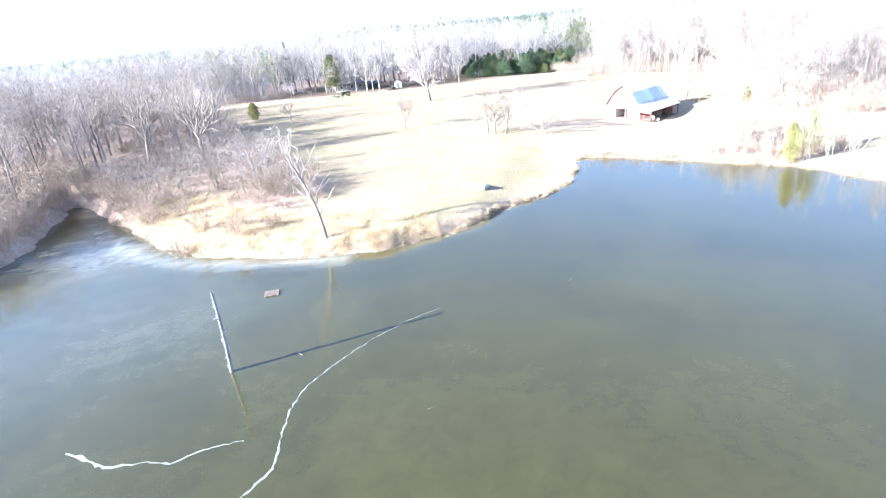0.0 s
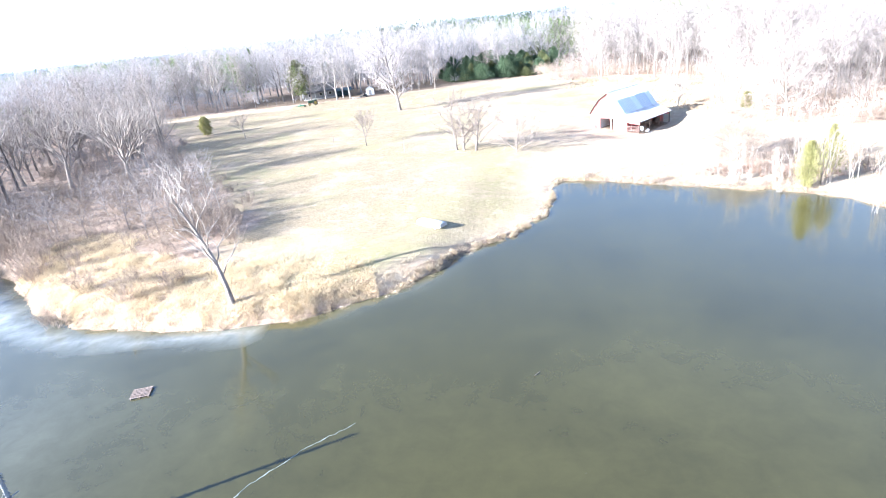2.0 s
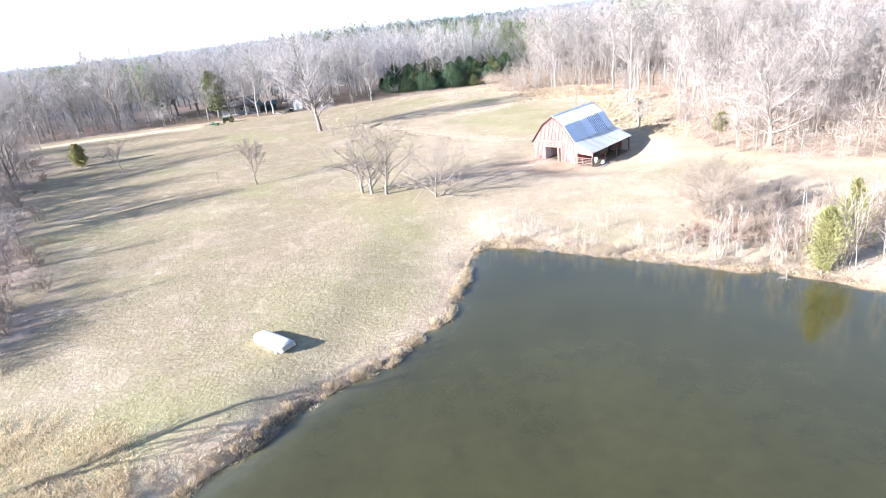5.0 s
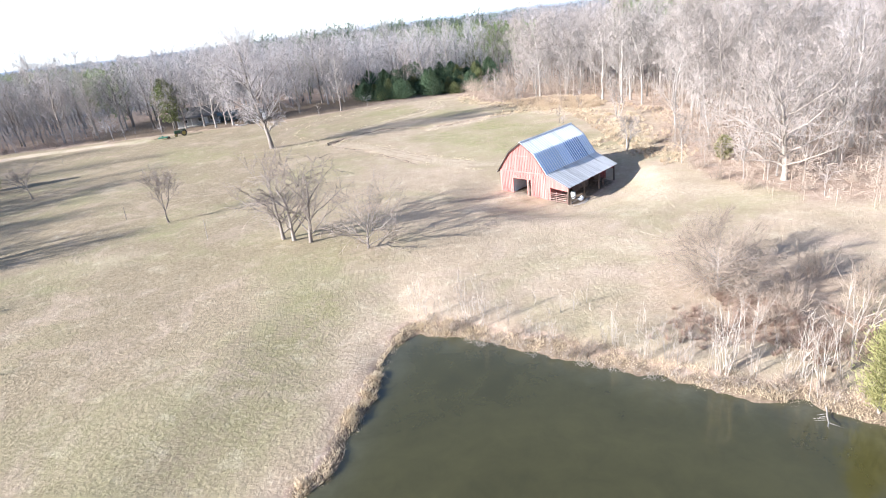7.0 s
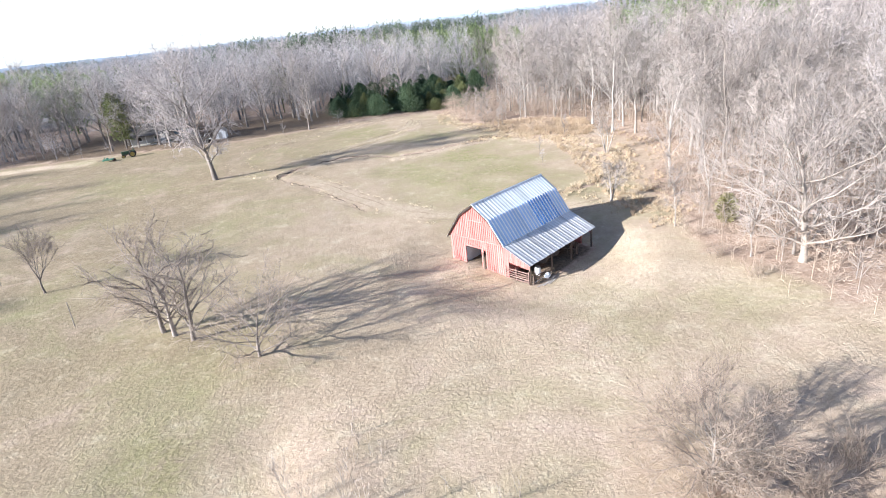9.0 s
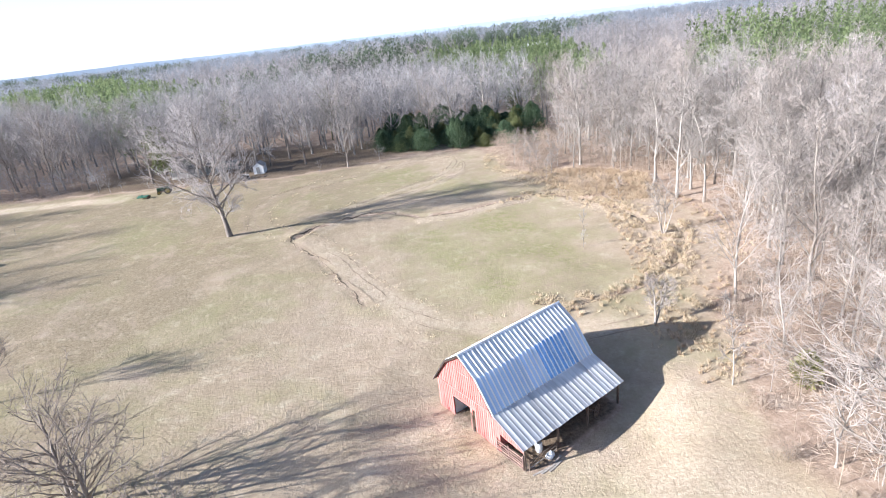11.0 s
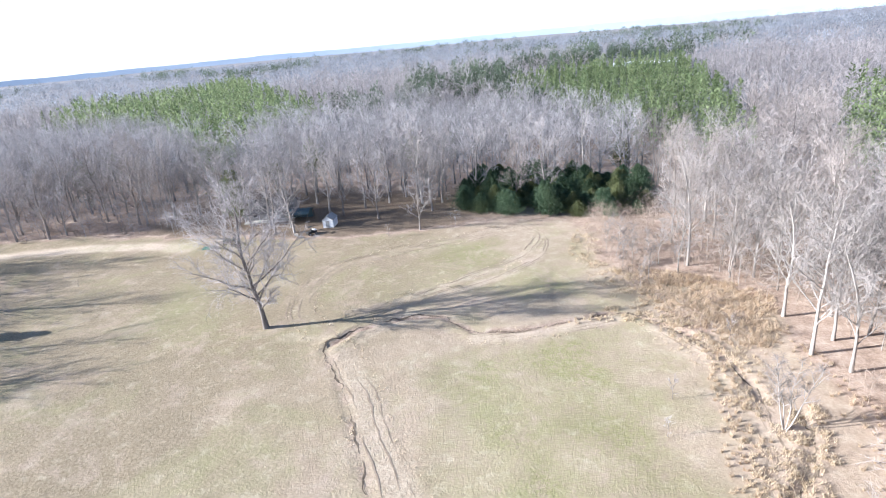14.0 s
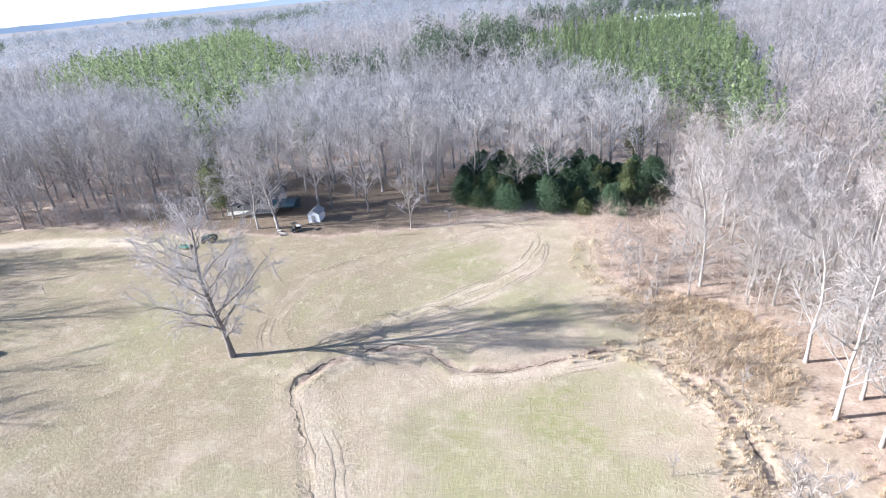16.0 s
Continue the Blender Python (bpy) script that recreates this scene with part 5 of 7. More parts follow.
def far_woods():
    near = [crown_tree(300 + k, 19, 0.24, 5.6, (9, 4, 3, 5), 0.18, twig=1.5, twig_r=0.038, fine_r=0.045, fine=False) for k in range(6)]
    mid = [crown_tree(320 + k, 19, 0.24, 6.4, (6, 3, 2, 3), 0.2, twig=2.0, twig_r=0.075, fine_r=0.06, fine=False) for k in range(5)]
    far = [far_tree(340 + k, 17, 9, 0, 66, 0.2, 0.34, 2.2) for k in range(6)]
    x, y, rng = jittered(-260, 230, 60, 420, 6.7, 21)
    d = to_line(x, y, FIELD, True)
    k = clear(x, y) & (d > 29) & (d < 130) & ~in_pines(x, y) & in_view(x, y, 420) & ~((y < 110) & (x > -60))
    west = k & (x < -40) & (y < 185)
    flock("bare_woods", near, x[west], y[west], rng.uniform(0.6, 0.95, west.sum()), M_WESTWOODS, "deep stand of bare brownish winter hardwoods", "woods", 11)
    k &= ~west
    east = k & (x > 52)
    flock("bare_woods", near, x[east], y[east], rng.uniform(0.72, 1.1, east.sum()), M_EASTWOODS, "deep stand of bare pinkish-tan winter hardwoods", "woods", 12)
    k &= ~east
    flock("bare_woods", near, x[k], y[k], rng.uniform(0.72, 1.1, k.sum()), M_WOODS, "deep stand of bare grey winter hardwoods", "woods", 1)
    x, y, rng = jittered(-500, 420, 150, 620, 10.5, 22)
    d = to_line(x, y, FIELD, True)
    k = (d >= 130) & ~in_pines(x, y) & in_view(x, y, 600) & ~barn_lot(x, y)
    flock("bare_woods", mid, x[k], y[k], rng.uniform(0.8, 1.15, k.sum()), M_MIDWOODS, "distant bare grey winter woods", "woods", 2)
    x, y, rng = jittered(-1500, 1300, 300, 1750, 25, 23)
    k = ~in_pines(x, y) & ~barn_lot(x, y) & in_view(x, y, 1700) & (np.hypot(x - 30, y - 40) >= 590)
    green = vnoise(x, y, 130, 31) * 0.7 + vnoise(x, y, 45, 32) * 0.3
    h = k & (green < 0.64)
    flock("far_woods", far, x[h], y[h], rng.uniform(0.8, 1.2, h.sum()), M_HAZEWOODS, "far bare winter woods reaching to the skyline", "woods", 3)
    pine_far = [far_tree(360 + j, 21, 8, 0, 60, 0.3, 0.6, 2.6) for j in range(4)]
    h = k & (green >= 0.64)
    flock("far_pines", pine_far, x[h], y[h], rng.uniform(0.8, 1.1, h.sum()), M_OLDPINE, "far dark pines among bare woods", "woods", 4)
    # thin undergrowth inside the woods' edge
    low = [far_tree(350 + j, 4.6, 2.1, 10, 100, 0.04, 0.015, 1.1) for j in range(4)]
    x, y, rng = jittered(-130, 130, 80, 290, 3.9, 26)
    d = to_line(x, y, FIELD, True)
    k = clear(x, y) & (d > 1) & (d < 34) & ~in_pines(x, y) & (rng.rand(len(x)) < np.where((x > 46) | (d < 12), 0.85, 0.6)) & ~((y < 105) & (x > 40))
    east = x > 44
    for side, material, seed in ((k & east, M_TWIGP, 8), (k & ~east & (y < 190), M_WESTWOODS, 18), (k & ~east & (y >= 190), M_WOODS, 19)):
        flock("undergrowth", low, x[side], y[side], rng.uniform(0.7, 1.8, side.sum()), material, "thin bare undergrowth below winter hardwoods", "undergrowth", seed)
    low = [far_tree(356 + j, 3.6, 1.9, 12, 95, 0.03, 0.017, 0.9) for j in range(4)]
    x, y, rng = jittered(42, 100, 103, 245, 2.5, 27)
    d = to_line(x, y, FIELD, True)
    k = (d > -2 * rng.rand(len(x))) & (d < 26) & (to_line(x, y, OPEN_EAST, True) > -1.5 * rng.rand(len(x))) & (to_line(x, y, SEDGE, True) > -1.5 * rng.rand(len(x))) & ~in_pines(x, y) & (rng.rand(len(x)) < 0.95)
    flock("undergrowth", low, x[k], y[k], rng.uniform(0.5, 1.5, k.sum()), M_BRUSH, "pinkish-brown bare brush under the eastern wood", "undergrowth", 28)
    x, y, rng = jittered(-78, -20, 70, 122, 2.2, 29)
    d = to_line(x, y, [(-74, 104), (-60, 88), (-46, 77), (-26, 71), (-22, 84), (-32, 104), (-43, 120), (-62, 120)], True)
    k = (d < 1.5 * (rng.rand(len(x)) - 0.5)) & (rng.rand(len(x)) < 0.85) & (vnoise(x, y, 6, 38) > 0.2)
    flock("undergrowth", low, x[k], y[k], rng.uniform(0.35, 1.1, k.sum()), M_BRUSH, "pinkish-brown bare brush on the wooded point", "undergrowth", 30)
    x, y, rng = jittered(-98, -56, 46, 116, 2.3, 31)
    d = to_line(x, y, [(-66.5, 96), (-64, 84), (-60.4, 74.5), (-58.4, 66), (-58.6, 57), (-66, 48), (-96, 50), (-96, 114), (-74, 112)], True)
    k = (d < 1.2 * (rng.rand(len(x)) - 0.5)) & (to_line(x, y, POND, True) > 0.2)
    flock("undergrowth", low, x[k], y[k], rng.uniform(0.8, 1.9, k.sum()), M_BRUSH, "pinkish-brown bare brush on the western bank", "undergrowth", 32)
    # planted young pines
    for n, (poly, step) in enumerate(((PINES[0], 5.4), (PINES[1], 4.3), (PINES[2], 4.2))):
        px, py = zip(*poly)
        x, y, rng = jittered(min(px), max(px), min(py), max(py), step, 40 + n)
        k = (to_line(x, y, poly, True) + 8 * (vnoise(x, y, 20, 33) - 0.5) < 0) & (rng.rand(len(x)) < 0.84)
        kinds = [far_pine(370 + j, 14.0, 1.4 * step / 4.2, 44 if n == 0 else 100 if n == 1 else 110, 1.25 if n == 0 else 0.85 if n == 1 else 0.5) for j in range(4)]
        flock("pine_plantation", kinds, x[k], y[k], rng.uniform(0.6, 1.2, k.sum()) * (1.45 if n == 2 else 1.0), M_PINE, "planted stand of young bright green pines", "pines", 5 + n)
    # older pines between the plantations
    x, y, rng = jittered(-160, 140, 320, 760, 11, 50)
    k = (0.6 * vnoise(x, y, 60, 34) + 0.4 * vnoise(x, y, 17, 37) > 0.56) & ~in_pines(x, y, -4) & (to_line(x, y, [(-120, 620), (-60, 400), (-15, 400), (0, 600), (60, 650)]) < 45)
    flock("old_pines", [far_tree(380 + j, 21, 4.4, 3, 330, 0.25, 0.3, 1.3) for j in range(4)], x[k], y[k], rng.uniform(0.8, 1.2, k.sum()), M_OLDPINE, "scattered tall dark pines above bare woods", "pines", 9)
    x, y, rng = jittered(-110, 140, 150, 330, 26, 51)
    k = clear(x, y) & (to_line(x, y, FIELD, True) > 16) & (rng.rand(len(x)) < np.where((x < 0) & (y > 205), 0.85, 0.4))
    flock("wood_pines", [far_tree(390 + j, 15, 3.2, 3, 420, 0.2, 0.16, 0.9) for j in range(3)], x[k], y[k], rng.uniform(0.7, 1.1, k.sum()), M_OLIVE, "few green pines scattered among bare hardwoods", "pines", 10)
    # the far ridge, with distance haze painted into its blue colour
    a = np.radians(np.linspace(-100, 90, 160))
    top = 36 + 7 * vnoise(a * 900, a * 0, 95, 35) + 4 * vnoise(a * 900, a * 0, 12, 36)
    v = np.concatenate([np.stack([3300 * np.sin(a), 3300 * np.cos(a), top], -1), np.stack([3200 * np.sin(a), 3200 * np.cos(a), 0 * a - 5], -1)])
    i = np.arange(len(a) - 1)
    tagged(new("backdrop", mesh("backdrop", v, [np.stack([i, i + 1, i + 161, i + 160], -1)], M_RIDGEHAZE)), "wooded ridge on the horizon, painted haze blue", "ridge", kind="structure")


far_woods()


# ---- grass and shore growth ----
def blades(name, x, y, h, lean, wide, per, material, label, seed, zoned=False, loose=0.0):
    rng = np.random.RandomState(seed)
    x, y, h = (np.repeat(q, per) for q in (x, y, h))
    n = len(x)
    loose = loose or wide * 3
    x, y, h = x + rng.randn(n) * loose, y + rng.randn(n) * loose, h * rng.uniform(0.6, 1.2, n)
    z = ground_z(x, y) - 0.03
    a, b = rng.rand(n) * 6.283, rng.rand(n) * 6.283
    ux, uy = np.cos(a) * wide, np.sin(a) * wide
    t = h * lean * rng.rand(n)
    v = np.stack([np.stack([x - ux, y - uy, z], -1), np.stack([x + ux, y + uy, z], -1), np.stack([x + t * np.cos(b), y + t * np.sin(b), z + h], -1)], 1).reshape(-1, 3)
    me = mesh(name, v, [np.arange(3 * n).reshape(-1, 3)], material)
    if zoned:
        col = me.color_attributes.new("zone", "FLOAT_COLOR", "POINT")
        col.data.foreach_set("color", zones(v[:, 0], v[:, 1]).ravel())
    tagged(new(name, me), label, "grass", kind="stuff")


def grasses():
    rng = np.random.RandomState(70)
    n = 52000
    x, y = rng.uniform(-34, 72, n), rng.uniform(57, 140, n)
    d, pd = to_line(x, y, FIELD, True), to_line(x, y, POND, True)
    k = (pd > 0.8) & (d < 3) & (np.hypot(x - 42, y - 122) > 9) & (vnoise(x, y, 1.3, 61) + 0.4 * vnoise(x, y, 9, 62) > 0.55)
    blades("pasture_grass", x[k], y[k], 0.03 + 0.06 * vnoise(x[k], y[k], 2.2, 63), 1.8, 0.05, 2, M_GRASS, "short dormant pasture grass in uneven tufts", 71, True)
    n = 44000
    x, y = rng.uniform(-70, 70, n), rng.uniform(135, 228, n)
    k = (to_line(x, y, FIELD, True) < 2) & (vnoise(x, y, 1.8, 64) > 0.45)
    blades("pasture_grass", x[k], y[k], 0.03 + 0.08 * vnoise(x[k], y[k], 3, 65), 1.8, 0.06, 2, M_GRASS, "short dormant pasture grass in uneven tufts", 72, True)
    # tall straw on the point and along the bank
    n = 34000
    x, y = rng.uniform(-46, -2, n), rng.uniform(57, 90, n)
    pd, fd = to_line(x, y, POND, True), to_line(x, y, [(-40, 72), (-30, 68), (-18, 63), (-8, 61)])
    k = (pd > 0.3) & (rng.rand(n) < smooth((11 * (0.5 + 0.9 * vnoise(x, y, 6, 66)) - fd) / 4)) & (rng.rand(n) < 0.25 + vnoise(x, y, 1.6, 67))
    blades("tall_dry_grass", x[k], y[k], 0.18 + 0.42 * vnoise(x[k], y[k], 1.7, 68) ** 1.5, 1.7, 0.022, 9, M_TALL, "tall clumped straw-coloured grass on the point", 73, loose=0.2)
    x, y = [], []
    for (ax, ay), (bx, by) in zip(POND[11:34], POND[12:35]):
        n = int(190 * math.hypot(bx - ax, by - ay))
        f = rng.rand(n)
        x.append(ax + (bx - ax) * f + rng.randn(n) * 2.0), y.append(ay + (by - ay) * f + rng.randn(n) * 2.0)
    x, y = np.concatenate(x), np.concatenate(y)
    pd = to_line(x, y, POND, True)
    k = (pd > -0.3) & (pd < 0.5 + 1.7 * vnoise(x, y, 5, 69) * np.where((x > 8) & (x < 23), 0.35, 1.0) + 1.2 * (x < 2)) & (vnoise(x, y, 0.9, 70) > 0.3)
    blades("bank_grass", x[k], y[k], 0.10 + 0.26 * vnoise(x[k], y[k], 1.5, 71), 1.6, 0.018, 6, M_TUSSOCK, "dry grass fringe along the pond bank", 74, loose=0.14)
    # grass clods standing along the cut bank
    line = [q for q in POND if -10 < q[0] < 23 and q[1] > 57]
    x, y = [], []
    for (ax, ay), (bx, by) in zip(line, line[1:]):
        n = int(math.hypot(bx - ax, by - ay) / 0.62)
        f = (np.arange(n) + rng.rand(n)) / max(n, 1)
        x.append(ax + (bx - ax) * f), y.append(ay + (by - ay) * f)
    x, y = np.concatenate(x) + 0.28 * rng.randn(sum(map(len, x))), np.concatenate(y) + 0.28 * rng.randn(sum(map(len, y)))
    k = vnoise(x, y, 2.2, 93) > 0.22
    blades("bank_clods", x[k], y[k], 0.16 + 0.34 * vnoise(x[k], y[k], 0.9, 94), 1.3, 0.03, 120, M_TUSSOCK, "pale grass clods standing along the cut bank", 95, loose=0.17)
    # rough tussocks by the ditch and the eastern wood
    n = 40000
    x, y = rng.uniform(38, 76, n), rng.uniform(104, 232, n)
    fd = np.abs(to_line(x, y, FIELD, True))
    dd = ditch_at(x, y)
    k = ((fd < 9 * vnoise(x, y, 9, 73) * rng.rand(n) + 0.5) & (y > 128) | ((dd < 2.4) & (x > 44))) & (vnoise(x, y, 1.4, 72) > 0.5)
    blades("rough_tussocks", x[k], y[k], 0.2 + 0.4 * vnoise(x[k], y[k], 1.8, 74), 1.1, 0.04, 5, M_TUSSOCK, "rough straw tussocks beside the ditch", 75)
    # a dead bramble mat under the thorn tree
    x, y, rb = jittered(36, 56, 78, 96, 0.55, 85)
    mat_edge = to_line(x, y, [(38.5, 86.5), (43, 84), (49, 80), (53, 80), (53, 87), (48, 90.5), (43, 91)], True)
    k = (mat_edge < 2.0 * (rb.rand(len(x)) - 0.6)) & (vnoise(x, y, 2.2, 86) > 0.3)
    blades("dead_brambles", x[k], y[k], 0.3 + 0.5 * vnoise(x[k], y[k], 1.5, 87), 1.5, 0.018, 34, M_BRAMBLE, "matted reddish dead brambles near the water", 88)
    # rusty broomsedge at the wood's foot
    x, y, rb = jittered(48, 74, 176, 208, 0.72, 76)
    patch = to_line(x, y, [(49.5, 207), (52, 193), (57, 187), (64, 180), (69, 184), (70, 197), (60, 204)], True)
    k = (patch < 2.5 * (rb.rand(len(x)) - 0.5)) & (rb.rand(len(x)) < 0.8)
    blades("broomsedge", x[k], y[k], 0.35 + 0.75 * vnoise(x[k], y[k], 2.0, 78), 1.3, 0.04, 22, M_RUST, "rusty tall broomsedge clumps at the wood's foot", 77, loose=0.2)
    x, y, rb = jittered(30, 70, 130, 205, 1.3, 79)
    k = (ditch_at(x, y) < 2.6 * rb.rand(len(x))) & (x > 40) | (np.abs(to_line(x, y, FIELD, True) + 1.5) < 2.5 * rb.rand(len(x))) & (x > 44) & (y > 136)
    blades("rough_tussocks", x[k], y[k], 0.3 + 0.5 * vnoise(x[k], y[k], 2.4, 80), 0.9, 0.032, 26, M_TUSSOCK, "pale straw tussocks beside the ditch", 81)
    x, y, rb = jittered(56, 76, 128, 188, 1.0, 89)
    rim = to_line(x, y, OPEN_EAST, True)
    k = (rim < 1) & (rim > -4.5 * rb.rand(len(x))) & (rb.rand(len(x)) < 0.75) & (vnoise(x, y, 4, 90) > 0.3)
    blades("broomsedge", x[k], y[k], 0.3 + 0.5 * vnoise(x[k], y[k], 2.4, 91), 1.0, 0.03, 22, M_RUST, "rusty broomsedge along the eastern wood", 92)
    x, y, rb = jittered(-8, 66, 134, 226, 0.9, 82)
    side = np.min([np.abs(to_line(x, y, TRACKS[j][0]) - TRACKS[j][1]) for j in (0, 1, 3, 4, 5)], axis=0)
    k = (side < 0.9 * rb.rand(len(x))) & (rb.rand(len(x)) < 0.6)
    blades("rough_tussocks", x[k], y[k], 0.1 + 0.22 * vnoise(x[k], y[k], 2.0, 83), 1.1, 0.05, 9, M_TUSSOCK, "low trampled tufts beside wheel tracks", 84)
    rng2 = random.Random(75)
    # bushes along the bank
    def bank(x, y, kind, s, words, name="bank_bush", tall=1.0):
        shrub(name, kind, x, y, words, rng2.uniform(0, 360), s, "bushes along the bank", tall)
    shore = POND[12:33]
    for (ax, ay), (bx, by) in zip(shore, shore[1:]):
        long = math.hypot(bx - ax, by - ay)
        for k in range(max(1, int(long / 1.3))):
            f, off = (k + rng2.random()) / max(1, int(long / 1.3)), rng2.uniform(0.15, 1.1)
            x, y = ax + (bx - ax) * f - (by - ay) / long * off, ay + (by - ay) * f + (bx - ax) / long * off
            if to_line(np.array([x]), np.array([y]), POND, True)[0] < 0:
                x, y = x + 2 * (by - ay) / long * off, y - 2 * (bx - ax) / long * off
            bank(x, y, LOW[k % 3], rng2.uniform(0.22, 0.5) * (0.8 if ax < -8 else 1.0 if ax < 8 else 0.32 if ax < 23 else 0.6), "low grey-brown stems at the bank's edge")
    for k in range(46):
        t = k / 45
        x = 22 + 27 * t
        y = 93.2 - 17 * t + rng2.uniform(0.1, 1.4) + (0.8 if t < 0.3 else 0)
        if rng2.random() < 0.7:
            bank(x, y + rng2.uniform(0, 1.5), WHITE[k % 3], rng2.uniform(0.4, 0.9), "pale upright bare stems at the water's edge")
        else:
            bank(x, y, LOW[k % 3], rng2.uniform(0.6, 1.1), "low grey-brown stems at the bank's edge")
    for x, y, s in ((47.4, 91.0, 0.9), (50.4, 90.6, 0.9), (44.6, 91.4, 0.8), (53.5, 92, 1.2), (55, 88.5, 1.2), (52, 85, 1.1), (57, 84, 1.2), (46.5, 86.4, 0.9), (49, 87.5, 1.0), (60, 88, 1.3), (56, 80, 1.2), (62, 80, 1.3)):
        bank(x, y, BRUSH[int(x) % 4], s, "tangled bare brown thicket near the water")
    for x, y, s in ((48.6, 68.6, 1.0), (49.0, 77.3, 2.0), (47.7, 81.2, 1.9), (45.2, 81.0, 1.5), (49.2, 77.6, 2.2), (51.5, 76, 1.9), (43.4, 83.6, 1.3), (40.6, 82.2, 1.35), (41.1, 82.4, 1.2), (52.5, 73, 1.7), (54.5, 70, 1.9)):
        bank(x, y, WHITE[int(x) % 3], s, "tall pale many-stemmed shrub at the water's edge", "pale_shrub")
    for x, y, s in ((-33.4, 62.6, 1.0), (-34.6, 63.4, 0.8), (-43.5, 75.0, 1.5), (-46, 78.5, 1.5), (-48, 78, 1.9), (-41.5, 72, 1.4), (-52, 82, 1.9), (-50, 81, 1.7), (-23, 80, 1.5), (-25.5, 79, 1.6), (-28, 82, 1.7), (-21, 78, 1.2), (-27, 86, 1.5), (-20, 76.5, 1.0), (-56, 88, 1.8), (-61, 93, 1.7), (-22, 83, 1.3), (-30, 86, 1.4)):
        bank(x, y, BRUSH[int(-x) % 4], s, "tall tangled reddish-brown brush on the point")
    for x, y, s in ((-58.6, 60, 1.5), (-59.0, 64.5, 1.3), (-59.4, 67.5, 1.7), (-60.4, 70.5, 1.2), (-61.2, 74, 1.8), (-62.4, 77.5, 1.4), (-63.6, 81, 1.7), (-65, 84.5, 1.4), (-66.6, 88, 1.8), (-67.6, 92, 1.6), (-65.6, 95.5, 1.7), (-61, 90.6, 1.5), (-57.5, 88.4, 1.4), (-54, 84.5, 1.6)):
        bank(x, y, BRUSH[int(-x) % 4], s, "tall tangled reddish-brown brush overhanging the ice")
    for k in range(46):
        t = (k + rng2.random()) / 46
        x, y = 22.6 + 28 * t, 93.0 - 17.4 * t - 1.2 * math.sin(3.14 * t) + rng2.uniform(-0.1, 0.9)
        bank(x, y, OVERHANG[k % 3], rng2.uniform(0.35, 0.8), "pale bleached twigs hanging over the waterline", "waterside_twigs", 0.9)
    for x, y, s in ((41.2, 82.0, 1.5), (45.0, 79.4, 1.6), (38.4, 84.2, 0.9), (35.6, 86.0, 0.7)):
        bank(x, y, WHITE[int(2 * x) % 3], s, "tall pale many-stemmed shrub at the water's edge", "pale_shrub")
    # single whips scattered up the east bank
    for k in range(64):
        t, off = rng2.random(), rng2.uniform(0.3, 6.5)
        x, y = 23 + 24 * t + 0.5 * off, 93.4 - 15.5 * t + 0.85 * off
        bank(x, y, WHIP[k % 3], rng2.uniform(0.6, 1.3), "thin pale whips standing in bank grass", "sapling_whips")
    # fallen pale driftwood at the east bank
    rng3 = random.Random(77)
    for k, (x, y, a) in enumerate(((44.8, 78.3, 240),)):
        seg = run(rng3, (0, 0, 0.12), (1, 0, 0.02), 2.2, 0.045, 0.02, 5, 0.14)
        tw = [(*along(seg, 0.3 + 0.09 * j)[0], *(along(seg, 0.3 + 0.09 * j)[0][c] + (0.5, rng3.uniform(-0.9, 0.9), rng3.uniform(-0.05, 0.22))[c] for c in range(3)), 0.016) for j in range(7)]
        v, f = joined(tubes(seg, 6), spikes(tw))
        ob = tagged(new("fallen_branch", mesh("fallen_branch", v, f, M_SNAG)), "bleached fallen branch lying at the waterline", "branch", "fallen branches")
        ob.matrix_basis = pose(x, y, max(gz(x, y), 0.0) - 0.08, 0, 0, a)


grasses()


# ---- the barn ----
HALF, EAVE, BREAK_Y, BREAK_Z, RIDGE, LONG, LEAN_Y, LEAN_Z = 3.72, 3.0, 1.92, 5.5, 6.82, 11.5, 6.75, 1.6
FALL = 0.085  # the yard drops towards the lean-to


def floor_at(y):
    return -FALL * min(9.0, max(0.0, 1.0 - y))


def roof_at(y):
    y = abs(y)
    return RIDGE + (BREAK_Z - RIDGE) * y / BREAK_Y if y < BREAK_Y else BREAK_Z + (EAVE - BREAK_Z) * (y - BREAK_Y) / (HALF - BREAK_Y)


def board(y0, y1, z0, za, zb, thick=0.03):
    """An upright board in the plane x = 0, its top cut on the slope."""
    return prism([(y0, z0), (y1, z0), (y1, zb), (y0, za)], thick)


def metal_sheet(width, length, material, rib=0.02, slant=0.03, flat=0.03):
    """A ribbed roofing sheet: x across, y down the slope from 0, z out of the roof."""
    one = [(0, 0), (slant, rib), (slant + flat, rib), (2 * slant + flat, 0)]
    xs = one + [(width / 2 + x, z) for x, z in one] + [(width, 0)]
    v = [(x, y, z) for y in (0, -length) for x, z in xs] + [(x, y, -0.015) for y in (0, -length) for x in (0, width)]
    n = len(xs)
    f4 = [[k, k + 1, k + 1 + n, k + n][::-1] for k in range(n - 1)] + [[2 * n, 2 * n + 1, 2 * n + 3, 2 * n + 2]]
    me = mesh("metal_sheet", v, [f4], material)
    # rib faces take the pale painted glint colour
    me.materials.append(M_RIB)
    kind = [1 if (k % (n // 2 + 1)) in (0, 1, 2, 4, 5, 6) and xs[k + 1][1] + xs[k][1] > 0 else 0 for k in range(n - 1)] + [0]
    if rib < 0.015:
        kind = [0] * n
    me.polygons.foreach_set("material_index", np.array(kind, np.int32))
    return me


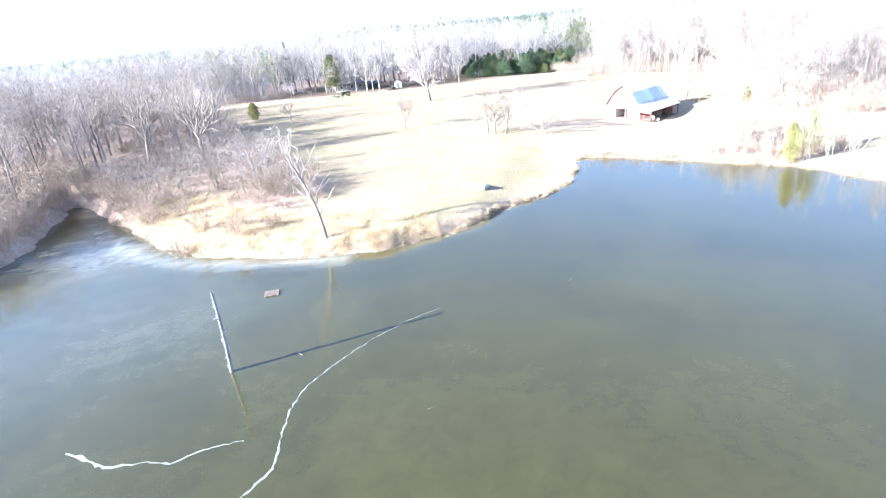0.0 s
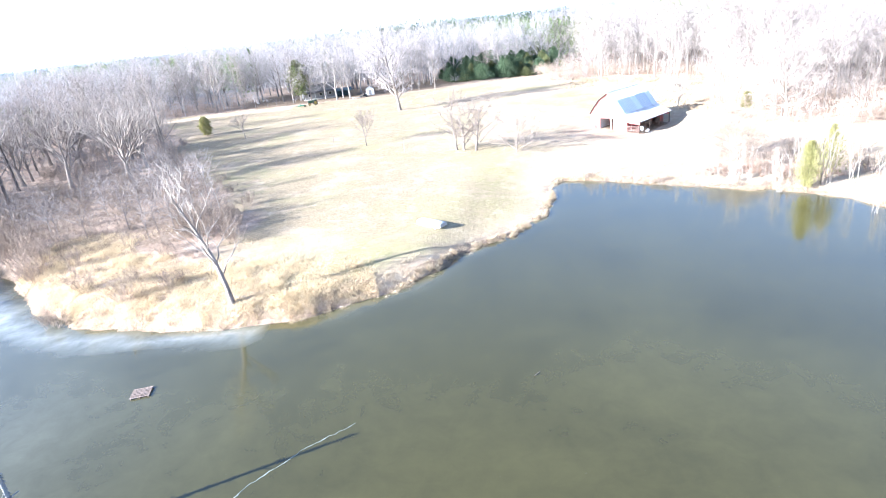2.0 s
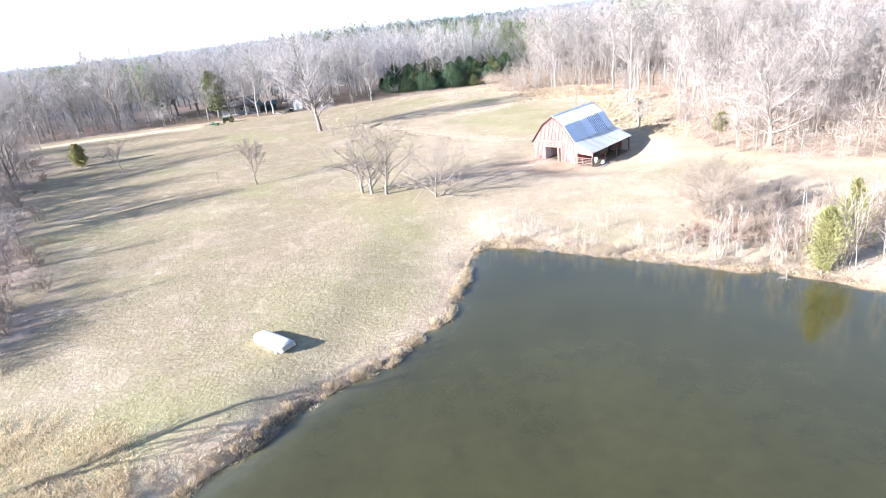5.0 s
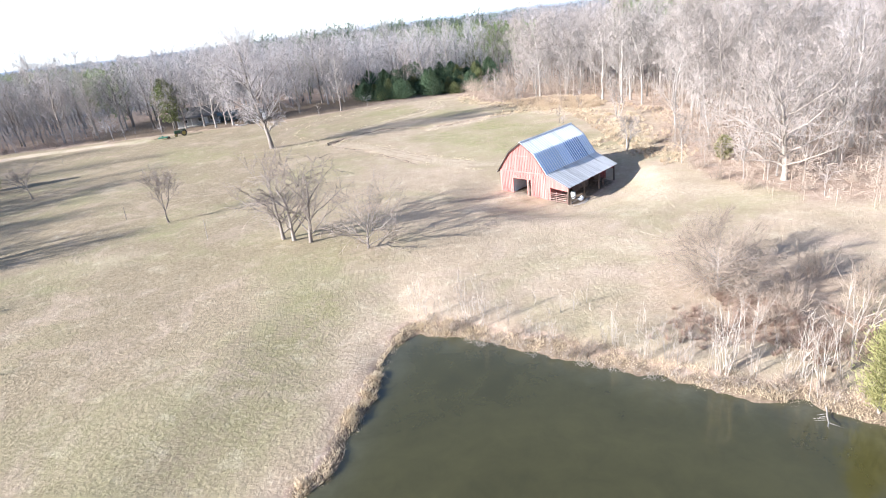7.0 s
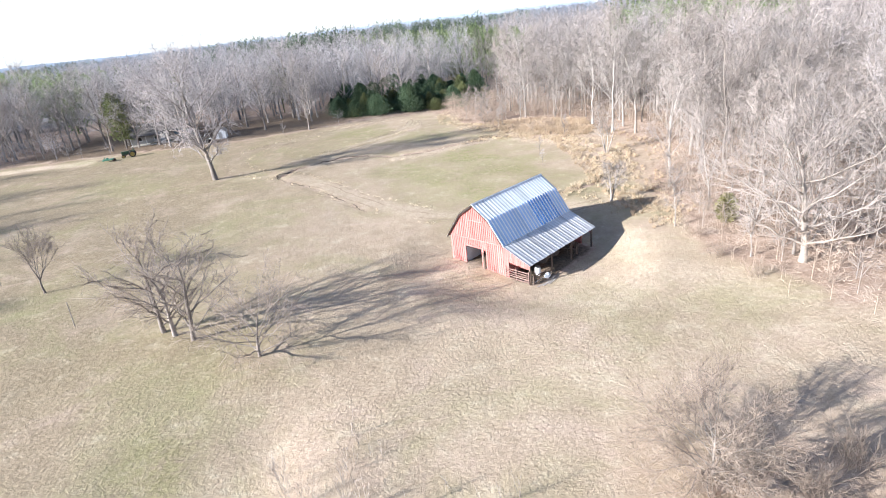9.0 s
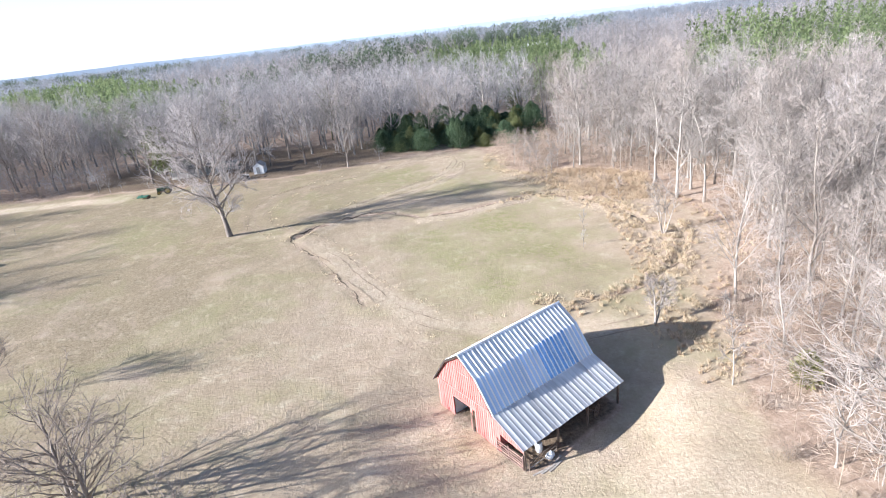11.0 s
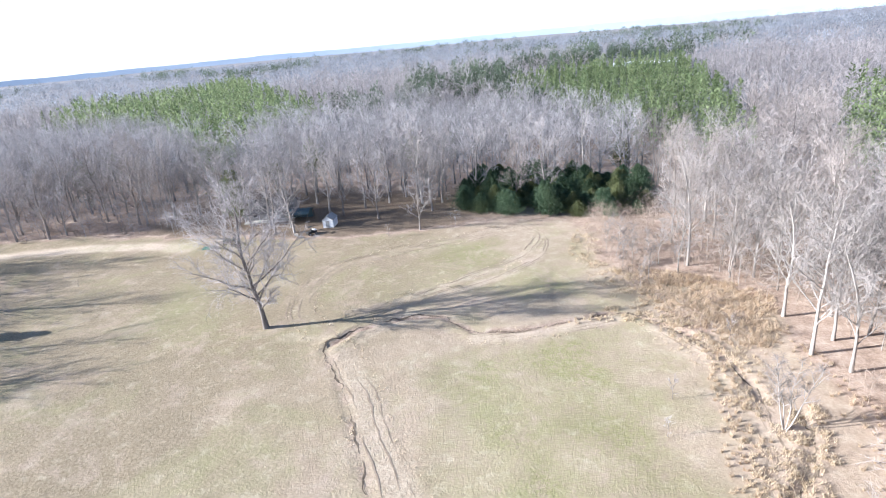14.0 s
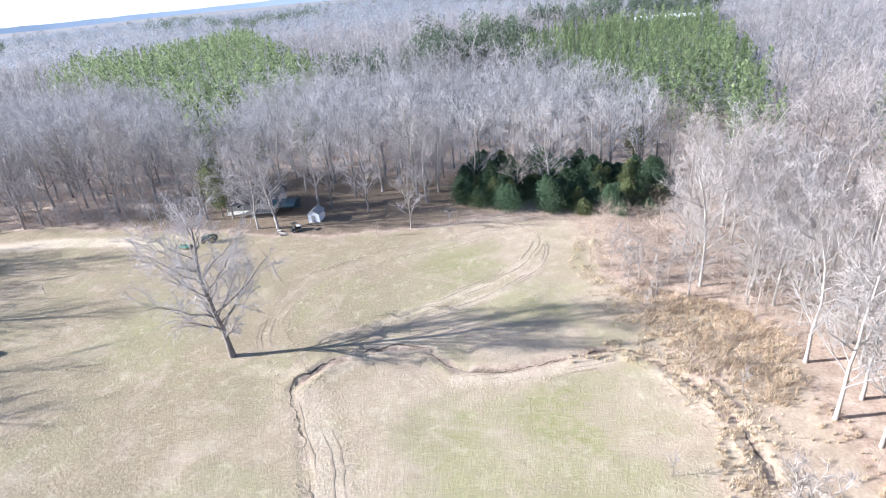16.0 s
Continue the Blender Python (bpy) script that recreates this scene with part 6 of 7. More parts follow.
def build_barn():
    turn = math.degrees(math.atan2(0.692, 0.722)) - 1.8
    barn = thing("barn", BARN, "weathered red board barn with gambrel metal roof and open lean-to", "barn", turn)
    rng = random.Random(80)
    step = 0.25
    # gable walls
    for name, x, door in (("front_wall", 0.0, True), ("back_wall", LONG - 0.03, False)):
        wall = part(name, box((0.06, 2 * HALF, 0.16), (x + 0.06, 0, EAVE - 0.1)), M_OLDWOOD, barn)
        n = int(2 * HALF / step)
        for k in range(n):
            y0 = -HALF + k * 2 * HALF / n
            y1 = y0 + 2 * HALF / n - 0.05
            c = (y0 + y1) / 2
            z0 = rng.uniform(-0.12, 0.02) + floor_at(c)
            out = rng.uniform(-0.008, 0.008)
            if door and -0.62 < c < 1.62:
                z0 = 2.0
            if door and -1.1 < c < -0.9:
                z0 = 1.95
            part("board", board(y0, y1, z0 if z0 < 1 else z0, EAVE, EAVE), M_RED, wall, m=pose(x + out, 0, 0))
            part("board", board(y0, y1, EAVE - 0.06, roof_at(y0) - 0.02, roof_at(y1) - 0.02), M_RED, wall, m=pose(x - 0.035 + out, 0, 0))
        for s in (1, -1):
            part("corner_post", box((0.15, 0.15, EAVE + 0.4), (x + 0.12, s * (HALF - 0.1), EAVE / 2 - 0.25), bevel=0.01), M_OLDWOOD, barn)
    part("eave_trim", box((0.03, 2 * HALF - 0.1, 0.13), (-0.06, 0, EAVE - 0.02), bevel=0.006), M_RED, barn)
    part("hay_door_trim", box((0.03, 1.9, 0.11), (-0.06, 0, 5.05), bevel=0.006), M_RED, barn)
    frame_part = part("door_frame", box((0.12, 0.13, 2.05), (0.05, 1.68, 1.0), bevel=0.01), M_RED, barn)
    part("door_jamb", box((0.12, 0.13, 2.25), (0.05, -0.68, 0.92), bevel=0.01), M_RED, frame_part)
    part("door_head", box((0.12, 2.5, 0.16), (0.05, 0.5, 2.08), bevel=0.01), M_RED, frame_part)
    # pale stall wall seen through the doorway
    part("stall_wall", box((4.6, 0.06, 2.1), (2.5, 1.72, 1.05)), M_WHITE, barn, "pale grey stall wall inside")
    part("loft_floor", box((LONG - 0.3, 2 * HALF - 0.2, 0.08), (LONG / 2, 0, EAVE - 0.25)), M_OLDWOOD, barn)
    # long walls
    n = int(LONG / 0.26)
    for name, y in (("north_side_wall", HALF - 0.03), ("lean_side_wall", -HALF)):
        wall = part(name, box((LONG, 0.05, 0.14), (LONG / 2, y - 0.02 if y > 0 else y + 0.06, 1.5)), M_OLDWOOD, barn)
        me = bpy.data.meshes.new("board")
        low = floor_at(y)
        bm = box((LONG / n - 0.025, 0.03, EAVE - low), (0, 0, (EAVE + low) / 2 - 0.05))
        bm.to_mesh(me), bm.free()
        me.materials.append(M_RED)
        for k in range(n):
            hang("board", me, wall, m=pose((k + 0.5) * LONG / n, y + rng.uniform(-0.008, 0.008), rng.uniform(-0.04, 0.02)))
    # roof slopes: (name, upper y, upper z, lower y, lower z)
    over, sheets = 0.3, 13
    wide = (LONG + 2 * over) / sheets
    for name, ya, za, yb, zb, mt in (("upper_roof", 0, RIDGE, -BREAK_Y, BREAK_Z, M_ZINC), ("steep_roof", -BREAK_Y, BREAK_Z, -HALF - 0.12, EAVE - 0.1, M_ZINCSKY), ("lean_to_roof", -HALF - 0.02, EAVE + 0.02, -LEAN_Y - 0.25, LEAN_Z, M_ZINCOLD),
                                     ("far_upper_roof", 0, RIDGE, BREAK_Y, BREAK_Z, M_ZINC), ("far_steep_roof", BREAK_Y, BREAK_Z, HALF + 0.3, EAVE - 0.35, M_ZINC)):
        ln = math.hypot(yb - ya, zb - za) + 0.06
        ang = math.degrees(math.atan2(za - zb, abs(yb - ya)))
        flip = yb > ya
        deck = part(name, box((LONG + 0.2, ln - 0.1, 0.04), (LONG / 2, 0, 0)), M_OLDWOOD, barn, "underside boards of the roof", pose(0, (ya + yb) / 2, (za + zb) / 2 + 0.0, -ang if flip else ang, 0, 0))
        shape = (0.05, 0.035, 0.09) if "steep" in name else (0.03, 0.02, 0.07) if "upper" in name else (0.009, 0.02, 0.05)
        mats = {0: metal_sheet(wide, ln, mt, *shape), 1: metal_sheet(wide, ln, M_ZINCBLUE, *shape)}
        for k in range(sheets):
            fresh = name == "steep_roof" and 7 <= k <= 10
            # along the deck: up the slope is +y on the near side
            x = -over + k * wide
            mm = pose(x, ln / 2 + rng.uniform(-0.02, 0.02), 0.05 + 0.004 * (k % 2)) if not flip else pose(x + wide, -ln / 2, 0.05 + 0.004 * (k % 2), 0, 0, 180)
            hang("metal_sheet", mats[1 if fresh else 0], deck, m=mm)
    part("ridge_cap", prism([(-0.13, -0.075), (0, 0.01), (0.13, -0.075), (0.13, -0.055), (0, 0.03), (-0.13, -0.055)], LONG + 2 * over), M_ZINC, barn, "bent metal ridge cap", pose(-over, 0, RIDGE + 0.1))
    # dark barge boards on the front and back gables
    for x in (-0.28, LONG + 0.24):
        for ya, yb in ((0, BREAK_Y), (BREAK_Y, HALF + 0.3), (0, -BREAK_Y), (-BREAK_Y, -HALF)):
            za, zb = (roof_at(min(abs(q), HALF)) - (0.25 if abs(q) > HALF else 0) for q in (ya, yb))
            part("barge_board", prism([(ya, za - 0.17), (yb, zb - 0.17), (yb, zb), (ya, za)], 0.04), M_TARRED, barn, m=pose(x, 0, 0.0))
    # lean-to: posts, beam, rafters, gable boards and gate
    for x in (0.1, 3.8, 7.4, LONG - 0.1):
        part("post", box((0.16, 0.16, LEAN_Z + 0.75), (x, -LEAN_Y + 0.05, LEAN_Z / 2 - 0.4), bevel=0.015), M_OLDWOOD, barn)
    part("eave_beam", box((LONG, 0.12, 0.18), (LONG / 2, -LEAN_Y + 0.05, LEAN_Z - 0.02)), M_OLDWOOD, barn)
    for k in range(9):
        x = 0.25 + k * (LONG - 0.5) / 8
        part("rafter", prism([(-HALF, EAVE - 0.2), (-LEAN_Y, LEAN_Z - 0.16), (-LEAN_Y, LEAN_Z - 0.04), (-HALF, EAVE - 0.06)], 0.07), M_OLDWOOD, barn, m=pose(x, 0, 0))
    n = 14
    slope = lambda y: EAVE + (LEAN_Z - EAVE) * (-HALF - y) / (LEAN_Y - HALF)
    for k in range(n):
        y1 = -HALF - 0.02 - k * (LEAN_Y - HALF) / n
        y0 = y1 - (LEAN_Y - HALF) / n + 0.02
        part("lean_to_board", board(y0, y1, 1.0 + 0.35 * (1 - k / n) + rng.uniform(-0.03, 0.03) if k > 1 else floor_at(y0) - 0.05, slope(y0) - 0.06, slope(y1) - 0.06), M_RED, barn, m=pose(rng.uniform(-0.006, 0.006), 0, 0))
    # back end of the lean-to
    for k in range(n):
        y1 = -HALF - 0.02 - k * (LEAN_Y - HALF) / n
        y0 = y1 - (LEAN_Y - HALF) / n + 0.02
        part("lean_to_board", board(y0, y1, floor_at(y0) - 0.05 if k < 8 else 1.0, slope(y0) - 0.06, slope(y1) - 0.06), M_RED, barn, m=pose(LONG - 0.03, 0, 0))

    # things in and by the lean-to
    m0 = pose(*BARN, 0, 0, turn)

    def put(name, x, y, label, category, spin=0.0, group=""):
        p = m0 @ Vector((x, y, 0))
        return thing(name, (p.x, p.y, gz(p.x, p.y)), label, category, turn + spin, group)

    gate = put("farm_gate", -0.12, -5.2, "dull red wooden pole gate closing a lean-to", "gate")
    for k in range(5):
        part("rail", rod((0, -1.5, 0.2 + 0.24 * k), (rng.uniform(-0.04, 0.04), 1.45, 0.2 + 0.25 * k + rng.uniform(-0.05, 0.05)), 0.045, 0.04, 7), M_REDRAIL, gate)
    for y in (-1.45, 0.1, 1.4):
        part("upright", box((0.06, 0.1, 1.4), (0.05, y, 0.66), bevel=0.01), M_REDRAIL, gate)
    part("brace", rod((0.03, -1.4, 0.2), (0.03, 1.4, 1.2), 0.03, 0.03, 6), M_REDRAIL, gate)
    side = put("rail_fence", 1.6, -6.9, "low rail fence of pale poles under an eave", "fence")
    for k in range(3):
        part("rail", rod((-1.3, 0, 0.18 + 0.3 * k), (1.9, rng.uniform(-0.1, 0.1), 0.15 + 0.28 * k), 0.045, 0.04, 7), M_SNAG if k == 0 else M_OLDWOOD, side)
    for x in (-1.25, 1.8):
        part("post", rod((x, 0, -0.1), (x, 0, 1.0), 0.06, 0.055, 8), M_OLDWOOD, side)
    for k in range(4):
        pl = put("loose_plank", 1.1 + 0.5 * k, -7.6 - 0.15 * (k % 3), "pale loose plank lying on trampled ground", "plank", spin=-12 + 9 * k, group="loose planks by the barn")
        part("plank", box((1.9 - 0.2 * k, 0.16, 0.04), (0, 0, 0.04), (0, 0, 0), 0.006), M_SNAG, pl)
    barrel = put("plastic_barrel", 2.3, -6.0, "white plastic barrel standing under the eave", "barrel")
    bm = rod((0, 0, 0), (0, 0, 0.2), 0.24, 0.26, 16)
    rod((0, 0, 0.2), (0, 0, 0.7), 0.3, 0.3, 16, bm), rod((0, 0, 0.7), (0, 0, 0.9), 0.29, 0.26, 16, bm)
    drum = part("drum", bm, M_WHITE, barrel)
    part("lid", rod((0, 0, 0.9), (0, 0, 0.94), 0.27, 0.25, 16), M_GREY, drum)
    sack = put("feed_sack", 2.5, -7.0, "slumped white feed sack on the ground", "sack")
    bm = bmesh.new()
    bmesh.ops.create_uvsphere(bm, u_segments=12, v_segments=8, radius=0.5)
    for v in bm.verts:
        v.co = (v.co.x * 0.9, v.co.y * 0.6, max(-0.02, v.co.z * 0.6 + 0.16 + 0.06 * math.sin(9 * v.co.x)))
    part("bag", bm, M_WHITE, sack)
    rake = put("hay_rake", 8.3, -5.6, "rusty wheeled hay rake stored in shade", "hay rake", spin=20)
    for y in (-1.1, 1.1):
        v = []
        ring = bmesh.new()
        for k in range(16):
            a, b = 6.283 * k / 16, 6.283 * (k + 1) / 16
            rod((0.6 * math.cos(a), y, 0.6 + 0.6 * math.sin(a)), (0.6 * math.cos(b), y, 0.6 + 0.6 * math.sin(b)), 0.035, 0.035, 5, ring)
        rim = part("wheel", ring, M_STEEL, rake)
        for k in range(8):
            a = 6.283 * k / 8
            part("spoke", rod((0, y, 0.6), (0.58 * math.cos(a), y, 0.6 + 0.58 * math.sin(a)), 0.015, 0.015, 5), M_STEEL, rim)
    part("axle", rod((0, -1.2, 0.6), (0, 1.2, 0.6), 0.05, 0.05, 8), M_STEEL, rake)
    part("drawbar", rod((0, 0, 0.6), (2.1, 0, 0.35), 0.05, 0.04, 6), M_STEEL, rake)
    for k in range(13):
        y = -1.05 + 0.175 * k
        seg = bmesh.new()
        for j in range(5):
            a, b = 1.9 + 0.42 * j, 1.9 + 0.42 * (j + 1)
            rod((-0.1 + 0.5 * math.cos(a), y, 0.55 + 0.5 * math.sin(a)), (-0.1 + 0.5 * math.cos(b), y, 0.55 + 0.5 * math.sin(b)), 0.012, 0.012, 4, seg)
        part("tine", seg, M_STEEL, rake)
    for k, (x, y, r, l, a) in enumerate(((5.2, -4.7, 0.6, 1.2, 20), (6.6, -4.7, 0.6, 1.2, -15), (9.9, -4.7, 0.55, 1.1, 60))):
        hay = put("hay_bale", x, y, "old round hay bale in the shade of a lean-to", "hay bale", spin=a, group="hay bales")
        bm = rod((-l / 2, 0, r), (l / 2, 0, r), r, r, 18)
        bmesh.ops.bevel(bm, geom=[e for e in bm.edges if abs(e.verts[0].co.x - e.verts[1].co.x) < 0.01], offset=0.06, segments=2, affect="EDGES")
        part("bale", bm, M_OLDWOOD, hay)
    # added dark strip over the narrow opening, standing in for its shade
    door = put("slot_dark_strip", -0.16, -1.0, "dark narrow strip added over the slot beside the barn doorway", "plank")
    part("plank", box((0.05, 0.22, 1.95), (0, 0, 0.95), (0, -3, 0), 0.008), M_OLDWOOD, door)


build_barn()


# ---- on the pond and its bank ----
def build_boat():
    x, y = 3.2, 76.35
    boat = thing("jon_boat", (x, y, gz(x, y) - 0.03), "upturned white flat-bottomed boat lying on the grass", "boat", math.degrees(math.atan2(-3.0, 3.5)))
    boat.scale = (0.9, 0.84, 0.84)
    # hull upside down: stations from bow (-) to stern (+); each: half bottom, half gunwale, bottom height
    st = [(-2.15, 0.40, 0.50, 0.62), (-1.9, 0.56, 0.64, 0.70), (-1.3, 0.66, 0.74, 0.69), (0.0, 0.71, 0.80, 0.66), (1.3, 0.70, 0.80, 0.63), (2.0, 0.68, 0.78, 0.62)]
    v, f = [], []
    for s, hb, hg, z in st:
        v += [(s, -hg, 0.12), (s, -hb - 0.04, z - 0.06), (s, -hb + 0.06, z), (s, 0, z + 0.02), (s, hb - 0.06, z), (s, hb + 0.04, z - 0.06), (s, hg, 0.12)]
    for k in range(len(st) - 1):
        f += [[7 * k + j, 7 * k + j + 1, 7 * k + j + 8, 7 * k + j + 7] for j in range(6)]
    e = 7 * (len(st) - 1)
    f += [[0, 6, 4, 2], [e, e + 2, e + 4, e + 6]]
    tri = [[0, 2, 1], [4, 6, 5], [2, 4, 3], [e, e + 1, e + 2], [e + 4, e + 5, e + 6], [e + 2, e + 3, e + 4]]
    hang("hull", mesh("hull", v, [f, tri], M_HULL), boat)
    for sgn in (1, -1):
        bm = bmesh.new()
        for a, b in zip(st, st[1:]):
            rod((a[0], sgn * a[2], 0.12), (b[0], sgn * b[2], 0.12), 0.035, 0.035, 6, bm)
        part("gunwale", bm, M_HULL, boat)
    for row in (-0.12, 0.16):
        for k in range(7):
            part("scuff_mark", box((0.14, 0.05, 0.006), (-0.8 + 0.3 * k, row, 0.694 - 0.007 * k), (0, 1.2, 8 * (k % 3 - 1))), M_GREY, boat, "worn grey scuff mark")
    part("transom", box((0.05, 1.25, 0.42), (2.02, 0, 0.38), bevel=0.01), M_GREY, boat, "dull grey transom board")
    part("support_block", box((0.35, 0.25, 0.22), (-1.7, 0.7, 0.1), (0, 0, 20), 0.02), M_SAND, boat)
    part("support_block", box((0.35, 0.25, 0.24), (1.4, -0.86, 0.1), (0, 0, -15), 0.02), M_SAND, boat, "pale broken block")


build_boat()


def build_pond_things():
    # the dead trunk that stands in the pond
    post = thing("standing_dead_tree", (-17.55, 36.2, -0.6), "tall silvered dead trunk standing in the frozen pond", "dead tree")
    rng = random.Random(90)
    main = run(rng, (0, 0, 0), unit((0.03, 0.06, 1)), 7.2, 0.15, 0.08, 12, 0.008)
    v, f = tubes(main, 9)
    hang("stem", mesh("stem", v, [f], M_POST, True), post)
    flakes = []
    for k in range(170):
        p, d, r = along(main, rng.uniform(0.12, 0.98))
        a = rng.uniform(0, 6.28)
        o = (math.cos(a), math.sin(a), rng.uniform(-0.9, 0.9))
        s = tuple(p[c] + (o[c] * r * 0.8 if c < 2 else 0) for c in range(3))
        flakes.append((*s, *(s[c] + o[c] * rng.uniform(0.06, 0.24) for c in range(3)), rng.uniform(0.02, 0.05)))
    v, f = spikes(flakes)
    tagged(hang("shaggy_bark", mesh("shaggy_bark", v, [f], M_POST), post), "peeling shaggy grey bark and dead ivy", kind="stuff")
    for fr, a, ln in ((0.55, 0.4, 0.5), (0.42, 2.6, 0.4), (0.7, 4.4, 0.45), (0.3, 1.4, 0.35)):
        p, d, r = along(main, fr)
        part("branch_stub", rod(p, (p[0] + ln * math.cos(a), p[1] + ln * math.sin(a), p[2] + 0.25), 0.06, 0.03, 6), M_POST, post)
    # the bank snag
    snag = thing("dead_tree", (-15.0, 60.7, gz(-15.0, 60.7)), "pale dead tree with broken limbs on the bank", "dead tree")
    wood, twig = crown_tree(92, 12.6, 0.24, 2.5, (13, 3, 2, 1), 0.22, lean=(-0.07, 0.03), top=0.97, twig=0.5, twig_r=0.014, fine_r=0.026, sag=-0.06)
    hang("trunk", mesh("trunk", *wood, M_BARK, True), snag)
    hang("crown", mesh("crown", *twig, M_PALE), snag)
    snag2 = thing("dead_tree", (-35.4, 97.5, gz(-35.4, 97.5)), "leaning dead tree with short broken limbs", "dead tree")
    wood, twig = grow(93, 9.5, 0.24, 2.6, 0.35, 9, 4, 3, lean=(-0.2, 0.05), rise=1.0, twig_len=0.8, twig_r=0.022)
    hang("trunk", mesh("trunk", *wood, M_BARK, True), snag2)
    hang("crown", mesh("crown", *twig, M_TWIG), snag2)
    # the pallet frozen into the ice
    pal = thing("wooden_pallet", (-18.4, 49.6, 0.0), "reddish wooden pallet frozen into the pond ice", "pallet", 12)
    pal.scale = (0.8, 0.8, 0.9)
    for k in range(3):
        part("bearer", box((0.1, 1.5, 0.1), (-0.75 + 0.75 * k, 0, 0.05), bevel=0.008), M_PALLET, pal)
    for k in range(7):
        part("slat", box((1.75, 0.12, 0.03), (0, -0.69 + 0.23 * k, 0.118), (0, 0, 1.5 * (k % 3 - 1)), 0.005), M_PALLET, pal)
    # small sticks frozen into the ice
    rng = random.Random(94)
    for x, y, a in ((-12.6, 37.9, 140), (10.5, 47, 40), (4, 70.2, 60), (15.5, 82, 80), (-2, 30, 20)):
        seg = run(rng, (-0.3, 0, 0.02), (1, 0, 0.0), 0.6, 0.03, 0.015, 3, 0.12)
        v, f = tubes([(*s[:2], 0.025, *s[3:5], 0.03, *s[6:]) for s in seg], 5)
        ob = tagged(new("floating_stick", mesh("floating_stick", v, [f], M_BARK)), "small brown stick frozen in the pond ice", "stick", "sticks in the ice")
        ob.matrix_basis = pose(x, y, 0, 0, 0, a)


build_pond_things()


# ---- the yard in the woods ----
def gabled(parent, lx, ly, wall_h, roof_h, wall_mat, roof_mat, over=0.3):
    body = part("walls", prism([(-ly / 2, 0), (ly / 2, 0), (ly / 2, wall_h), (0, wall_h + roof_h), (-ly / 2, wall_h)], lx), wall_mat, parent, m=pose(-lx / 2, 0, -0.1))
    for s in (1, -1):
        y, z = ly / 2 + over, wall_h - over * roof_h / (ly / 2)
        part("roof_slope", prism([(0, wall_h + roof_h + 0.02), (s * y, z + 0.02), (s * y, z + 0.14), (0, wall_h + roof_h + 0.16)], lx + 2 * over), roof_mat, parent, m=pose(-lx / 2 - over, 0, -0.1))
    return body


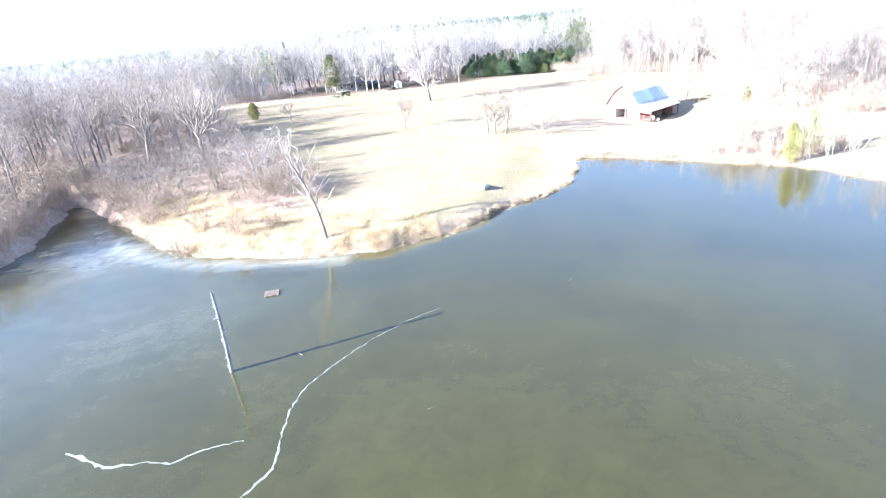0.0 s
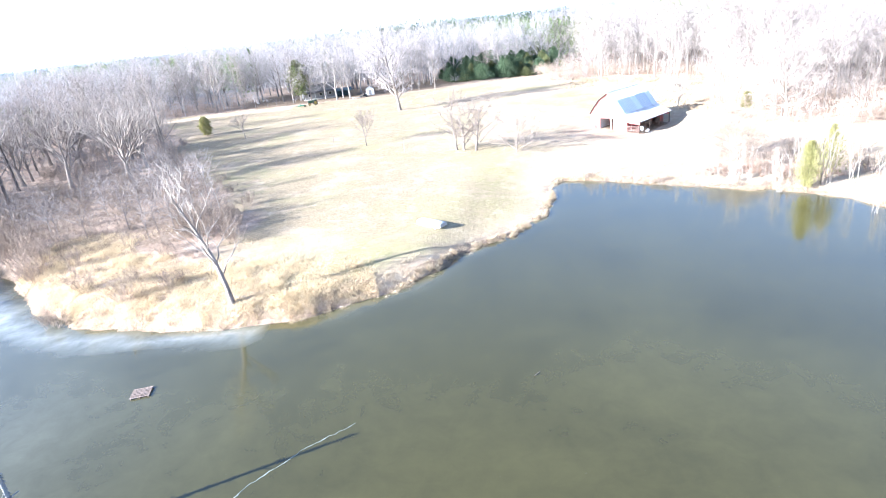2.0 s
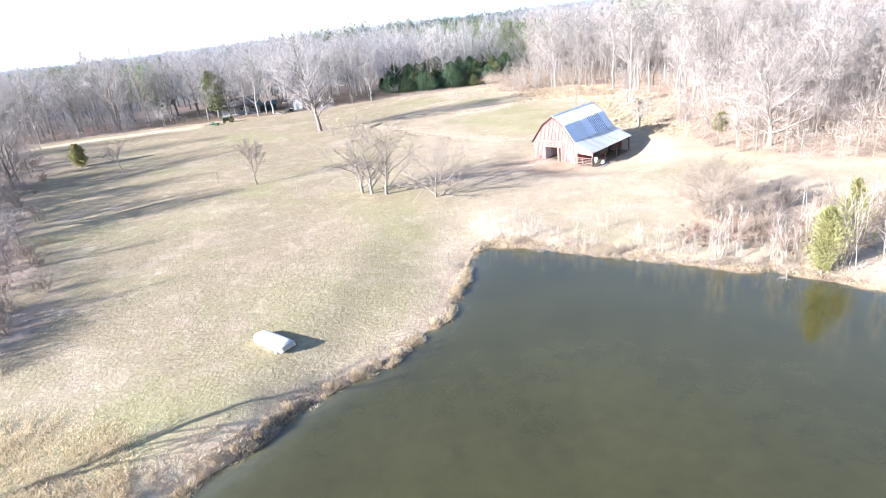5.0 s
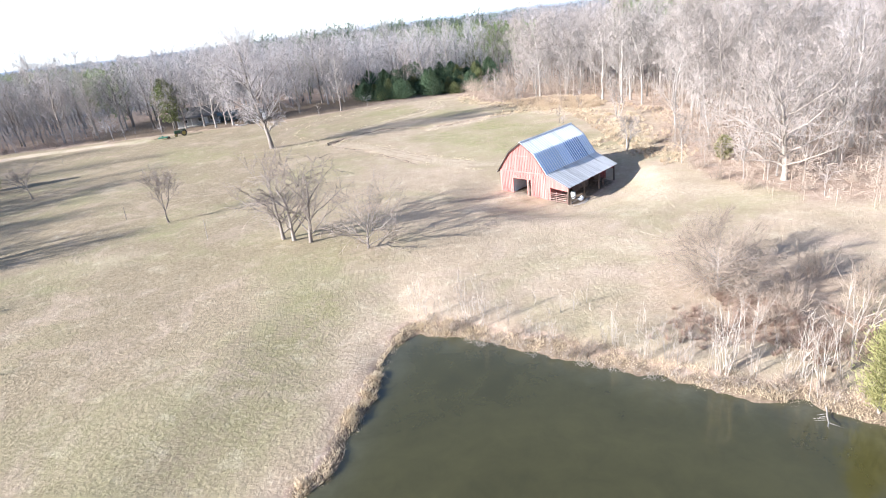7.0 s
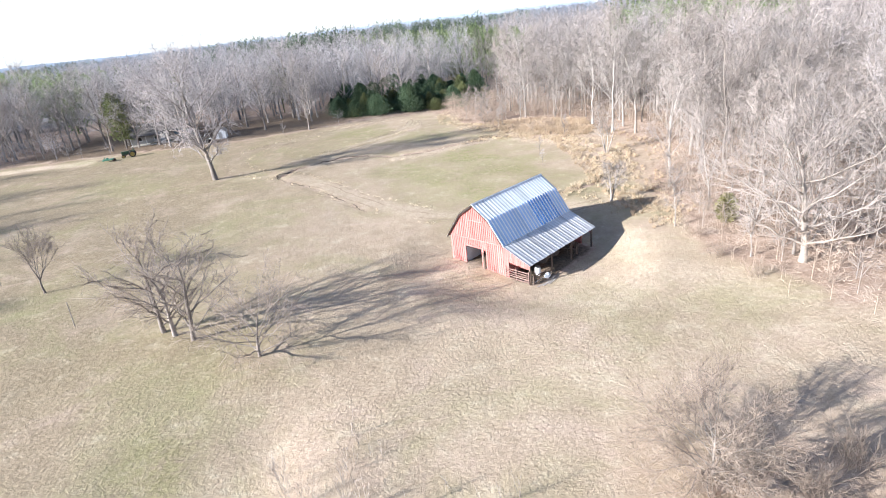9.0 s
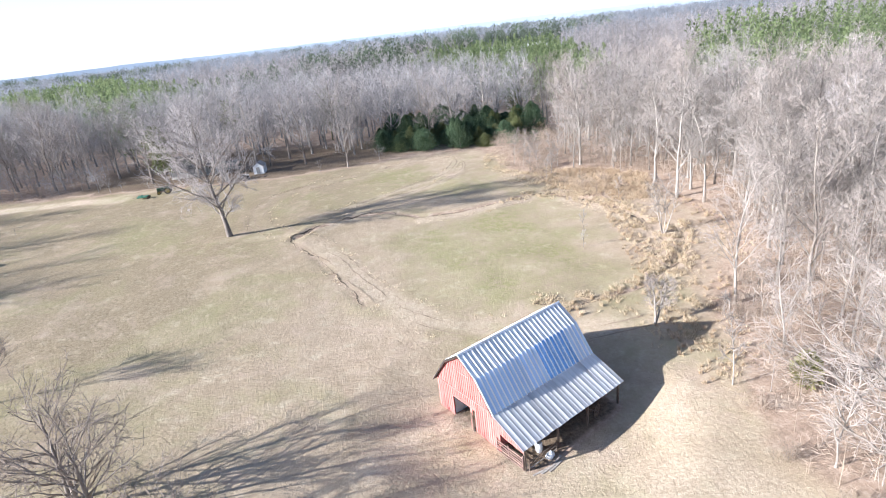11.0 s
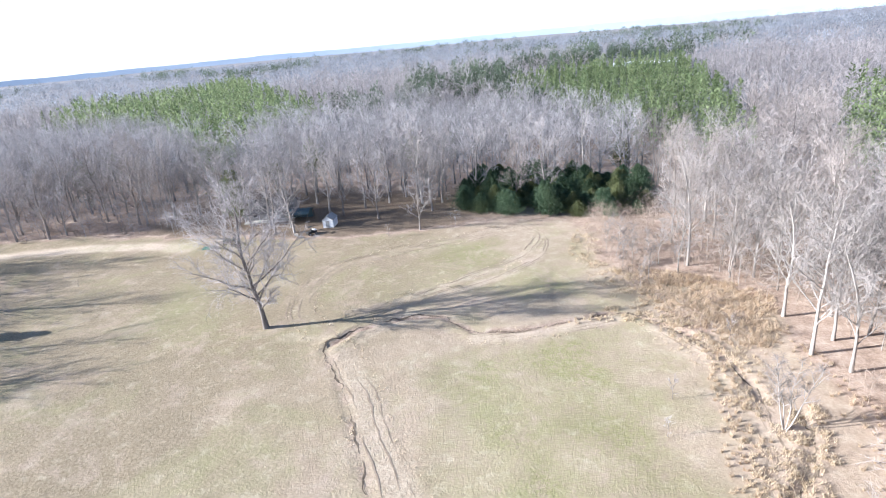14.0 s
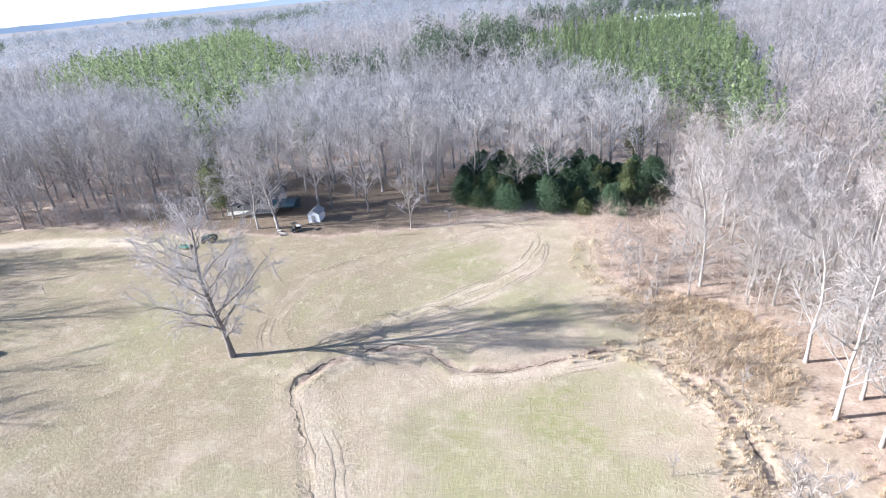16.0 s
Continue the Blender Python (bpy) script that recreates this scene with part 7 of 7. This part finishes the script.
def build_yard():
    def spot(name, x, y, label, category, turn):
        return thing(name, (x, y, gz(x, y)), label, category, turn)

    house = spot("house", -40.0, 229.8, "low grey house with a shingle roof among trees", "house", 18)
    gabled(house, 12, 7.5, 2.7, 2.2, M_GREY, M_SHINGLE, 0.5)
    for x in (-3.6, 0.4, 3.8):
        win = part("window", box((1.1, 0.08, 1.1), (x, -3.78, 1.5)), M_WHITE, house)
        part("pane", box((0.92, 0.03, 0.92), (x, -3.83, 1.5)), M_GLASS, win)
    d = part("door", box((0.95, 0.08, 2.0), (2.1, -3.79, 1.0)), M_WHITE, house)
    part("handle", rod((1.75, -3.83, 1.0), (1.75, -3.9, 1.0), 0.03, 0.03, 6), M_STEEL, d)
    for x in (-5.6, -1.9, 1.9, 5.6):
        part("porch_post", box((0.14, 0.14, 2.5), (x, -5.9, 1.2)), M_WHITE, house)
    part("porch_roof", prism([(-3.6, 2.75), (-6.3, 2.35), (-6.3, 2.47), (-3.6, 2.9)], 12.4), M_SHINGLE, house, m=pose(-6.2, 0, 0))
    part("porch_floor", box((12, 2.4, 0.3), (0, -5.0, 0.05)), M_SAND, house)
    part("chimney", box((0.8, 0.8, 2.0), (2.5, 0.8, 4.9), bevel=0.02), M_ROCK, house)

    port = spot("carport", -30.2, 227.0, "open carport roofed with dark teal sheeting", "carport", 14)
    for x in (-2.6, 2.6):
        for y in (-2.4, 2.4):
            part("post", rod((x, y, -0.1), (x, y, 2.3), 0.05, 0.05, 8), M_STEEL, port)
    part("roof", prism([(-2.8, 2.2), (-1.4, 2.75), (0, 2.95), (1.4, 2.75), (2.8, 2.2), (2.8, 2.25), (1.4, 2.81), (0, 3.02), (-1.4, 2.81), (-2.8, 2.25)], 6.0), M_TARP, port, m=pose(-3, 0, 0))
    part("back_sheet", box((5.6, 0.04, 2.2), (0, 2.5, 1.1)), M_TARP, port)

    shed = spot("garden_shed", -20.0, 223.6, "small white gabled shed with a grey roof", "shed", 100)
    gabled(shed, 3.6, 2.6, 2.0, 0.9, M_WHITE, M_GREY, 0.12)
    d = part("door", box((0.06, 0.85, 1.75), (-1.82, 0.1, 0.85)), M_GREY, shed)
    part("hinge", box((0.03, 0.2, 0.06), (-1.86, 0.4, 1.4)), M_STEEL, d)

    cart = spot("utility_cart", -21.6, 217.0, "dark utility cart with a white hood on leaves", "vehicle", 60)
    part("body", box((2.3, 1.25, 0.5), (0, 0, 0.65), bevel=0.06), M_RUBBER, cart)
    part("hood", box((0.75, 1.15, 0.3), (0.85, 0, 1.0), (0, 10, 0), 0.08), M_WHITE, cart)
    part("seat", box((0.5, 1.1, 0.45), (-0.1, 0, 1.05), bevel=0.06), M_RUBBER, cart)
    part("canopy", box((1.3, 1.2, 0.06), (-0.15, 0, 1.95), bevel=0.02), M_RUBBER, cart)
    for x in (-0.7, 0.45):
        for y in (-0.52, 0.52):
            part("canopy_post", rod((x, y, 0.85), (x, y, 1.95), 0.025, 0.025, 6), M_STEEL, cart)
    for x in (-0.75, 0.8):
        for y in (-0.6, 0.6):
            w = hang("wheel", mesh("wheel", *wheel(0.33, 0.24, (x, y, 0.33)), M_RUBBER, True), cart)
            part("rim", rod((x, y - 0.08, 0.33), (x, y + 0.08, 0.33), 0.23, 0.23, 12), M_GREY, w)
    bits = spot("cinder_block", -25.2, 216.0, "pale concrete block dropped on leaves", "block", 20)
    bm = box((0.9, 0.5, 0.35), (0, 0, 0.17), bevel=0.03)
    part("block", bm, M_SAND, bits)

    tr = spot("tractor", -37.9, 208.6, "dark green farm tractor with black tyres parked by the drive", "tractor", 200)
    part("hood", box((1.7, 0.7, 0.75), (0.75, 0, 1.15), bevel=0.08), M_TRACTOR, tr)
    part("chassis", box((3.0, 0.45, 0.35), (0.1, 0, 0.7), bevel=0.03), M_STEEL, tr)
    part("seat", box((0.5, 0.5, 0.5), (-0.75, 0, 1.4), bevel=0.06), M_RUBBER, tr)
    for y in (-0.75, 0.75):
        part("fender", prism([(-0.16, 1.45), (0.16, 1.45), (0.16, 1.52), (-0.16, 1.52)], 1.3), M_TRACTOR, tr, m=pose(-1.5, y, 0))
        w = hang("wheel", mesh("wheel", *wheel(0.75, 0.42, (-0.8, y, 0.75)), M_RUBBER, True), tr)
        part("rim", rod((-0.8, y - 0.14, 0.75), (-0.8, y + 0.14, 0.75), 0.5, 0.5, 14), M_YELLOW, w)
        w = hang("wheel", mesh("wheel", *wheel(0.42, 0.24, (1.25, y * 0.85, 0.42)), M_RUBBER, True), tr)
        part("rim", rod((1.25, y * 0.85 - 0.08, 0.42), (1.25, y * 0.85 + 0.08, 0.42), 0.28, 0.28, 12), M_YELLOW, w)
    part("exhaust", rod((1.0, 0.1, 1.5), (1.0, 0.1, 2.15), 0.04, 0.035, 8), M_STEEL, tr)
    part("roll_bar", rod((-1.15, -0.5, 1.1), (-1.15, -0.5, 2.2), 0.04, 0.04, 6, rod((-1.15, 0.5, 1.1), (-1.15, 0.5, 2.2), 0.04, 0.04, 6, rod((-1.15, -0.5, 2.2), (-1.15, 0.5, 2.2), 0.04, 0.04, 6))), M_TRACTOR, tr)
    part("steering_wheel", rod((-0.25, 0, 1.65), (-0.28, 0, 1.69), 0.2, 0.2, 14), M_RUBBER, tr)

    mow = spot("mowing_deck", -41.1, 204.7, "low teal-green towed mowing deck on dry grass", "mower", 195)
    part("deck", box((2.3, 1.5, 0.28), (0, 0, 0.5), bevel=0.07), M_MOWER, mow)
    part("gearbox", box((0.5, 0.45, 0.3), (0.1, 0, 0.78), bevel=0.05), M_MOWER, mow)
    part("drawbar", rod((1.1, 0, 0.5), (2.3, 0, 0.4), 0.06, 0.05, 6), M_STEEL, mow)
    part("hitch_frame", rod((0.9, -0.5, 0.6), (0.6, 0, 1.15), 0.04, 0.04, 6, rod((0.9, 0.5, 0.6), (0.6, 0, 1.15), 0.04, 0.04, 6)), M_MOWER, mow)
    for y in (-0.55, 0.55):
        w = hang("wheel", mesh("wheel", *wheel(0.3, 0.2, (-1.25, y, 0.3)), M_RUBBER, True), mow)
        part("rim", rod((-1.25, y - 0.08, 0.3), (-1.25, y + 0.08, 0.3), 0.18, 0.18, 10), M_STEEL, w)
    for k, (x, y, a) in enumerate(((-23.4, 214.7, 15), (-22.9, 214.3, 28), (-23.9, 215.2, -8))):
        log = spot("cut_log", x, y, "pale cut log lying on leaves", "log", a)
        part("wood", rod((-0.8, 0, 0.13), (0.8, 0, 0.13), 0.14, 0.12, 9), M_SNAG, log)

    far = spot("far_barn", 66, 600, "long low building with a white metal roof far off", "building", 6)
    gabled(far, 46, 10, 7, 2.2, M_GREY, M_WHITE, 0.6)


build_yard()
